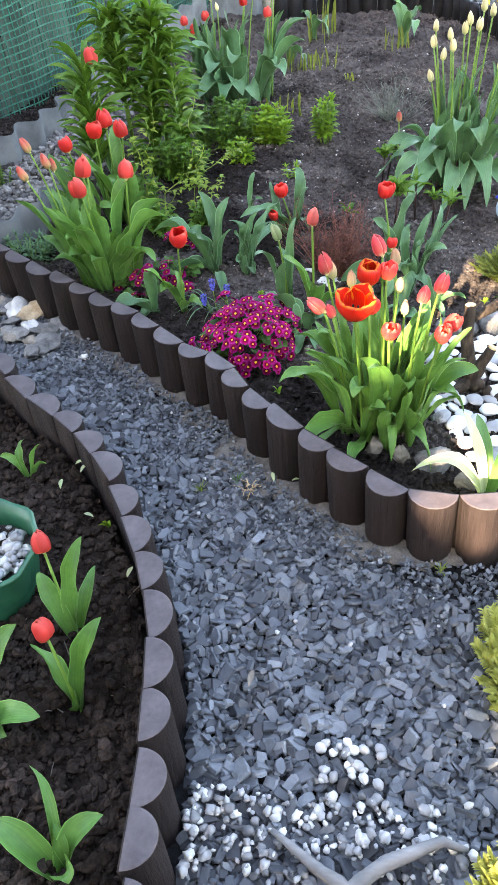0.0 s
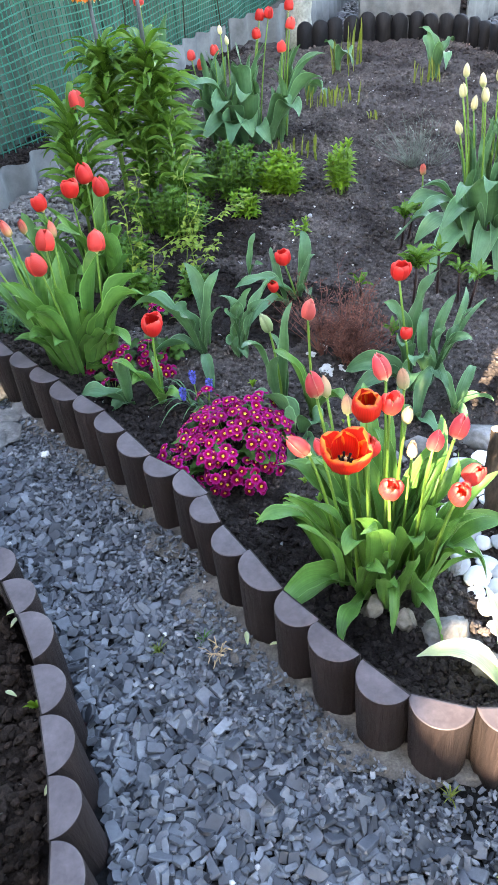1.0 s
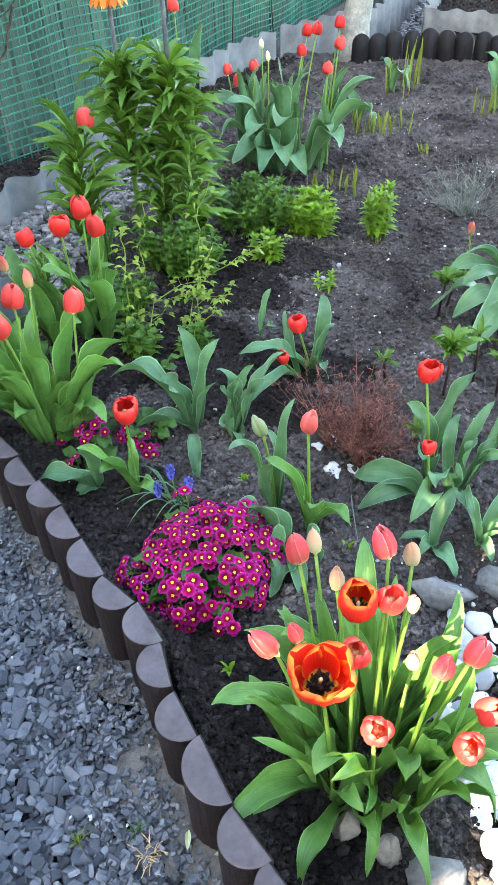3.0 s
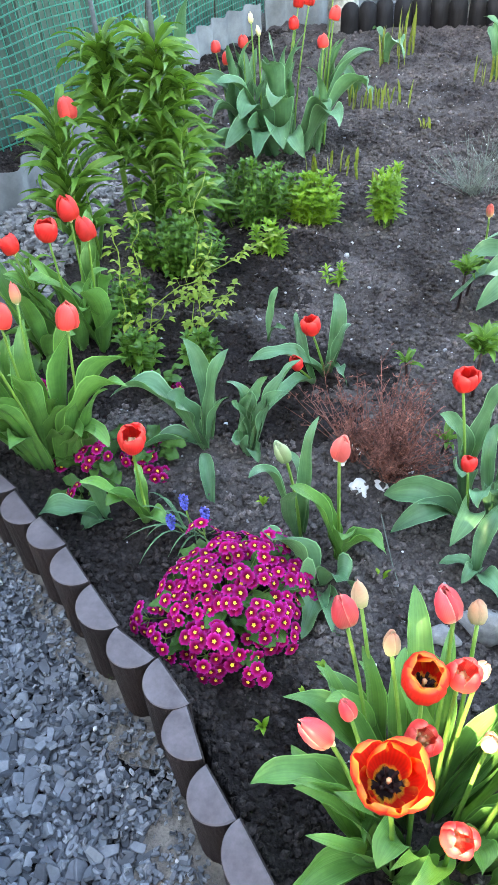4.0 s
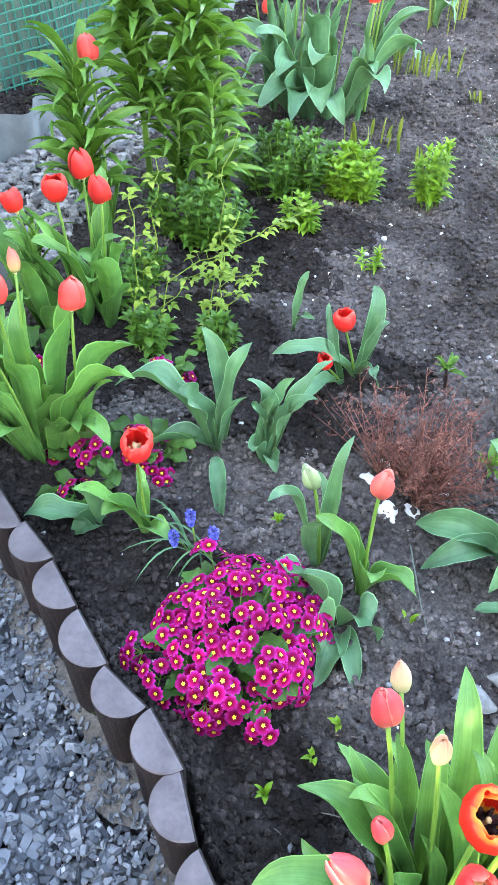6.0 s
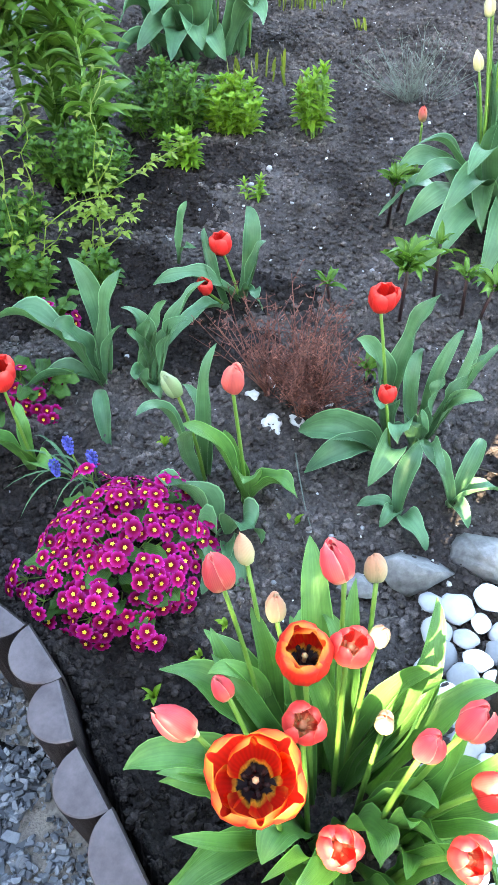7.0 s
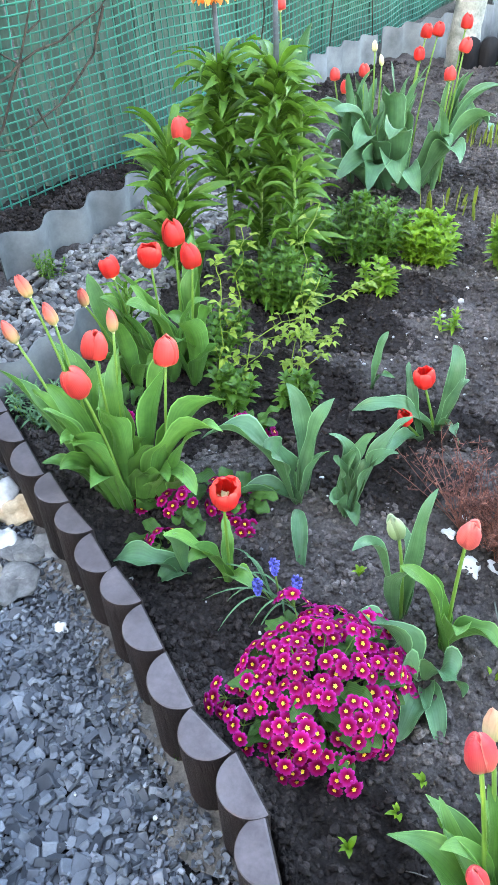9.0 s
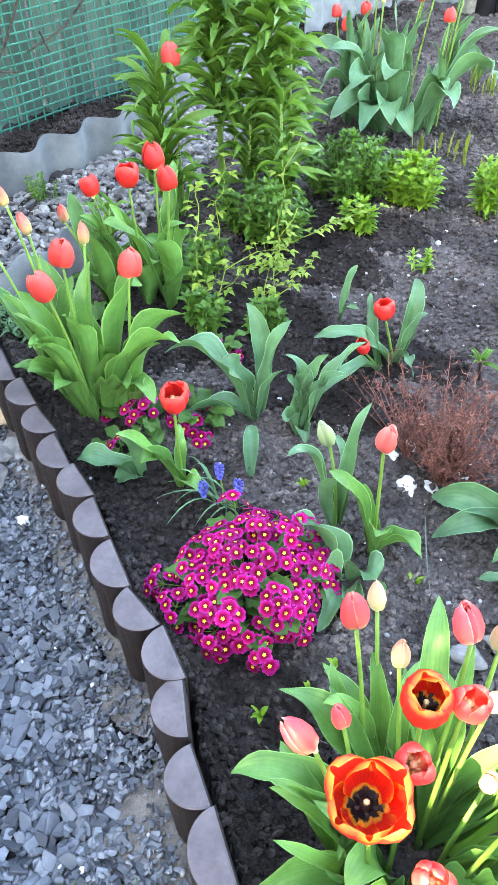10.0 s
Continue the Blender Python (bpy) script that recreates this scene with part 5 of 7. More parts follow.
for bx, by, tx, ty, crown, tip in ((-0.645, 3.53, -0.675, 3.57, 0.70, 0.93), (-0.49, 3.53, -0.50, 3.58, 0.70, 1.06)):
    z0 = soil(bx, by)
    root = thing("crown_imperial", "tall crown imperial with glossy leaves, dark stem and orange bells", "crown imperial", "crown imperials", m=Matrix.Translation((bx, by, z0)))
    top = Vector((tx - bx, ty - by, tip - z0))
    neck = top * ((crown - z0) / (tip - z0))
    g = Geo()
    g.tube([(0, 0, -0.01), tuple(neck * 0.5), tuple(neck)], [0.011, 0.010, 0.008], 8)
    part("lower_stem", g, M_STEM, root)
    g = Geo()
    g.tube([tuple(neck * 0.9), tuple(top)], [0.0085, 0.0065], 8)
    part("upper_stem", g, M_SLATESTEM, root, "bare dark bluish stem")
    whorled(root, Vector((0, 0, 0)), neck, 0.40, 88, FRIT_LEAVES, 1.32)
    whorled(root, Vector((0, 0, 0)), neck, 0.78, 30, FRIT_LEAVES, 1.1)
    bell_head(root, top)
# side shoots that fill the crown imperials' foot
for bx, by, h in ((-0.42, 3.54, 0.50), (-0.41, 3.46, 0.36), (-0.57, 3.64, 0.60), (-0.55, 3.50, 0.30)):
    z0 = soil(bx, by)
    root = thing("crown_imperial", "leafy young crown imperial shoot without flowers", "crown imperial", "crown imperials", m=Matrix.Translation((bx, by, z0)))
    top = Vector((rnd(-0.03, 0.03), 0.0, h))
    g = Geo()
    g.tube([(0, 0, -0.01), tuple(top)], [0.008, 0.004], 7)
    part("stem", g, M_STEM, root)
    whorled(root, Vector((0, 0, 0)), top, 0.12, 44, FRIT_LEAVES, 1.0)

for bx, by, h, n, s in ((-0.755, 3.31, 0.44, 76, 1.28), (-0.74, 2.93, 0.22, 24, 0.8)):
    z0 = soil(bx, by)
    root = thing("lily", "leafy green lily stem without flowers", "lily", "lilies", m=Matrix.Translation((bx, by, z0)))
    top = Vector((0.01, 0.01, h))
    g = Geo()
    g.tube([(0, 0, -0.01), tuple(top)], [0.007, 0.004], 7)
    part("stem", g, M_STEM, root)
    whorled(root, Vector((0, 0, 0)), top, 0.12, n, LILY_LEAVES, s)


def bush(cx, cy, rx, ry, h, stems, mat, leaf_len, leaf_w, label, name="phlox_bush", pairs=7):
    """Upright shoots with opposite leaves."""
    z0 = soil(cx, cy)
    root = thing(name, label, "bush", m=Matrix.Translation((cx, cy, z0)))
    for i in range(stems):
        st, lv = Geo(), Geo()
        a, k = rnd(0, 6.28), math.sqrt(rnd(0, 1))
        b = Vector((rx * 0.6 * k * math.cos(a), ry * 0.6 * k * math.sin(a), -0.005))
        hh = h * (1.0 - 0.38 * k * k) * rnd(0.8, 1.1)
        t = Vector((rx * k * math.cos(a), ry * k * math.sin(a), hh))
        st.tube([b, b.lerp(t, 0.5) + Vector((0, 0, 0.01)), t], 0.0019, 4, False)
        for q in range(pairs):
            s = 0.22 + 0.78 * (q + rnd(0, 0.4)) / pairs
            p = b.lerp(t, s)
            tw = q * 1.57 + rnd(-0.4, 0.4)
            for side in (0, math.pi):
                d = Vector((math.cos(tw + side), math.sin(tw + side), 0))
                L = leaf_len * rnd(0.7, 1.15) * (1.05 - 0.25 * s)
                blade(lv, p, p + d * L * 0.9 + Vector((0, 0, L * rnd(-0.25, 0.35))), L * 0.22, leaf_w * rnd(0.9, 1.35), LANCE_W, 0.2, 0, 0, 5, 3)
        for side in range(4):
            d = Vector((math.cos(side * 1.57 + a), math.sin(side * 1.57 + a), 0))
            blade(lv, t, t + d * leaf_len * 0.5 + Vector((0, 0, leaf_len * 0.5)), 0.004, leaf_w * 0.8, LANCE_W, 0.2, 0, 0, 5, 3)
        part("foliage", lv, mat, part("shoot", st, M_STEM, root))


bush(-0.41, 3.29, 0.15, 0.10, 0.165, 50, M_BUSH, 0.042, 0.015, "low bushy green perennial with narrow leaves")
bush(-0.24, 3.66, 0.17, 0.12, 0.185, 52, M_BUSH, 0.044, 0.017, "dense green perennial bush with small leaves")
bush(-0.03, 3.66, 0.10, 0.08, 0.15, 32, M_LIME, 0.046, 0.019, "bright lime-green young perennial bush")
bush(-0.15, 3.42, 0.065, 0.05, 0.11, 9, M_LIME, 0.042, 0.016, "small lime-green shoot cluster on dark soil")
bush(0.23, 3.68, 0.085, 0.06, 0.175, 14, M_LIME, 0.048, 0.017, "upright cluster of green phlox shoots", pairs=8)
bush(-0.50, 2.98, 0.10, 0.12, 0.13, 18, M_BUSH, 0.038, 0.016, "loose green shoots beside the red tulips")
bush(-0.40, 2.80, 0.07, 0.06, 0.10, 11, M_BUSH, 0.040, 0.018, "small green perennial with pointed leaves")
bush(-0.235, 2.84, 0.055, 0.04, 0.085, 7, M_BUSH, 0.040, 0.016, "small green shoots under the yellow-green vine")
bush(0.08, 3.27, 0.028, 0.02, 0.06, 4, M_LIME, 0.035, 0.010, "tiny green sprout in open soil", "sprout", 4)
bush(-1.20, 3.28, 0.06, 0.05, 0.09, 10, M_BUSH, 0.022, 0.008, "small weed growing among grey stones", "weed", 6)
bush(-0.86, 2.62, 0.10, 0.07, 0.10, 22, M_TULEAF_B, 0.045, 0.007, "bluish tuft of carnation leaves by the edging", "carnation_tuft", 6)

# ---- the pale yellow-green vine ----
root = thing("clematis_vine", "sprawling vine with small yellow-green leaves", "vine", m=Matrix.Translation((-0.35, 3.0, soil(-0.35, 3.0))))
o = root.matrix_basis.translation
RUNS = [((-0.40, 2.78, 0.10), (-0.46, 2.92, 0.34), (-0.52, 3.06, 0.38)), ((-0.40, 2.80, 0.10), (-0.42, 2.96, 0.22), (-0.30, 3.08, 0.22)), ((-0.25, 2.86, 0.10), (-0.27, 3.00, 0.22), (-0.27, 3.14, 0.30)),
        ((-0.27, 2.88, 0.10), (-0.30, 3.10, 0.30), (-0.31, 3.28, 0.44)), ((-0.36, 3.12, 0.14), (-0.24, 3.20, 0.24), (-0.09, 3.34, 0.24)), ((-0.48, 2.98, 0.12), (-0.44, 3.10, 0.30), (-0.50, 3.18, 0.40)),
        ((-0.44, 2.86, 0.10), (-0.36, 3.00, 0.24), (-0.24, 3.02, 0.20)), ((-0.26, 2.90, 0.10), (-0.22, 3.02, 0.22), (-0.20, 3.08, 0.17))]
for a, b, c in RUNS:
    st, lv = Geo(), Geo()
    a, b, c = (Vector(q) - o for q in (a, b, c))
    pts = [bez(a, b, c, s / 12) + Vector((0.035 * noise.noise(a * 9 + Vector((s * 0.4, 0, 0))), 0.03 * noise.noise(a * 9 + Vector((0, s * 0.4, 0))), 0.02 * noise.noise(a * 7 + Vector((0, 0, s * 0.4))))) for s in range(13)]
    st.tube(pts, 0.0015, 5, False)
    for s in range(1, 13):
        for side in range(1 + s % 2):
            az = rnd(0, 6.28)
            stalk = pts[s] + Vector((math.cos(az) * 0.022, math.sin(az) * 0.022, rnd(-0.004, 0.014)))
            st.tube([pts[s], stalk], 0.0008, 3, False)
            for k in (-0.7, 0.7) if s % 3 else (-1.1, 0, 1.1):
                d = Vector((math.cos(az + k), math.sin(az + k), 0))
                L = rnd(0.015, 0.030)
                blade(lv, stalk, stalk + d * L + Vector((0, 0, rnd(-0.012, 0.008))), 0.006, L * 0.62, LANCE_W, 0.15, 0, 0, 5, 3)
    part("foliage", lv, M_VINE, part("stem", st, M_VINE, root))

# ---- iris shoots ----
for cx, cy, n, h, r in ((0.02, 4.10, 9, 0.09, 0.07), (0.20, 3.92, 8, 0.075, 0.05), (0.10, 4.82, 12, 0.12, 0.07), (0.20, 4.86, 9, 0.115, 0.06), (-0.02, 4.84, 6, 0.12, 0.04), (0.60, 5.26, 12, 0.12, 0.10), (0.14, 5.5, 8, 0.2, 0.07), (0.24, 5.7, 7, 0.24, 0.08), (0.34, 4.55, 4, 0.06, 0.04), (-0.08, 4.02, 6, 0.11, 0.05)):
    root = thing("iris", "young yellow-green iris shoots pushing through the soil", "iris", "iris shoots", m=Matrix.Translation((cx, cy, soil(cx, cy))))
    for i in range(n):
        g = Geo()
        bx, by = rnd(-r, r), rnd(-r, r) * 0.6
        blade(g, (bx, by, -0.01), (bx + rnd(-0.02, 0.02), by + rnd(-0.02, 0.02), h * rnd(0.6, 1.1)), 0.01, rnd(0.008, 0.013), STRAP_W, 0.3, 20, 0, 5, 3, az=rnd(0, 360))
        part("leaf", g, M_IRIS, root)
tulip_leaves((0.10, 5.55), [(0.20, 5.45, 0.16, 0.2, 0.09), (0.02, 5.62, 0.26, 0.08, 0.04)], "young tulip with one broad bluish leaf", "", M_TULEAF_B)
tulip_leaves((-0.02, 5.0), [(0.08, 4.86, 0.14, 0.16, 0.08), (-0.1, 5.1, 0.22, 0.06, 0.05)], "young tulip with one broad bluish leaf", "", M_TULEAF_B)
tulip_leaves((0.66, 5.35), [(0.60, 5.42, 0.32, 0.06, 0.06), (0.72, 5.2, 0.18, 0.22, 0.09), (0.76, 5.40, 0.30, 0.08, 0.06), (0.58, 5.5, 0.36, 0.02, 0.05)], "young tulip with broad bluish leaves", "", M_TULEAF_B)

# ---- lily sprouts with dark stems ----
SPROUT_LEAVES = [lance_mesh("leaf", rnd(0.062, 0.078), rnd(0.018, 0.023), rnd(0.4, 1.1), M_FRIT, rise=0.25) for i in range(5)]
for bx, by, h, n, s in ((0.445, 3.17, 0.13, 20, 0.85), (0.475, 2.77, 0.17, 26, 1.05), (0.555, 2.86, 0.16, 12, 0.8), (0.615, 2.80, 0.13, 12, 0.75), (0.645, 2.77, 0.12, 12, 0.9), (0.315, 2.84, 0.06, 10, 0.75), (0.47, 3.24, 0.12, 12, 0.8), (0.71, 3.05, 0.13, 3, 0.4), (0.88, 3.02, 0.12, 4, 0.5), (0.40, 2.56, 0.06, 9, 0.8)):
    z0 = soil(bx, by)
    root = thing("lily_sprout", "young lily sprout with a leafy tip on a dark stem", "lily", "lily sprouts", m=Matrix.Translation((bx, by, z0)))
    top = Vector((rnd(-0.02, 0.02), rnd(-0.02, 0.02), h))
    g = Geo()
    g.tube([(0, 0, -0.01), tuple(top * 0.5), tuple(top)], [0.005, 0.0045, 0.0035], 7)
    part("stem", g, M_DARKSTEM, root)
    whorled(root, Vector((0, 0, 0)), top, 0.78, n, SPROUT_LEAVES, s)

# ---- brown heather, grey lavender ----


def twigs(cx, cy, rx, ry, h, count, mat, label, name, r=0.0013, side=5, category="shrub", fuzz=0):
    z0 = soil(cx, cy)
    root = thing(name, label, category, m=Matrix.Translation((cx, cy, z0)))
    hubs = [(rnd(-0.45, 0.45) * rx, rnd(-0.45, 0.45) * ry, rnd(0.7, 1.05)) for i in range(5)]
    for i in range(count):
        g = Geo()
        hx, hy, hh = RNG.choice(hubs)
        a, k = rnd(0, 6.28), math.sqrt(rnd(0, 1))
        b = Vector((hx * 0.5 + rnd(-0.012, 0.012), hy * 0.5 + rnd(-0.012, 0.012), -0.005))
        t = Vector((hx + rx * 0.62 * k * math.cos(a), hy + ry * 0.62 * k * math.sin(a), h * hh * (1 - 0.5 * k) * rnd(0.45, 1.08)))
        mid = b.lerp(t, 0.5) + Vector((rnd(-0.03, 0.03), rnd(-0.03, 0.03), 0.015 * rnd(-1, 2)))
        g.tube([bez(b, mid, t, q / 5) for q in range(6)], [r, r * 0.9, r * 0.8, r * 0.7, r * 0.6, r * 0.45], 3, False)
        for q in range(side):
            p = bez(b, mid, t, rnd(0.25, 1.0))
            e = p + Vector((rnd(-0.03, 0.03), rnd(-0.03, 0.03), rnd(0.0, 0.04)))
            g.tube([p, e], [r * 0.6, r * 0.35], 3, False)
            for w in range(fuzz):
                c = p.lerp(e, rnd(0.2, 1.0))
                g.tube([c, c + Vector((rnd(-0.006, 0.006), rnd(-0.006, 0.006), rnd(0.0, 0.006)))], [r * 0.75, r * 0.3], 3, False)
        part("twig", g, mat, root)
    return root


twigs(0.250, 2.50, 0.215, 0.14, 0.30, 150, M_TWIG, "dry reddish-brown heather bush with bare twigs", "heather_bush", 0.0014, 7, fuzz=5)
twigs(0.53, 3.95, 0.27, 0.20, 0.34, 84, M_GREYTWIG, "sparse grey-green lavender bush with thin twigs", "lavender_bush", 0.0011, 4)
for x, y, size, turn in ((0.225, 2.414, 0.050, 0.2), (0.275, 2.427, 0.034, 1.1), (0.322, 2.477, 0.042, 0.4), (0.175, 2.490, 0.036, 1.7), (0.205, 2.536, 0.034, 0.8)):
    g = Geo()
    pebble(g, 0, 0, 0, size * 0.46, 0.24, 0.40, 3)
    thing("white_stone", "flat broken white stone at the foot of the heather", "stone", "white stones round the heather", m=Matrix.Translation((x, y + 0.02, bed_height(x, y + 0.02) + 0.003)) @ Euler((rnd(0.05, 0.3), rnd(-0.2, 0.2), turn)).to_matrix().to_4x4(), data=g.mesh("white_stone", M_PEBBLE))
g = Geo()
g.tube([(x, y, bed_height(x, y) + z) for x, y, z in ((0.279, 2.366, 0.006), (0.293, 2.296, 0.010), (0.309, 2.230, 0.007), (0.328, 2.176, 0.005))], [0.0016, 0.0014, 0.0012, 0.0009], 5)
thing("dry_twig", "thin dry twig lying on the soil before the heather", "twig", data=g.mesh("dry_twig", M_GREYTWIG))

# ---- olive dwarf conifer at the bed's side ----


def conifer(cx, cy, rx, ry, h, fronds, mat, label, z0=None):
    z0 = soil(cx, cy) if z0 is None else z0
    root = thing("dwarf_conifer", label, "conifer", m=Matrix.Translation((cx, cy, z0)))
    for i in range(fronds):
        g = Geo()
        a, k = rnd(0, 6.28), math.sqrt(rnd(0, 1))
        b = Vector((rx * 0.45 * k * math.cos(a), ry * 0.45 * k * math.sin(a), 0))
        t = Vector((rx * k * math.cos(a), ry * k * math.sin(a), h * (1.0 - 0.55 * k * k) * rnd(0.7, 1.08)))
        g.tube([b, t], 0.0012, 3, False)
        d = (t - b).normalized()
        sd = d.cross(Vector((rnd(-0.3, 0.3), rnd(-0.3, 0.3), 1))).normalized()
        for q in range(13):
            s = 0.25 + 0.75 * q / 12
            p = b.lerp(t, s)
            L = 0.020 * (1.15 - 0.6 * s)
            for sg in (-1, 1):
                blade(g, p, p + sd * sg * L + d * L * 0.9 + Vector((0, 0, rnd(-0.004, 0.006))), 0.002, 0.0042, STRAP_W, 0.2, 0, 0, 4, 3)
        part("frond", g, mat, root)


conifer(0.85, 2.47, 0.155, 0.11, 0.085, 120, M_THUJA, "low olive-green dwarf conifer spreading over the soil")
conifer(0.625, 1.03, 0.085, 0.15, 0.13, 150, M_GOLD, "golden dwarf conifer beside the slate path", 0.0)
conifer(0.585, 0.61, 0.12, 0.10, 0.15, 180, M_GOLD, "golden dwarf conifer beside the white pebbles", 0.0)

# ---- rocks, white pebbles and stump in the dry corner ----


def rock(x, y, sx, sy, sz, mat, label, seed, turn=0.0, sink=0.3):
    """A broken stone: the hull of a few points with worn edges."""
    rg = random.Random(seed * 13 + 5)
    bm = bmesh.new()
    for i in range(15):
        v = Vector((rg.gauss(0, 1), rg.gauss(0, 1), rg.gauss(0, 1))).normalized()
        k = rg.uniform(0.85, 1.12)
        bm.verts.new((v.x * sx * k, v.y * sy * k, v.z * sz * k))
    bmesh.ops.convex_hull(bm, input=bm.verts)
    loose = [v for v in bm.verts if not v.link_faces]
    bmesh.ops.delete(bm, geom=loose, context="VERTS")
    bmesh.ops.dissolve_limit(bm, angle_limit=radians(14), verts=bm.verts, edges=bm.edges)
    bmesh.ops.bevel(bm, geom=list(bm.edges), offset=min(sx, sy, sz) * 0.22, segments=3, affect="EDGES", clamp_overlap=True)
    bmesh.ops.triangulate(bm, faces=bm.faces)
    bmesh.ops.subdivide_edges(bm, edges=[e for e in bm.edges if e.calc_length() > 0.02], cuts=2, use_grid_fill=True)
    for v in bm.verts:
        v.co = v.co * (1 + 0.07 * noise.noise(v.co * 28 + Vector((seed, 0, 0))) + 0.03 * noise.noise(v.co * 90))
    me = bpy.data.meshes.new("rock")
    bm.to_mesh(me)
    bm.free()
    me.materials.append(mat)
    me.polygons.foreach_set("use_smooth", [True] * len(me.polygons))
    return thing("rock", label, "rock", "rocks round the dry corner", m=Matrix.Translation((x, y, soil(x, y) + sz * (1 - sink) - 0.012)) @ Matrix.Rotation(turn, 4, "Z"), data=me)


for i, (x, y, sx, sy, sz, mt, t) in enumerate(((0.345, 1.80, 0.035, 0.03, 0.028, 0, 0.3), (0.360, 1.625, 0.036, 0.032, 0.038, 1, 0.5), (0.435, 1.600, 0.032, 0.030, 0.038, 1, 0.9), (0.505, 1.570, 0.058, 0.048, 0.050, 0, 0.3), (0.580, 1.505, 0.044, 0.036, 0.034, 1, 0.2), (0.29, 1.735, 0.036, 0.026, 0.026, 0, 0.0),
                                               (0.54, 1.74, 0.035, 0.03, 0.03, 0, 0.0), (0.50, 2.125, 0.072, 0.045, 0.040, 0, 0.2), (0.630, 2.165, 0.080, 0.050, 0.052, 0, -0.25), (0.74, 2.16, 0.055, 0.048, 0.045, 0, 0.2), (0.80, 2.20, 0.06, 0.05, 0.04, 0, 0.5), (0.41, 2.08, 0.04, 0.03, 0.026, 0, 0.3), (0.70, 1.52, 0.05, 0.04, 0.03, 0, 0.6))):
    rock(x, y, sx, sy, sz, (M_STONE, M_STONE_B)[mt], ("angular grey rock bordering the pebble corner", "angular brownish rock under the tulips")[mt], i + 1, t)

pebmesh = []
for i in range(6):
    g = Geo()
    pebble(g, 0, 0, 0, 0.024, 0.36, 0.10, 3)
    pebmesh.append(g.mesh("white_pebble", M_PEBBLE_ONE))
placed = []
AREA = [(0.50, 1.80), (0.53, 2.08), (0.66, 2.09), (1.05, 2.14), (1.10, 1.50), (0.66, 1.50), (0.57, 1.66)]
tries = 0
while len(placed) < 240 and tries < 20000:
    tries += 1
    x, y = rnd(0.48, 1.1), rnd(1.48, 2.14)
    s = rnd(0.8, 1.35)
    if not inside(AREA, x, y) or any(math.hypot(x - a, y - b) < 0.0168 * (s + c) for a, b, c in placed):
        continue
    if math.hypot(x - 0.64, (y - 1.88) * 1.0) < 0.055:
        continue
    placed.append((x, y, s))
for x, y, s in placed:
    thing("white_pebble", "smooth flat white pebble in the dry corner", "pebble", "white pebbles in the dry corner", m=Matrix.Translation((x, y, soil(x, y) + 0.016 + rnd(-0.004, 0.006))) @ Euler((rnd(-0.22, 0.22), rnd(-0.22, 0.22), rnd(0, 6.28))).to_matrix().to_4x4() @ Matrix.Scale(s, 4), data=RNG.choice(pebmesh))

stump = thing("tree_stump", "old brown shrub stump with sawn branches among white pebbles", "stump", m=Matrix.Translation((0.628, 1.90, soil(0.66, 1.88))))


def limb(g, cutg, pts, radii, k=10):
    pts = [Vector(p) for p in pts]
    fine, rr = [], []
    for i in range(len(pts) - 1):
        for s in range(4):
            f = s / 4
            q = pts[i].lerp(pts[i + 1], f)
            fine.append(q + Vector((noise.noise(q * 25), noise.noise(q * 25 + Vector((9, 0, 0))), 0)) * radii[i] * 0.25)
            rr.append((radii[i] * (1 - f) + radii[i + 1] * f) * (1 + 0.12 * noise.noise(q * 60)))
    fine.append(pts[-1])
    rr.append(radii[-1])
    g.tube(fine, rr, k)
    if cutg is not None:
        d = (fine[-1] - fine[-2]).normalized()
        cutg.tube([fine[-1] - d * 0.001, fine[-1] + d * 0.0025], [rr[-1] * 0.98, rr[-1] * 0.9], k)


g, ends = Geo(), [Geo(), Geo(), Geo()]
limb(g, ends[0], [(0.01, 0.0, -0.03), (0.0, 0.0, 0.06), (-0.012, 0.02, 0.14), (-0.012, 0.035, 0.235)], [0.028, 0.021, 0.016, 0.0145])
limb(g, ends[1], [(0.01, 0.0, 0.02), (0.03, -0.01, 0.08), (0.05, -0.015, 0.135)], [0.022, 0.016, 0.0125])
limb(g, ends[2], [(-0.008, 0.04, 0.19), (0.05, 0.055, 0.215), (0.14, 0.09, 0.27)], [0.014, 0.013, 0.011])
limb(g, None, [(0.0, -0.02, 0.02), (-0.05, -0.05, 0.01), (-0.10, -0.07, -0.01)], [0.02, 0.014, 0.007])
limb(g, None, [(0.02, -0.02, 0.02), (0.07, -0.07, 0.015), (0.11, -0.12, -0.01)], [0.022, 0.014, 0.008])
part("wood", g, M_BARK, stump)
for cg in ends:
    part("sawn_end", cg, M_CUT, stump, "pale sawn wood")
root = thing("dead_branch", "bare ochre branch leaning over the pebbles", "branch", m=Matrix.Translation((0.72, 1.70, soil(0.7, 1.7))))
g = Geo()
limb(g, None, [(0, 0, -0.02), (0.03, 0.05, 0.10), (0.09, 0.12, 0.20), (0.17, 0.17, 0.28)], [0.010, 0.009, 0.008, 0.004], 7)
part("wood", g, M_CUT, root)
root = thing("peony_sprout", "dark red young peony shoots beside the stump", "peony", m=Matrix.Translation((0.735, 1.80, soil(0.73, 1.8))))
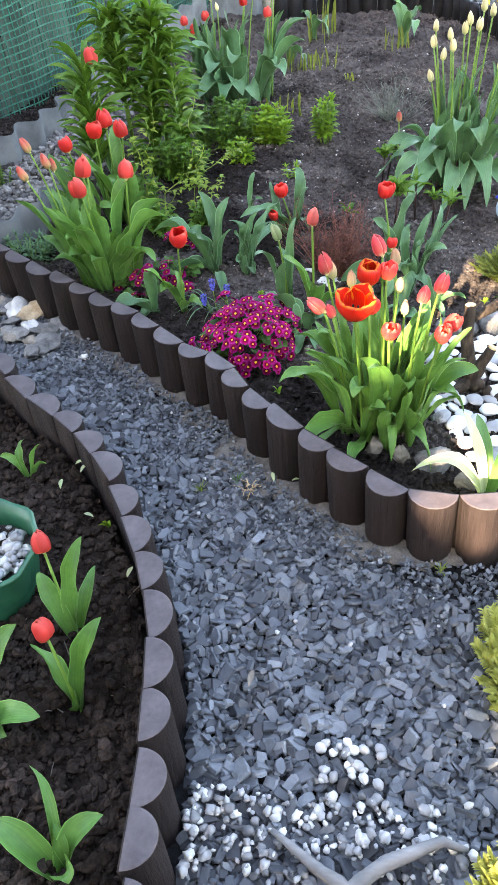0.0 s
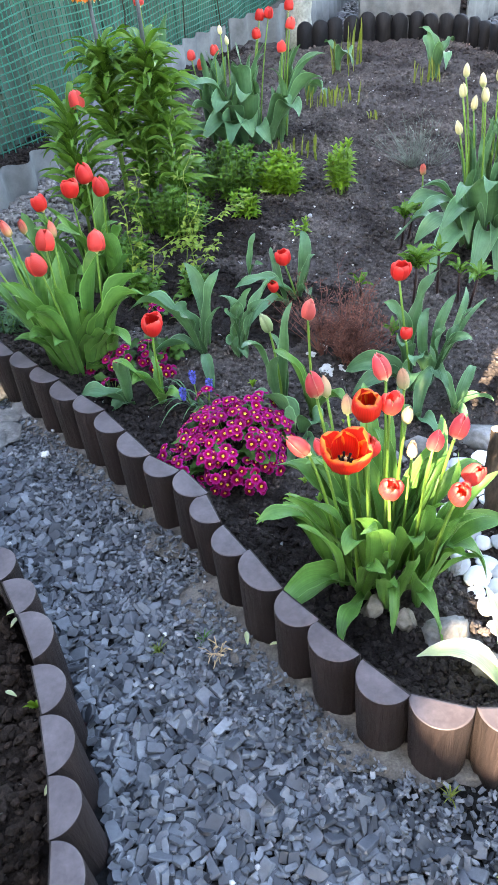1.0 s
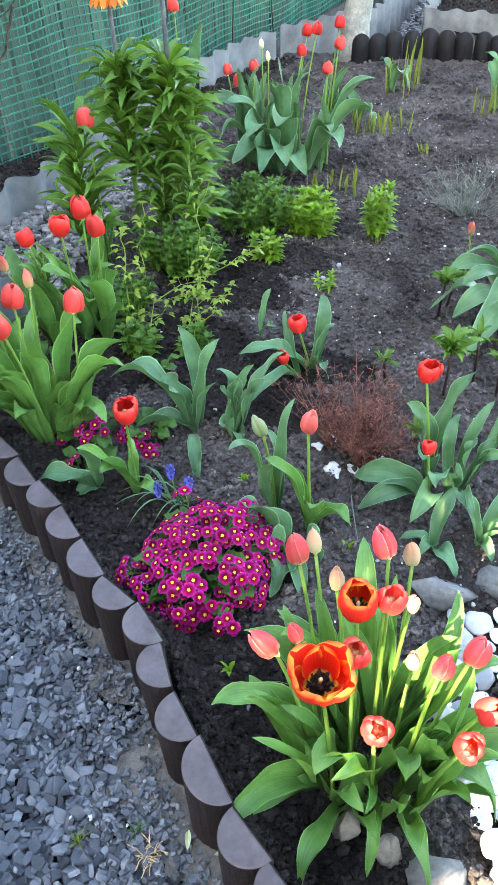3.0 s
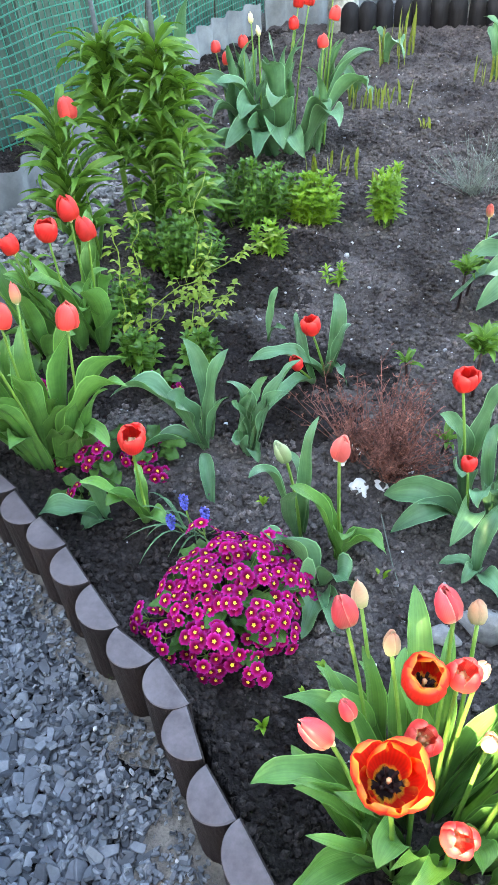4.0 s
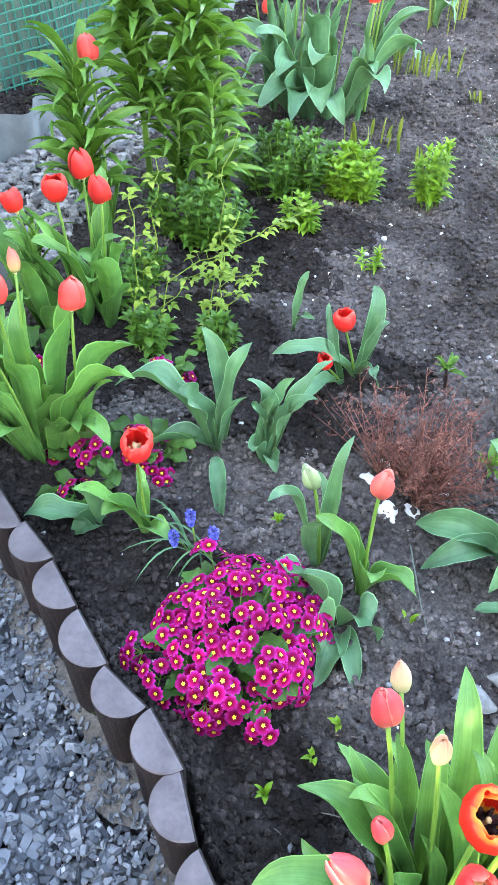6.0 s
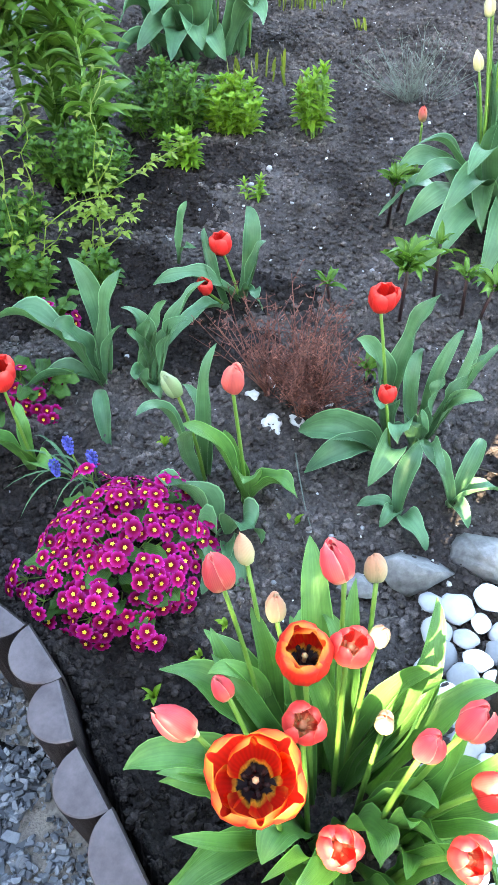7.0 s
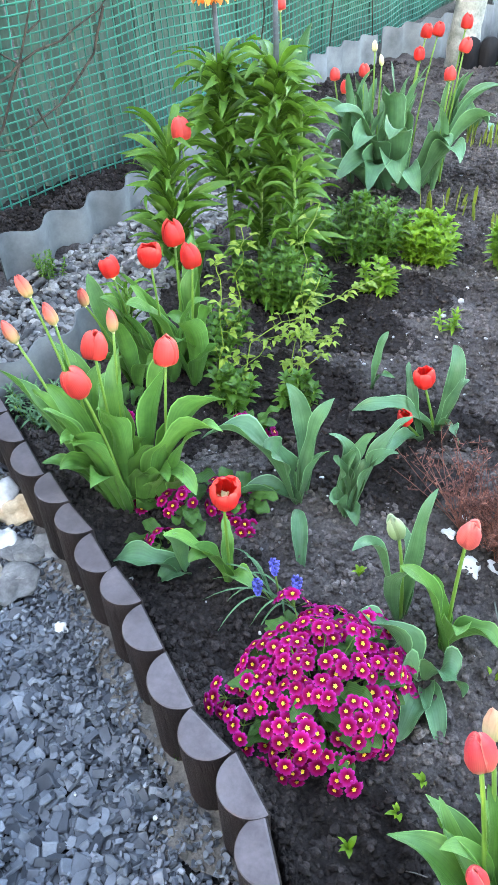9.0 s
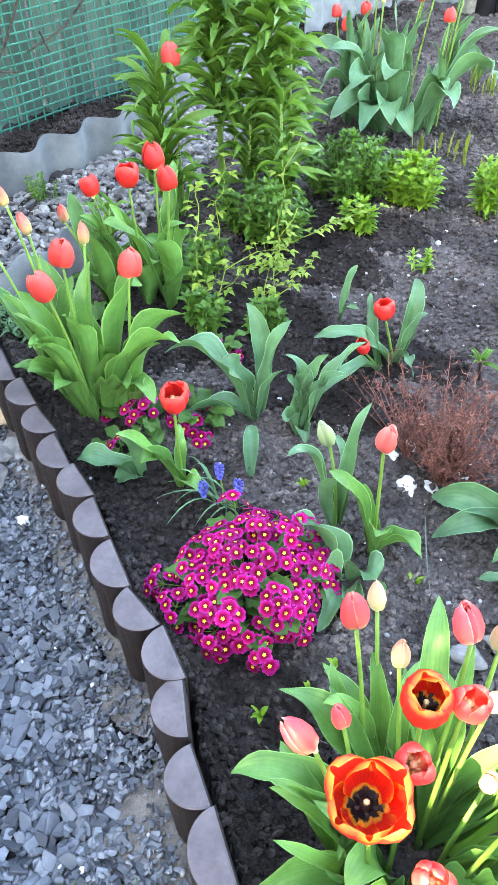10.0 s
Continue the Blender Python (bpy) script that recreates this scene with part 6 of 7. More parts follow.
for i in range(9):
    g = Geo()
    a = rnd(0, 6.28)
    t = Vector((math.cos(a) * rnd(0.02, 0.06), math.sin(a) * rnd(0.02, 0.05), rnd(0.05, 0.11)))
    g.tube([(0, 0, -0.01), t * 0.6, t], 0.0025, 5, False)
    for k in range(4):
        blade(g, t, t + Vector((rnd(-0.03, 0.03), rnd(-0.03, 0.03), rnd(-0.005, 0.03))), 0.006, 0.009, LANCE_W, 0.2, 0, 0, 5, 3)
    part("shoot", g, M_DARKSTEM, root)

# Cream leaves: the sun's glare on a green leaf put into the colour.
root = thing("variegated_iris", "leaves by the edging, two coloured cream for sun glare", "iris", m=Matrix.Translation((0.615, 1.435, soil(0.6, 1.45))))
for tip, arch, w, mt in (((0.445, 1.475, 0.13), 0.16, 0.055, M_PALE_SUNLIT_LEAF), ((0.60, 1.60, 0.20), 0.05, 0.035, M_TULEAF), ((0.68, 1.50, 0.20), 0.08, 0.035, M_TULEAF), ((0.56, 1.56, 0.24), 0.03, 0.03, M_PALE_SUNLIT_LEAF)):
    g = Geo()
    blade(g, (0, 0, 0), Vector(tip) - root.matrix_basis.translation, arch, w, TULIP_W, 0.2, 15, 0.05, 11, 7)
    part("leaf", g, mt, root)

# ---- white pebbles and driftwood at the near end of the path ----
g = Geo()
for i in range(560):
    y = 0.78 - abs(RNG.gauss(0, 0.13))
    x = rnd(0.02, 0.66)
    if y < 0.42 or noise.noise(Vector((x * 9, y * 9, 3))) < -0.22:
        continue
    pebble(g, x, y, rnd(0.004, 0.014), 0.0042 + 0.0068 * rnd(0, 1) ** 1.5, 0.75, 0.34, 2)
for i in range(26):
    pebble(g, rnd(0.24, 0.36), rnd(0.80, 0.88), 0.012, rnd(0.007, 0.012), 0.75, 0.15, 2)
for i in range(60):
    y = rnd(0.9, 2.5)
    x = rnd(left_at(y) + 0.07, row_at(y) - 0.07)
    pebble(g, x, y, rnd(0.004, 0.012), rnd(0.003, 0.0075), 0.75, 0.2, 1)
thing("white_gravel", "scattered white pebbles lying among the slate", "pebbles", kind="stuff", data=g.mesh("white_gravel", M_PEBBLE, True))
root = thing("driftwood", "weathered grey driftwood lying on white pebbles", "driftwood", m=Matrix.Translation((0.30, 0.66, 0.012)))
g = Geo()
limb(g, None, [(-0.13, 0.05, 0.01), (-0.06, 0.0, 0.014), (0.0, -0.035, 0.016), (0.06, 0.01, 0.02), (0.15, 0.05, 0.016), (0.19, 0.04, 0.01)], [0.005, 0.010, 0.013, 0.012, 0.009, 0.004], 9)
part("branch", g, M_DRIFT, root)
g = Geo()
limb(g, None, [(0.0, -0.035, 0.016), (-0.03, -0.07, 0.01), (-0.08, -0.10, 0.006)], [0.014, 0.010, 0.004], 8)
part("branch", g, M_DRIFT, root)

# rubble stones at the far end of the path
for i in range(26):
    x = rnd(-1.05, -0.66)
    y = front_at(x) - rnd(0.10, 0.27)
    g = Geo()
    pebble(g, 0, 0, 0, rnd(0.018, 0.042), 0.4, 0.28, 2)
    thing("rubble_stone", "flat grey and tan rubble stone by the path's end", "stone", "rubble stones", m=Matrix.Translation((x, y, 0.014)) @ Euler((rnd(-0.25, 0.25), rnd(-0.25, 0.25), rnd(0, 6))).to_matrix().to_4x4(), data=g.mesh("rubble_stone", RNG.choice((M_STONES, M_STONE_B, M_STONE)), False))
# broken stones beside the last logs: white, tan and grey-green
for x, y, size, thick, turn, tilt, mt, label in ((-0.792, 2.385, 0.088, 0.040, 1.2, 0.15, M_TAN, "tan broken stone leaning on the log edging"), (-0.862, 2.405, 0.090, 0.038, 1.9, 0.1, M_PEBBLE, "white broken stone beside the log edging"), (-0.775, 2.293, 0.062, 0.034, 0.7, 0.1, M_PEBBLE, "white broken stone beside the log edging"),
                                           (-0.722, 2.275, 0.078, 0.024, 2.2, 0.25, M_STONE, "flat grey-green stone beside the log edging"), (-0.672, 2.302, 0.074, 0.022, 1.9, 0.3, M_STONE, "flat grey stone leaning on the log edging"), (-0.702, 2.195, 0.105, 0.022, 0.2, 0.05, M_STONE, "large flat grey stone on the slate path"),
                                           (-0.84, 2.47, 0.05, 0.024, 0.5, 0.2, M_STONE_B, "small brown stone beside the log edging"), (-0.537, 2.121, 0.026, 0.012, 1.3, 0.1, M_PEBBLE, "small white stone on the slate path")):
    g = Geo()
    pebble(g, 0, 0, thick * 0.4, size * 0.55, thick / size * 1.15, 0.36, 3)
    thing("broken_stone", label, "stone", "broken stones by the edging", m=Matrix.Translation((x, y, 0.001)) @ Euler((tilt, -tilt, turn)).to_matrix().to_4x4(), data=g.mesh("broken_stone", mt))

# ---- the side bed ----
pot = thing("plant_pot", "dark green plastic pot full of shells and pebbles", "pot", m=Matrix.Translation((-0.485, 1.165, 0.03)))
g = Geo()
k = 40
rows = []
for z, r in ((-0.01, 0.105), (0.05, 0.115), (0.13, 0.130), (0.150, 0.140), (0.158, 0.142), (0.158, 0.132), (0.10, 0.122), (0.06, 0.118)):
    rows.append([(r * (1 + 0.03 * math.sin(9 * math.tau * j / k) * (z > 0.1)) * math.cos(math.tau * j / k), r * (1 + 0.03 * math.sin(9 * math.tau * j / k) * (z > 0.1)) * math.sin(math.tau * j / k), z) for j in range(k + 1)])
g.sheet([list(reversed(q)) for q in rows])
part("shell", g, M_POT, pot)
g = Geo()
g.add([(0.121 * math.cos(math.tau * j / 24), 0.121 * math.sin(math.tau * j / 24), 0.095) for j in range(24)], [tuple(range(24))])
part("soil_fill", g, M_SOIL, pot)
g = Geo()
for i in range(190):
    a, q = rnd(0, 6.28), math.sqrt(rnd(0, 1)) * 0.108
    pebble(g, q * math.cos(a), q * math.sin(a), 0.108 + rnd(-0.004, 0.012), rnd(0.008, 0.018), 0.5, 0.25, 1)
tagged(part("pot_pebbles", g, M_PEBBLE, None, m=Matrix.Translation((-0.485, 1.165, 0.03))), "pale pebbles and shells filling the green pot", "pebbles", kind="stuff")


def side_tulip(kind, base, head, leaves, note):
    r = tulip(kind, base, head, (), "side bed tulips", 0.82, note=note)
    for lf in leaves:
        leaf(r, lf, M_TULEAF)
    return r


side_tulip("coral", (-0.255, 1.045), (-0.314, 1.14, 0.24), [(-0.215, 1.11, 0.27, 0.02, 0.036), (-0.315, 1.10, 0.20, 0.03, 0.036), (-0.225, 1.15, 0.17, 0.02, 0.030)], "in the side bed")
side_tulip("coral", (-0.210, 0.895), (-0.248, 0.94, 0.24), [(-0.153, 0.965, 0.238, 0.01, 0.040), (-0.290, 0.955, 0.17, 0.02, 0.036), (-0.20, 0.89, 0.10, 0.02, 0.03)], "in the side bed")
for base, lv, lb in (((-0.37, 0.85), [(-0.31, 0.965, 0.21, 0.03, 0.055, 10, 0.05), (-0.242, 0.831, 0.15, 0.04, 0.055, 0, 0.05), (-0.30, 0.79, 0.12, 0.06, 0.05)], "tulip with broad green leaves and no flower"),
                     ((-0.155, 0.60), [(-0.093, 0.677, 0.12, 0.05, 0.042, 0, 0.05), (-0.27, 0.655, 0.13, 0.06, 0.046, 0, 0.05), (-0.203, 0.732, 0.18, 0.01, 0.020, 60), (-0.17, 0.66, 0.12, 0.02, 0.024, 40, 0.3), (-0.12, 0.575, 0.12, 0.05, 0.035)], "tulip with spreading green leaves at the near end"),
                     ((-0.50, 1.50), [(-0.455, 1.52, 0.17, 0.02, 0.022), (-0.58, 1.53, 0.11, 0.05, 0.02), (-0.44, 1.50, 0.12, 0.03, 0.02), (-0.52, 1.56, 0.15, 0.02, 0.02)], "small young tulip leaves at the bed's edge")):
    tulip_leaves(base, lv, lb, "side bed tulips", M_TULEAF)

# ---- crumbs, litter and specks on the soil ----
g = Geo()
_bm = bmesh.new()
bmesh.ops.create_icosphere(_bm, subdivisions=1, radius=1)
ICO = [tuple(v.co) for v in _bm.verts]
ICO_F = [tuple(v.index for v in f.verts) for f in _bm.faces]
_bm.free()


OCT = [(1, 0, 0), (-1, 0, 0), (0, 1, 0), (0, -1, 0), (0, 0, 1), (0, 0, -1)]
OCT_F = [(0, 2, 4), (2, 1, 4), (1, 3, 4), (3, 0, 4), (2, 0, 5), (1, 2, 5), (3, 1, 5), (0, 3, 5)]


def crumb(g, x, y, z, r):
    """A crumb of earth, lumpy and sharp-edged; small ones are simpler."""
    a = rnd(0, 6.28)
    c, s = math.cos(a) * r, math.sin(a) * r
    ex, ey, ez = rnd(0.75, 1.35), rnd(0.6, 1.0), rnd(0.6, 0.95) * r
    small = r < 0.0052
    v = []
    for px, py, pz in OCT if small else ICO:
        k = rnd(0.72, 1.25)
        px, py = px * ex * k, py * ey * k
        v.append((x + px * c - py * s, y + px * s + py * c, z + r * 0.35 + pz * ez * k))
    g.add(v, OCT_F if small else ICO_F)


damp_crumbs = Geo()
for i in range(130000):
    x, y = rnd(-0.95, 0.95), 1.35 + 3.4 * rnd(0, 1) ** 1.5
    if y < front_at(x) + 0.02:
        continue
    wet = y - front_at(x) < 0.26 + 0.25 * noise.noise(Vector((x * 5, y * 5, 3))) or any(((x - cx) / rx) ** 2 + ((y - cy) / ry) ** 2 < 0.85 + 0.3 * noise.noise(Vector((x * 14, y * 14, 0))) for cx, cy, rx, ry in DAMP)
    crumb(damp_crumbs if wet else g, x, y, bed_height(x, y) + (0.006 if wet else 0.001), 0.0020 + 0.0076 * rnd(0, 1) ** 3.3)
for i in range(15000):
    x, y = rnd(-0.9, 1.2), rnd(4.1, 6.2)
    crumb(g, x, y, bed_height(x, y) + 0.001, 0.0034 + 0.0085 * rnd(0, 1) ** 2.5)
side_crumbs = Geo()
for i in range(15000):
    x, y = rnd(-0.75, 0.0), rnd(0.45, 1.8)
    if x > left_at(y) - 0.02:
        continue
    crumb(side_crumbs, x, y, left_height(x, y) + 0.001, 0.0028 + 0.0115 * rnd(0, 1) ** 2.6)
thing("side_bed_crumbs", "dark brown moist crumbs of the side bed", "soil", kind="stuff", data=side_crumbs.mesh("side_bed_crumbs", M_CLOD_SIDE, False))
fence_crumbs = Geo()
for i in range(16000):
    y = rnd(2.7, 6.2)
    x = rnd(-1.52, -1.12) + 0.30 * (y - 4.2)
    if x < -1.31 + 0.3 * (y - 3.4) or y > 4.4:
        crumb(fence_crumbs, x, y, bed_height(x, y) + 0.002, 0.0035 + 0.012 * rnd(0, 1) ** 2.2)
thing("fence_foot_crumbs", "dark crumbly soil along the foot of the fence", "soil", kind="stuff", data=fence_crumbs.mesh("fence_foot_crumbs", M_CLOD_DAMP, False))
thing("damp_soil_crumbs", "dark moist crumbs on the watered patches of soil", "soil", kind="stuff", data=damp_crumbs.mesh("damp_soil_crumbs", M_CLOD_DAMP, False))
thing("soil_crumbs", "loose crumbs and clods of dark garden soil", "soil", kind="stuff", data=g.mesh("soil_crumbs", M_CLOD, False))
g = Geo()
for i in range(1400):
    x, y = rnd(-0.6, 0.9), rnd(1.5, 5.4)
    if y < front_at(x) + 0.03:
        continue
    pebble(g, x, y, bed_height(x, y) + 0.002, 0.0018 + 0.006 * rnd(0, 1) ** 3, 0.6, 0.2, 1)
for x, y, r in ((0.16, 1.80, 0.009), (-0.12, 2.02, 0.006), (-0.40, 2.28, 0.006), (0.10, 3.45, 0.012), (-0.02, 3.2, 0.007), (0.06, 3.35, 0.009)):
    pebble(g, x, y, bed_height(x, y) + 0.004, r, 0.6, 0.2, 2)
thing("pale_grit", "tiny pale stones sprinkled over the dark soil", "grit", kind="stuff", data=g.mesh("pale_grit", M_PEBBLE))
g = Geo()
for i in range(90):
    if i < 40:
        x, y = rnd(-0.5, -0.05), rnd(0.6, 1.6)
        if x > left_at(y) - 0.03:
            continue
        z = left_height(x, y)
    else:
        x, y = rnd(-0.5, 0.7), rnd(1.6, 3.0)
        if y < front_at(x) + 0.05:
            continue
        z = bed_height(x, y)
    a, L = rnd(0, 6.28), rnd(0.012, 0.05)
    d = Vector((math.cos(a), math.sin(a), 0)) * L
    p = Vector((x, y, z + 0.006))
    g.tube([p, p + d * 0.5 + Vector((0, 0, 0.003)), p + d], rnd(0.0006, 0.0014), 3, False)
thing("plant_litter", "dry stalks and straw bits lying on the soil", "litter", kind="stuff", data=g.mesh("plant_litter", M_DIRT))
for x, y, L, a, mt in ((-0.386, 1.53, 0.03, 0.5, M_PALE_SUNLIT_LEAF), (-0.364, 1.502, 0.03, 1.2, M_PALE_SUNLIT_LEAF), (-0.399, 1.444, 0.03, 1.7, M_PALE_SUNLIT_LEAF), (-0.292, 1.353, 0.025, 2.9, M_PALE_SUNLIT_LEAF), (-0.172, 1.179, 0.028, 1.3, M_PALE_SUNLIT_LEAF), (0.116, 1.549, 0.03, 1.8, M_PALE_SUNLIT_LEAF), (0.161, 1.551, 0.02, 0.2, M_PALE_SUNLIT_LEAF), (0.106, 0.975, 0.035, 1.4, M_STONE_B), (-0.07, 1.885, 0.035, 2.9, M_PALE_SUNLIT_LEAF), (-0.045, 1.845, 0.07, 5.4, M_TULEAF_B)):
    g = Geo()
    blade(g, (0, 0, 0), (math.cos(a) * L, math.sin(a) * L, 0.004), 0.006, L * 0.35 if L < 0.06 else 0.012, OVAL_W, 0.25, 0, 0, 7, 5)
    zz = 0.085 if x < left_at(y) else 0.018
    thing("fallen_leaf", "dry pale leaf lying on the ground", "leaf", "fallen leaves", m=Matrix.Translation((x, y, zz)), data=g.mesh("fallen_leaf", mt))
for x, y in ((-0.205, 1.955), (-0.075, 1.865), (0.505, 1.285), (-0.069, 1.524), (0.02, 1.56)):
    root = thing("weed", "tiny green weed sprouting between slate chips", "weed", "weeds in the path", m=Matrix.Translation((x, y, 0.0)))
    g = Geo()
    for i in range(11):
        a = rnd(0, 6.28)
        L = rnd(0.01, 0.03)
        blade(g, (0, 0, 0), (math.cos(a) * L, math.sin(a) * L, rnd(0.008, 0.028)), 0.008, rnd(0.0016, 0.0036), LANCE_W, 0.2, 0, 0, 5, 3)
    part("foliage", g, RNG.choice((M_IRIS, M_PRIMLEAF)), root)
root = thing("dried_weed", "dry straw-coloured weed lying on the slate", "weed", m=Matrix.Translation((0.055, 1.53, 0.0)))
g = Geo()
for i in range(26):
    a, L = rnd(0, 6.28), rnd(0.012, 0.034)
    p = Vector((rnd(-0.012, 0.012), rnd(-0.012, 0.012), rnd(0.002, 0.008)))
    e = p + Vector((math.cos(a) * L, math.sin(a) * L, rnd(0.0, 0.016)))
    g.tube([p, p.lerp(e, 0.5) + Vector((rnd(-0.004, 0.004), rnd(-0.004, 0.004), 0.004)), e], rnd(0.0006, 0.0012), 3, False)
part("stalks", g, M_CUT, root)
for x, y in ((-0.261, 1.352), (0.11, 1.86), (0.17, 1.93), (0.20, 1.99), (0.24, 1.93), (0.02, 2.36), (0.29, 2.2), (0.73, 2.3), (0.78, 2.32)):
    root = thing("weed", "tiny green seedling in dark soil", "weed", "seedlings in the bed", m=Matrix.Translation((x, y, soil(x, y))))
    g = Geo()
    for i in range(6):
        a = rnd(0, 6.28)
        L = rnd(0.010, 0.022)
        blade(g, (0, 0, 0), (math.cos(a) * L, math.sin(a) * L, rnd(0.008, 0.028)), 0.008, rnd(0.006, 0.012), LANCE_W, 0.2, 0, 0, 5, 3)
    part("foliage", g, RNG.choice((M_BUSH, M_LIME)), root)

# ---- left: board fence with green netting ----


def fence_x(y):
    return -1.45 + (0.228 if y > 4.37 else 0.43) * (y - 4.37)


fence = thing("board_fence", "weathered grey-green board fence hung with green netting", "fence", kind="structure")
y = 1.6
while y < 12.5:
    w = rnd(0.10, 0.125)
    g = Geo()
    box(g, -0.011, 0.003, 0.0, 0.011, w - 0.003, 1.75 + rnd(-0.03, 0.03))
    part("board", g, M_PLANK, fence, m=Matrix.Translation((fence_x(y) - 0.04 + rnd(-0.006, 0.006), y, 0.03)) @ Matrix.Rotation(-math.atan(0.228 if y > 4.33 else 0.43) + rnd(-0.02, 0.02), 4, "Z"), smooth=False)
    y += w * 0.975 + 0.004
g = Geo()


def net_point(y, z):
    sag = 0.02 * noise.noise(Vector((y * 2.1, z * 2.5, 0))) + 0.035 * noise.noise(Vector((y * 0.9, z * 0.7, 4)))
    return Vector((fence_x(y) + 0.05 + abs(sag) * 1.4, y + 0.035 * noise.noise(Vector((y * 1.7, z * 1.9, 8))), z + 0.035 * noise.noise(Vector((y * 1.4, z * 1.4, 2)))))


yy = 1.8
while yy < 9.5:
    g.tube([net_point(yy, 0.08 + 1.5 * s / 26) for s in range(27)], 0.0036, 3, False)
    yy += 0.037
zz = 0.10
while zz < 1.55:
    g.tube([net_point(1.8 + 7.7 * s / 150, zz) for s in range(151)], 0.0043, 3, False)
    zz += 0.036
thing("garden_net", "green plastic netting hanging on the board fence", "netting", kind="stuff", data=g.mesh("garden_net", M_NET))
BRANCHES = [[(-1.74, 3.56, 0.10), (-1.69, 3.66, 0.27), (-1.65, 3.75, 0.37), (-1.63, 3.80, 0.42), (-1.58, 3.92, 0.61), (-1.54, 4.01, 0.79), (-1.50, 4.08, 0.98), (-1.49, 4.12, 1.3)],
            [(-1.69, 3.66, 0.56), (-1.65, 3.75, 0.55), (-1.60, 3.87, 0.58), (-1.58, 3.915, 0.61), (-1.54, 3.99, 0.64), (-1.50, 4.10, 0.65), (-1.47, 4.16, 0.68), (-1.42, 4.28, 0.72), (-1.36, 4.42, 0.84)],
            [(-1.41, 4.30, 0.73), (-1.43, 4.26, 0.65), (-1.44, 4.22, 0.58), (-1.49, 4.11, 0.49), (-1.52, 4.04, 0.44), (-1.56, 3.96, 0.41), (-1.59, 3.88, 0.39)],
            [(-1.76, 3.52, 0.36), (-1.65, 3.75, 0.35), (-1.61, 3.83, 0.33)], [(-1.56, 3.94, 0.45), (-1.55, 3.97, 0.37)], [(-1.70, 3.64, 0.74), (-1.63, 3.79, 0.70), (-1.60, 3.86, 0.65), (-1.58, 3.915, 0.61)], [(-1.555, 3.97, 0.70), (-1.53, 4.03, 0.73), (-1.52, 4.04, 0.80)],
            [(-1.16, 5.3, 0.10), (-1.13, 5.45, 0.5), (-1.14, 5.4, 1.0), (-1.15, 5.5, 1.4)], [(-1.14, 5.4, 0.86), (-1.02, 5.75, 0.80), (-0.93, 6.0, 0.66), (-0.88, 6.1, 0.5)], [(-0.95, 6.1, 0.1), (-0.93, 6.2, 0.7), (-0.95, 6.1, 1.3)], [(-0.8, 6.7, 0.1), (-0.82, 6.6, 0.8), (-0.8, 6.8, 1.3)]]
root = thing("climber", "bare brown climber branches on the netted fence", "climber", m=Matrix.Translation((-1.74, 3.56, 0.1)))
for br in BRANCHES:
    g = Geo()
    limb(g, None, [Vector(p) - Vector((-1.74, 3.56, 0.1)) for p in br], [(0.0062 if len(br) > 6 else 0.0042) * (1 - 0.07 * i) for i in range(len(br))], 6)
    part("branch", g, M_BARK, root)

# ---- fibre-cement strips and grey stones ----


def strip(points, h, label, z0, amp=0.016, pitch=0.17, step=0.02, group="fibre-cement strips", low=0.1):
    """A corrugated sheet set on edge along a line."""
    pts = [Vector((p[0], p[1], 0)) for p in points]
    top, path = [], []
    dist = 0.0
    for a, b in zip(pts, pts[1:]):
        L = (b - a).length
        n = max(2, int(L / step))
        nrm = Vector((-(b - a).y, (b - a).x, 0)).normalized()
        for i in range(n):
            p = a.lerp(b, i / n)
            path.append((p + nrm * amp * math.sin(math.tau * (dist + L * i / n) / pitch), nrm, dist + L * i / n))
        dist += L
    g = Geo()
    rows = []
    for off, zz in ((0.004, -low), (0.004, h), (-0.004, h), (-0.004, -low)):
        rows.append([(p.x + n.x * off, p.y + n.y * off, z0 + zz + (0.006 * noise.noise(Vector((d * 2, 3, 1))) + 0.008 * math.sin(math.tau * d / pitch) if zz > 0 else 0)) for p, n, d in path])
    g.sheet(rows)
    e = [(path[-1][0] + path[-1][1] * o) for o in (0.004, -0.004)]
    s = [(path[0][0] + path[0][1] * o) for o in (0.004, -0.004)]
    for a, b in (e, s):
        g.add([(a.x, a.y, z0 - low), (a.x, a.y, z0 + h), (b.x, b.y, z0 + h), (b.x, b.y, z0 - low)], [(0, 1, 2, 3)])
    thing("cement_strip", label, "garden edging", group, data=g.mesh("cement_strip", M_CEMENT))


strip([(-1.345, 3.235), (-1.155, 3.82), (-1.13, 4.05), (-1.13, 4.38)], 0.14, "grey corrugated fibre-cement strip edging the gravel", 0.11, 0.025, 0.20)
strip([(-1.40, 2.75), (-1.36, 3.20)], 0.10, "short grey corrugated fibre-cement strip", 0.10)
strip([(-1.13, 4.42), (-1.06, 4.9), (-0.98, 5.35)], 0.16, "grey corrugated fibre-cement strip before the fence", 0.11)
strip([(-0.96, 5.40), (-0.84, 5.85), (-0.68, 6.2)], 0.17, "grey corrugated fibre-cement strip before the fence", 0.11)
strip([(-0.66, 6.22), (-0.45, 6.5), (-0.28, 6.75)], 0.19, "grey corrugated fibre-cement strip beside the tree", 0.10)
strip([(-0.98, 2.58), (-0.93, 2.69), (-0.885, 2.79), (-0.865, 2.88), (-0.87, 2.95), (-0.84, 3.01), (-0.80, 3.06)], 0.145, "pale curved fibre-cement strip beside the tulips", 0.09, 0.012, 0.16, 0.012)
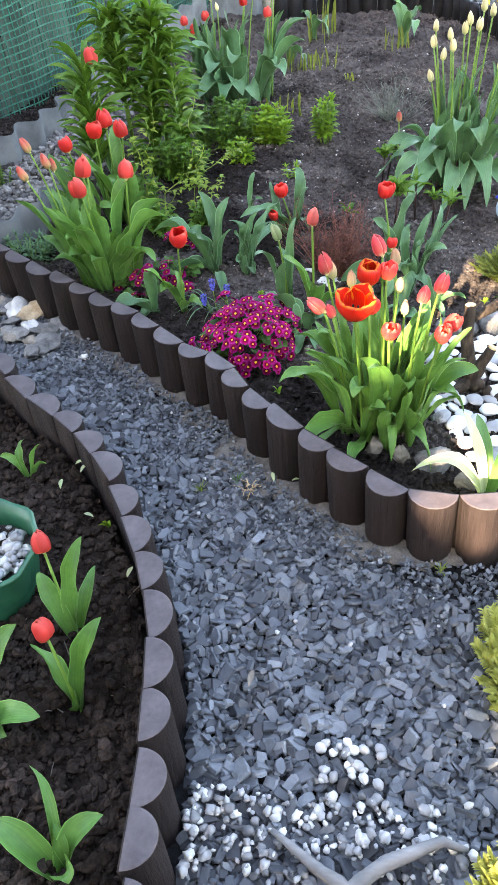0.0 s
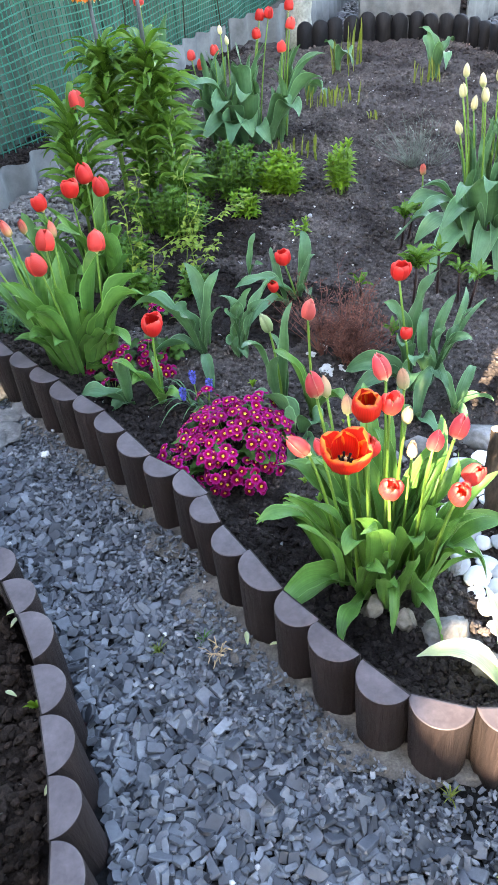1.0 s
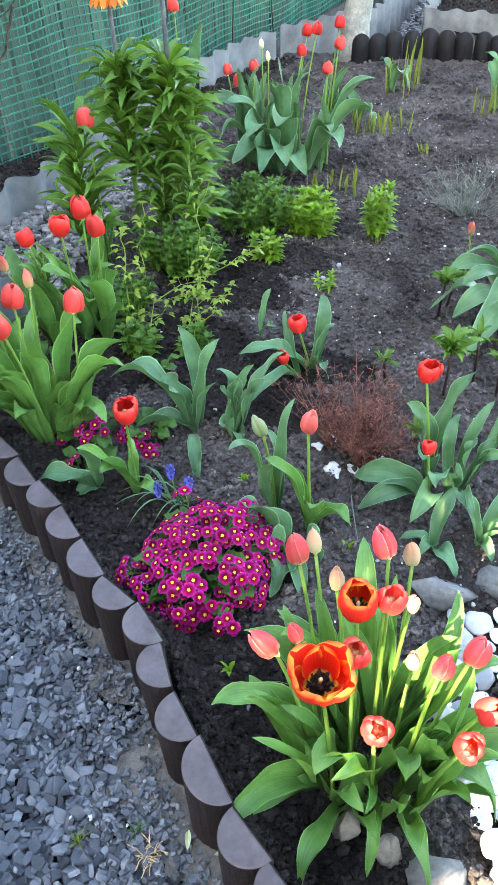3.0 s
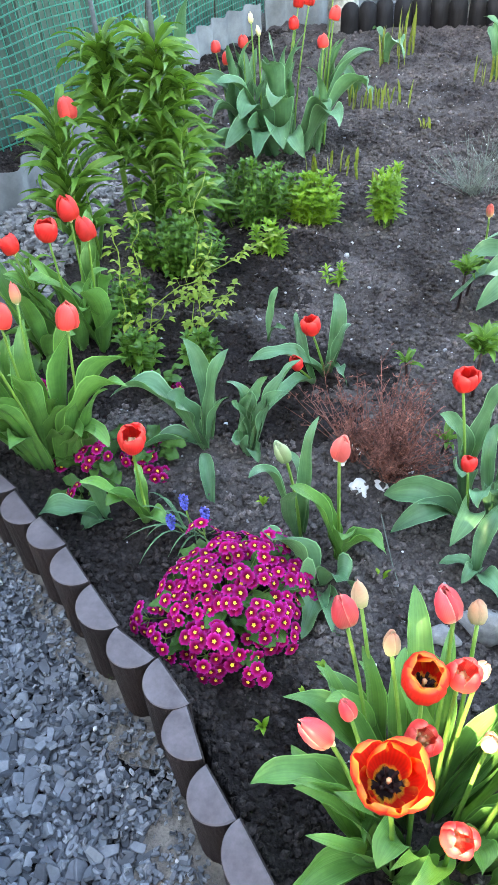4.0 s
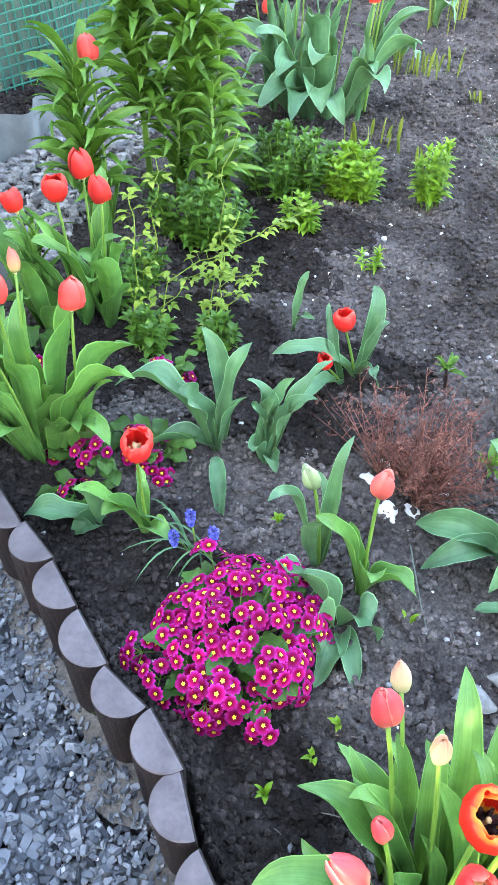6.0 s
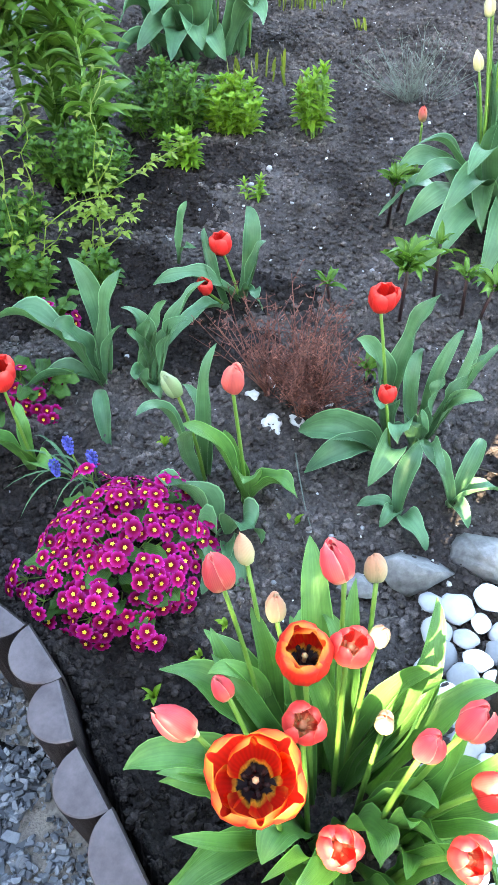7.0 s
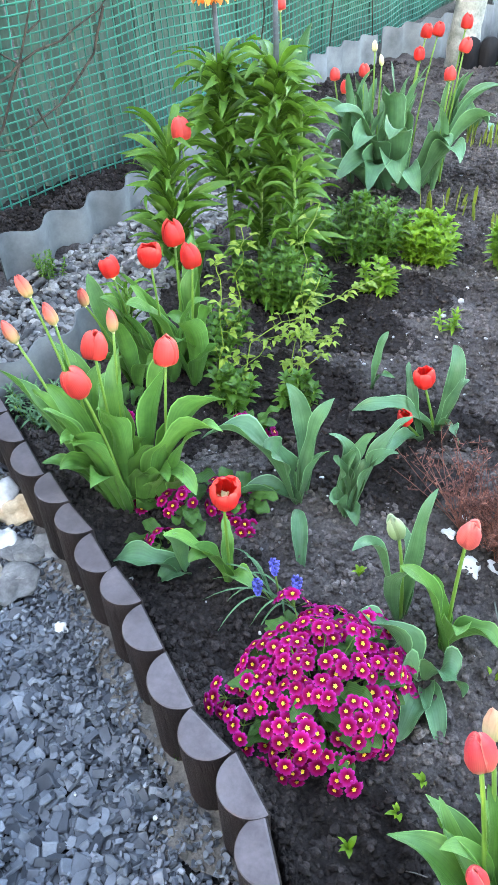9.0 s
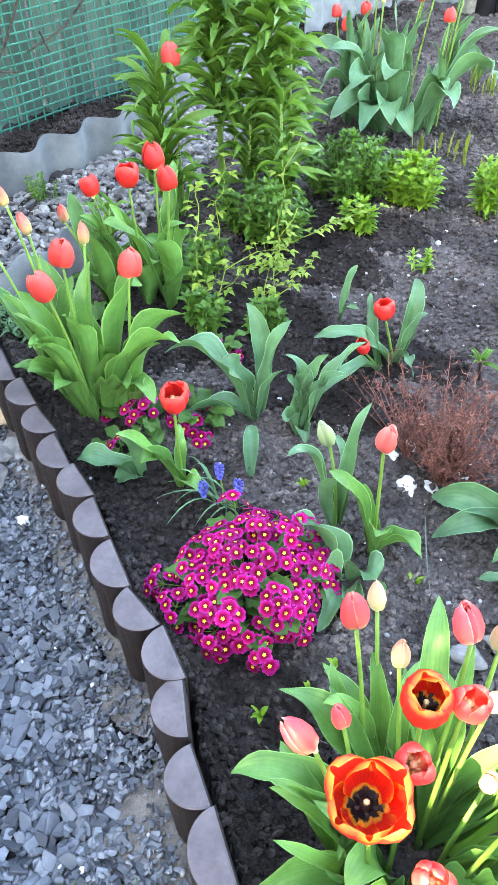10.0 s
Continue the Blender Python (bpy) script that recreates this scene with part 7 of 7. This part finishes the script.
strip([(0.20, 7.10), (0.55, 7.05), (0.93, 6.88)], 0.20, "grey corrugated fibre-cement strip of the far bed", 0.04)
strip([(0.97, 6.90), (1.16, 7.35), (1.55, 8.35), (1.8, 9.2)], 0.20, "grey corrugated fibre-cement strip of the far bed", 0.04)
strip([(0.20, 7.16), (0.24, 7.7), (0.30, 8.6), (0.36, 9.6)], 0.20, "grey corrugated fibre-cement strip of the far bed", 0.04)
strip([(-0.22, 6.80), (-0.06, 7.5), (0.06, 8.4), (0.10, 9.6)], 0.22, "grey corrugated fibre-cement strip along the far path", 0.03)
g = Geo()
g.sheet([[(0.24 + (0.7 + 0.08 * j) * i / 12, 7.08 - 0.18 * i / 12 + j * 0.28, 0.10 + relief(i * 0.2, j * 0.3)) for i in range(13)] for j in range(13)])
thing("far_bed_soil", "dark soil of the far vegetable bed", "soil", kind="structure", data=g.mesh("far_bed_soil", M_FARSOIL))
g = Geo()
for i in range(1800):
    y = rnd(7.1, 9.6)
    crumb(g, rnd(0.30, 0.95 + (y - 7.0) * 0.26), y, 0.108, 0.006 + 0.012 * rnd(0, 1) ** 2)
thing("far_bed_crumbs", "dark wet clods of the far vegetable bed", "soil", kind="stuff", data=g.mesh("far_bed_crumbs", M_CLOD_DAMP, False))
g = Geo()
for i in range(5200):
    x, y = rnd(1.0, 3.2), rnd(5.8, 9.5)
    if x < 0.98 + (y - 6.9) * 0.43 + 0.05 or y < 6.0 - (x - 1.1):
        continue
    chip(g, x, y, rnd(-0.012, 0.005), rnd(0.03, 0.06), 0.4, 0.008)
for i in range(700):
    y = rnd(6.6, 9.5)
    x = rnd(-0.05 + (y - 6.8) * 0.04, 0.18)
    chip(g, x, y, rnd(-0.012, 0.005), rnd(0.03, 0.05), 0.4, 0.008)
thing("far_slate_chippings", "grey slate chippings covering the far path", "slate gravel", kind="stuff", data=g.mesh("far_slate_chippings", M_SLATE, False))
g = Geo()
for i in range(6500):
    y = rnd(2.72, 4.9)
    lo = float(np.interp(y, [2.7, 3.25, 3.5, 4.05, 4.35, 4.9], [-1.36, -1.32, -1.24, -1.20, -1.13, -1.04])) + 0.03
    hi = float(np.interp(y, [2.7, 2.8, 3.0, 3.1, 3.6, 4.0, 4.9], [-0.93, -0.90, -0.86, -0.80, -0.78, -0.80, -0.80]))
    x = rnd(lo, hi)
    if rnd(0, 1) < 0.25:
        chip(g, x, y, bed_height(x, y) + rnd(0.0, 0.012), rnd(0.02, 0.05), 0.6, rnd(0.006, 0.012))
    else:
        crumb(g, x, y, bed_height(x, y) + rnd(0.0, 0.008), 0.004 + 0.016 * rnd(0, 1) ** 2.8)
thing("grey_stones", "loose grey and pale stones between the strips", "gravel", kind="stuff", data=g.mesh("grey_stones", M_STONES, False))

# ---- black palisade edging at the back of the bed ----


def palisade(h, w):
    g = Geo()
    k = 8
    front = [(-w / 2, -0.05), (w / 2, -0.05)] + [(w / 2 * math.cos(math.pi * i / k), h - w / 2 + w / 2 * math.sin(math.pi * i / k)) for i in range(k + 1)]
    n = len(front)
    v = [(x, -0.022 * math.sqrt(max(0, 1 - (2 * x / w) ** 2)) - 0.006, z) for x, z in front] + [(x, 0.006, z) for x, z in front]
    mid = len(v)
    v.append((0, -0.03, h * 0.55))
    v.append((0, -0.03, -0.05))
    f = [tuple(range(n, 2 * n))[::-1]]
    f += [(i, n + i, n + (i + 1) % n, (i + 1) % n) for i in range(n)]
    f += [(i, (i + 1) % n, mid) for i in range(1, n)] + [(0, mid + 1, mid), (mid + 1, 1, mid)]
    g.add(v, f)
    return g.mesh("palisade_post", M_DARKEDGE)


PAL = palisade(0.225, 0.108)
arc = [(-0.15, 6.20), (0.04, 6.28), (0.20, 6.33), (0.36, 6.34), (0.52, 6.30), (0.67, 6.24), (0.81, 6.14), (0.93, 6.02), (1.02, 5.86), (1.10, 5.66), (1.20, 5.42), (1.30, 5.15), (1.42, 4.8), (1.5, 4.4)]
first = None
seg = [Vector((*p, 0)) for p in arc]
dist, total = 0.0, sum((b - a).length for a, b in zip(seg, seg[1:]))
while dist < total:
    acc = 0.0
    for a, b in zip(seg, seg[1:]):
        L = (b - a).length
        if acc + L >= dist:
            p = a.lerp(b, (dist - acc) / L)
            ang = math.degrees(math.atan2((b - a).y, (b - a).x))
            break
        acc += L
    m = pose(p.x, p.y, 0.045 + rnd(-0.008, 0.008), rnd(-3, 3), rnd(-2, 2), ang)
    if first is None:
        first = thing("palisade_post", "round-topped black plastic palisade post edging the bed", "garden edging", "black palisade edging", m=m, data=PAL)
    else:
        copy_thing(first, m)
    dist += 0.110

# ---- limewashed tree ----
tree = thing("fruit_tree_trunk", "leaning fruit tree trunk with pale limewashed bark", "tree", m=Matrix.Translation((-0.19, 6.28, 0.05)))
g = Geo()
limb(g, None, [(-0.02, 0.0, -0.1), (0.0, 0.0, 0.25), (0.04, 0.02, 0.6), (0.09, 0.05, 1.1), (0.12, 0.1, 1.8)], [0.10, 0.085, 0.078, 0.072, 0.06], 14)
part("trunk", g, M_TRUNK, tree)
g = Geo()
limb(g, None, [(0.0, 0.0, 0.35), (-0.12, 0.02, 0.55), (-0.3, 0.05, 0.8), (-0.5, 0.1, 1.2)], [0.04, 0.036, 0.03, 0.02], 9)
part("limb", g, M_TRUNK, tree)

# ---- far right: yellow scroll fence, concrete block, bowl ----
scroll = thing("scroll_fence", "yellow enamelled metal edging with heart scrolls", "garden edging", m=pose(1.55, 5.75, 0.06, 0, 0, -38) @ Matrix.Scale(1.45, 4))


def curve_tube(g, f, n, r):
    g.tube([f(i / (n - 1)) for i in range(n)], r, 6)


for i in range(3):
    for sg in (-1, 1):
        g = Geo()
        cx = (i - 1) * 0.17

        def heart(s, cx=cx, sg=sg):
            a = -math.pi / 2 + s * (math.pi * 2.1)
            r = 0.052 * (1 - 0.72 * max(0, s - 0.45) / 0.55)
            if s < 0.25:
                return Vector((cx + sg * 0.075 * (s / 0.25) ** 0.8, 0, 0.05 + 0.11 * s / 0.25))
            q = (s - 0.25) / 0.75
            th = -0.2 + q * 5.6
            rr = 0.038 * (1 - 0.72 * q)
            return Vector((cx + sg * (0.038 + rr * math.cos(th)), 0, 0.175 + rr * math.sin(th)))

        curve_tube(g, heart, 26, 0.007)
        part("scroll", g, M_YELLOW, scroll)
g = Geo()
g.tube([(-0.26, 0, 0.045), (0.26, 0, 0.045)], 0.006, 6)
part("rail", g, M_YELLOW, scroll)
for x in (-0.255, -0.085, 0.085, 0.255):
    g = Geo()
    g.tube([(x, 0, -0.08), (x, 0, 0.20)], 0.006, 6)
    part("stake", g, M_YELLOW, scroll)
g = Geo()
box(g, -0.3, 0.0, -0.05, 0.3, 0.25, 0.24)
ob = thing("concrete_block", "worn grey concrete block beyond the yellow edging", "block", m=pose(1.80, 6.05, 0.05, 0, 0, -38), data=g.mesh("concrete_block", M_CONCRETE, False))
bv = ob.modifiers.new("bevel", "BEVEL")
bv.width, bv.segments = 0.015, 2
bowl = thing("ball_ornament", "pale blue glossy ball in a bright blue wire frame", "ornament", m=Matrix.Translation((0.895, 2.82, soil(0.9, 2.8))))
g = Geo()
rows = []
for i in range(13):
    el = -math.pi / 2 + math.pi * i / 12
    rows.append([(0.062 * math.cos(el) * math.cos(math.tau * j / 24), 0.062 * math.cos(el) * math.sin(math.tau * j / 24), 0.060 + 0.058 * math.sin(el)) for j in range(25)])
g.sheet(rows)
part("ball", g, M_BOWL, bowl)
for a in (0.4, 1.97):
    g = Geo()
    g.tube([(0.085 * math.cos(a) * math.cos(math.tau * j / 16 - 1.2), 0.085 * math.sin(a) * math.cos(math.tau * j / 16 - 1.2), 0.08 + 0.075 * math.sin(math.tau * j / 16 - 1.2)) for j in range(11)], 0.006, 6)
    part("frame_bar", g, M_BLUE, bowl)
tulip_leaves((1.04, 2.66), [(1.0, 2.6, 0.20, 0.04, 0.045), (1.08, 2.72, 0.22, 0.04, 0.045)], "tulip leaves beside the pale blue ball", "", M_TULEAF_B)

# a tall red tulip behind the crown imperials
tulip("coral", (-0.66, 4.18), (-0.675, 4.2, 0.765), [(-0.55, 4.15, 0.72, 0.05, 0.05), (-0.75, 4.2, 0.4, 0.05, 0.04)], "", 1.0, leafmat=M_TULEAF_B, note="tall, behind the crown imperials")
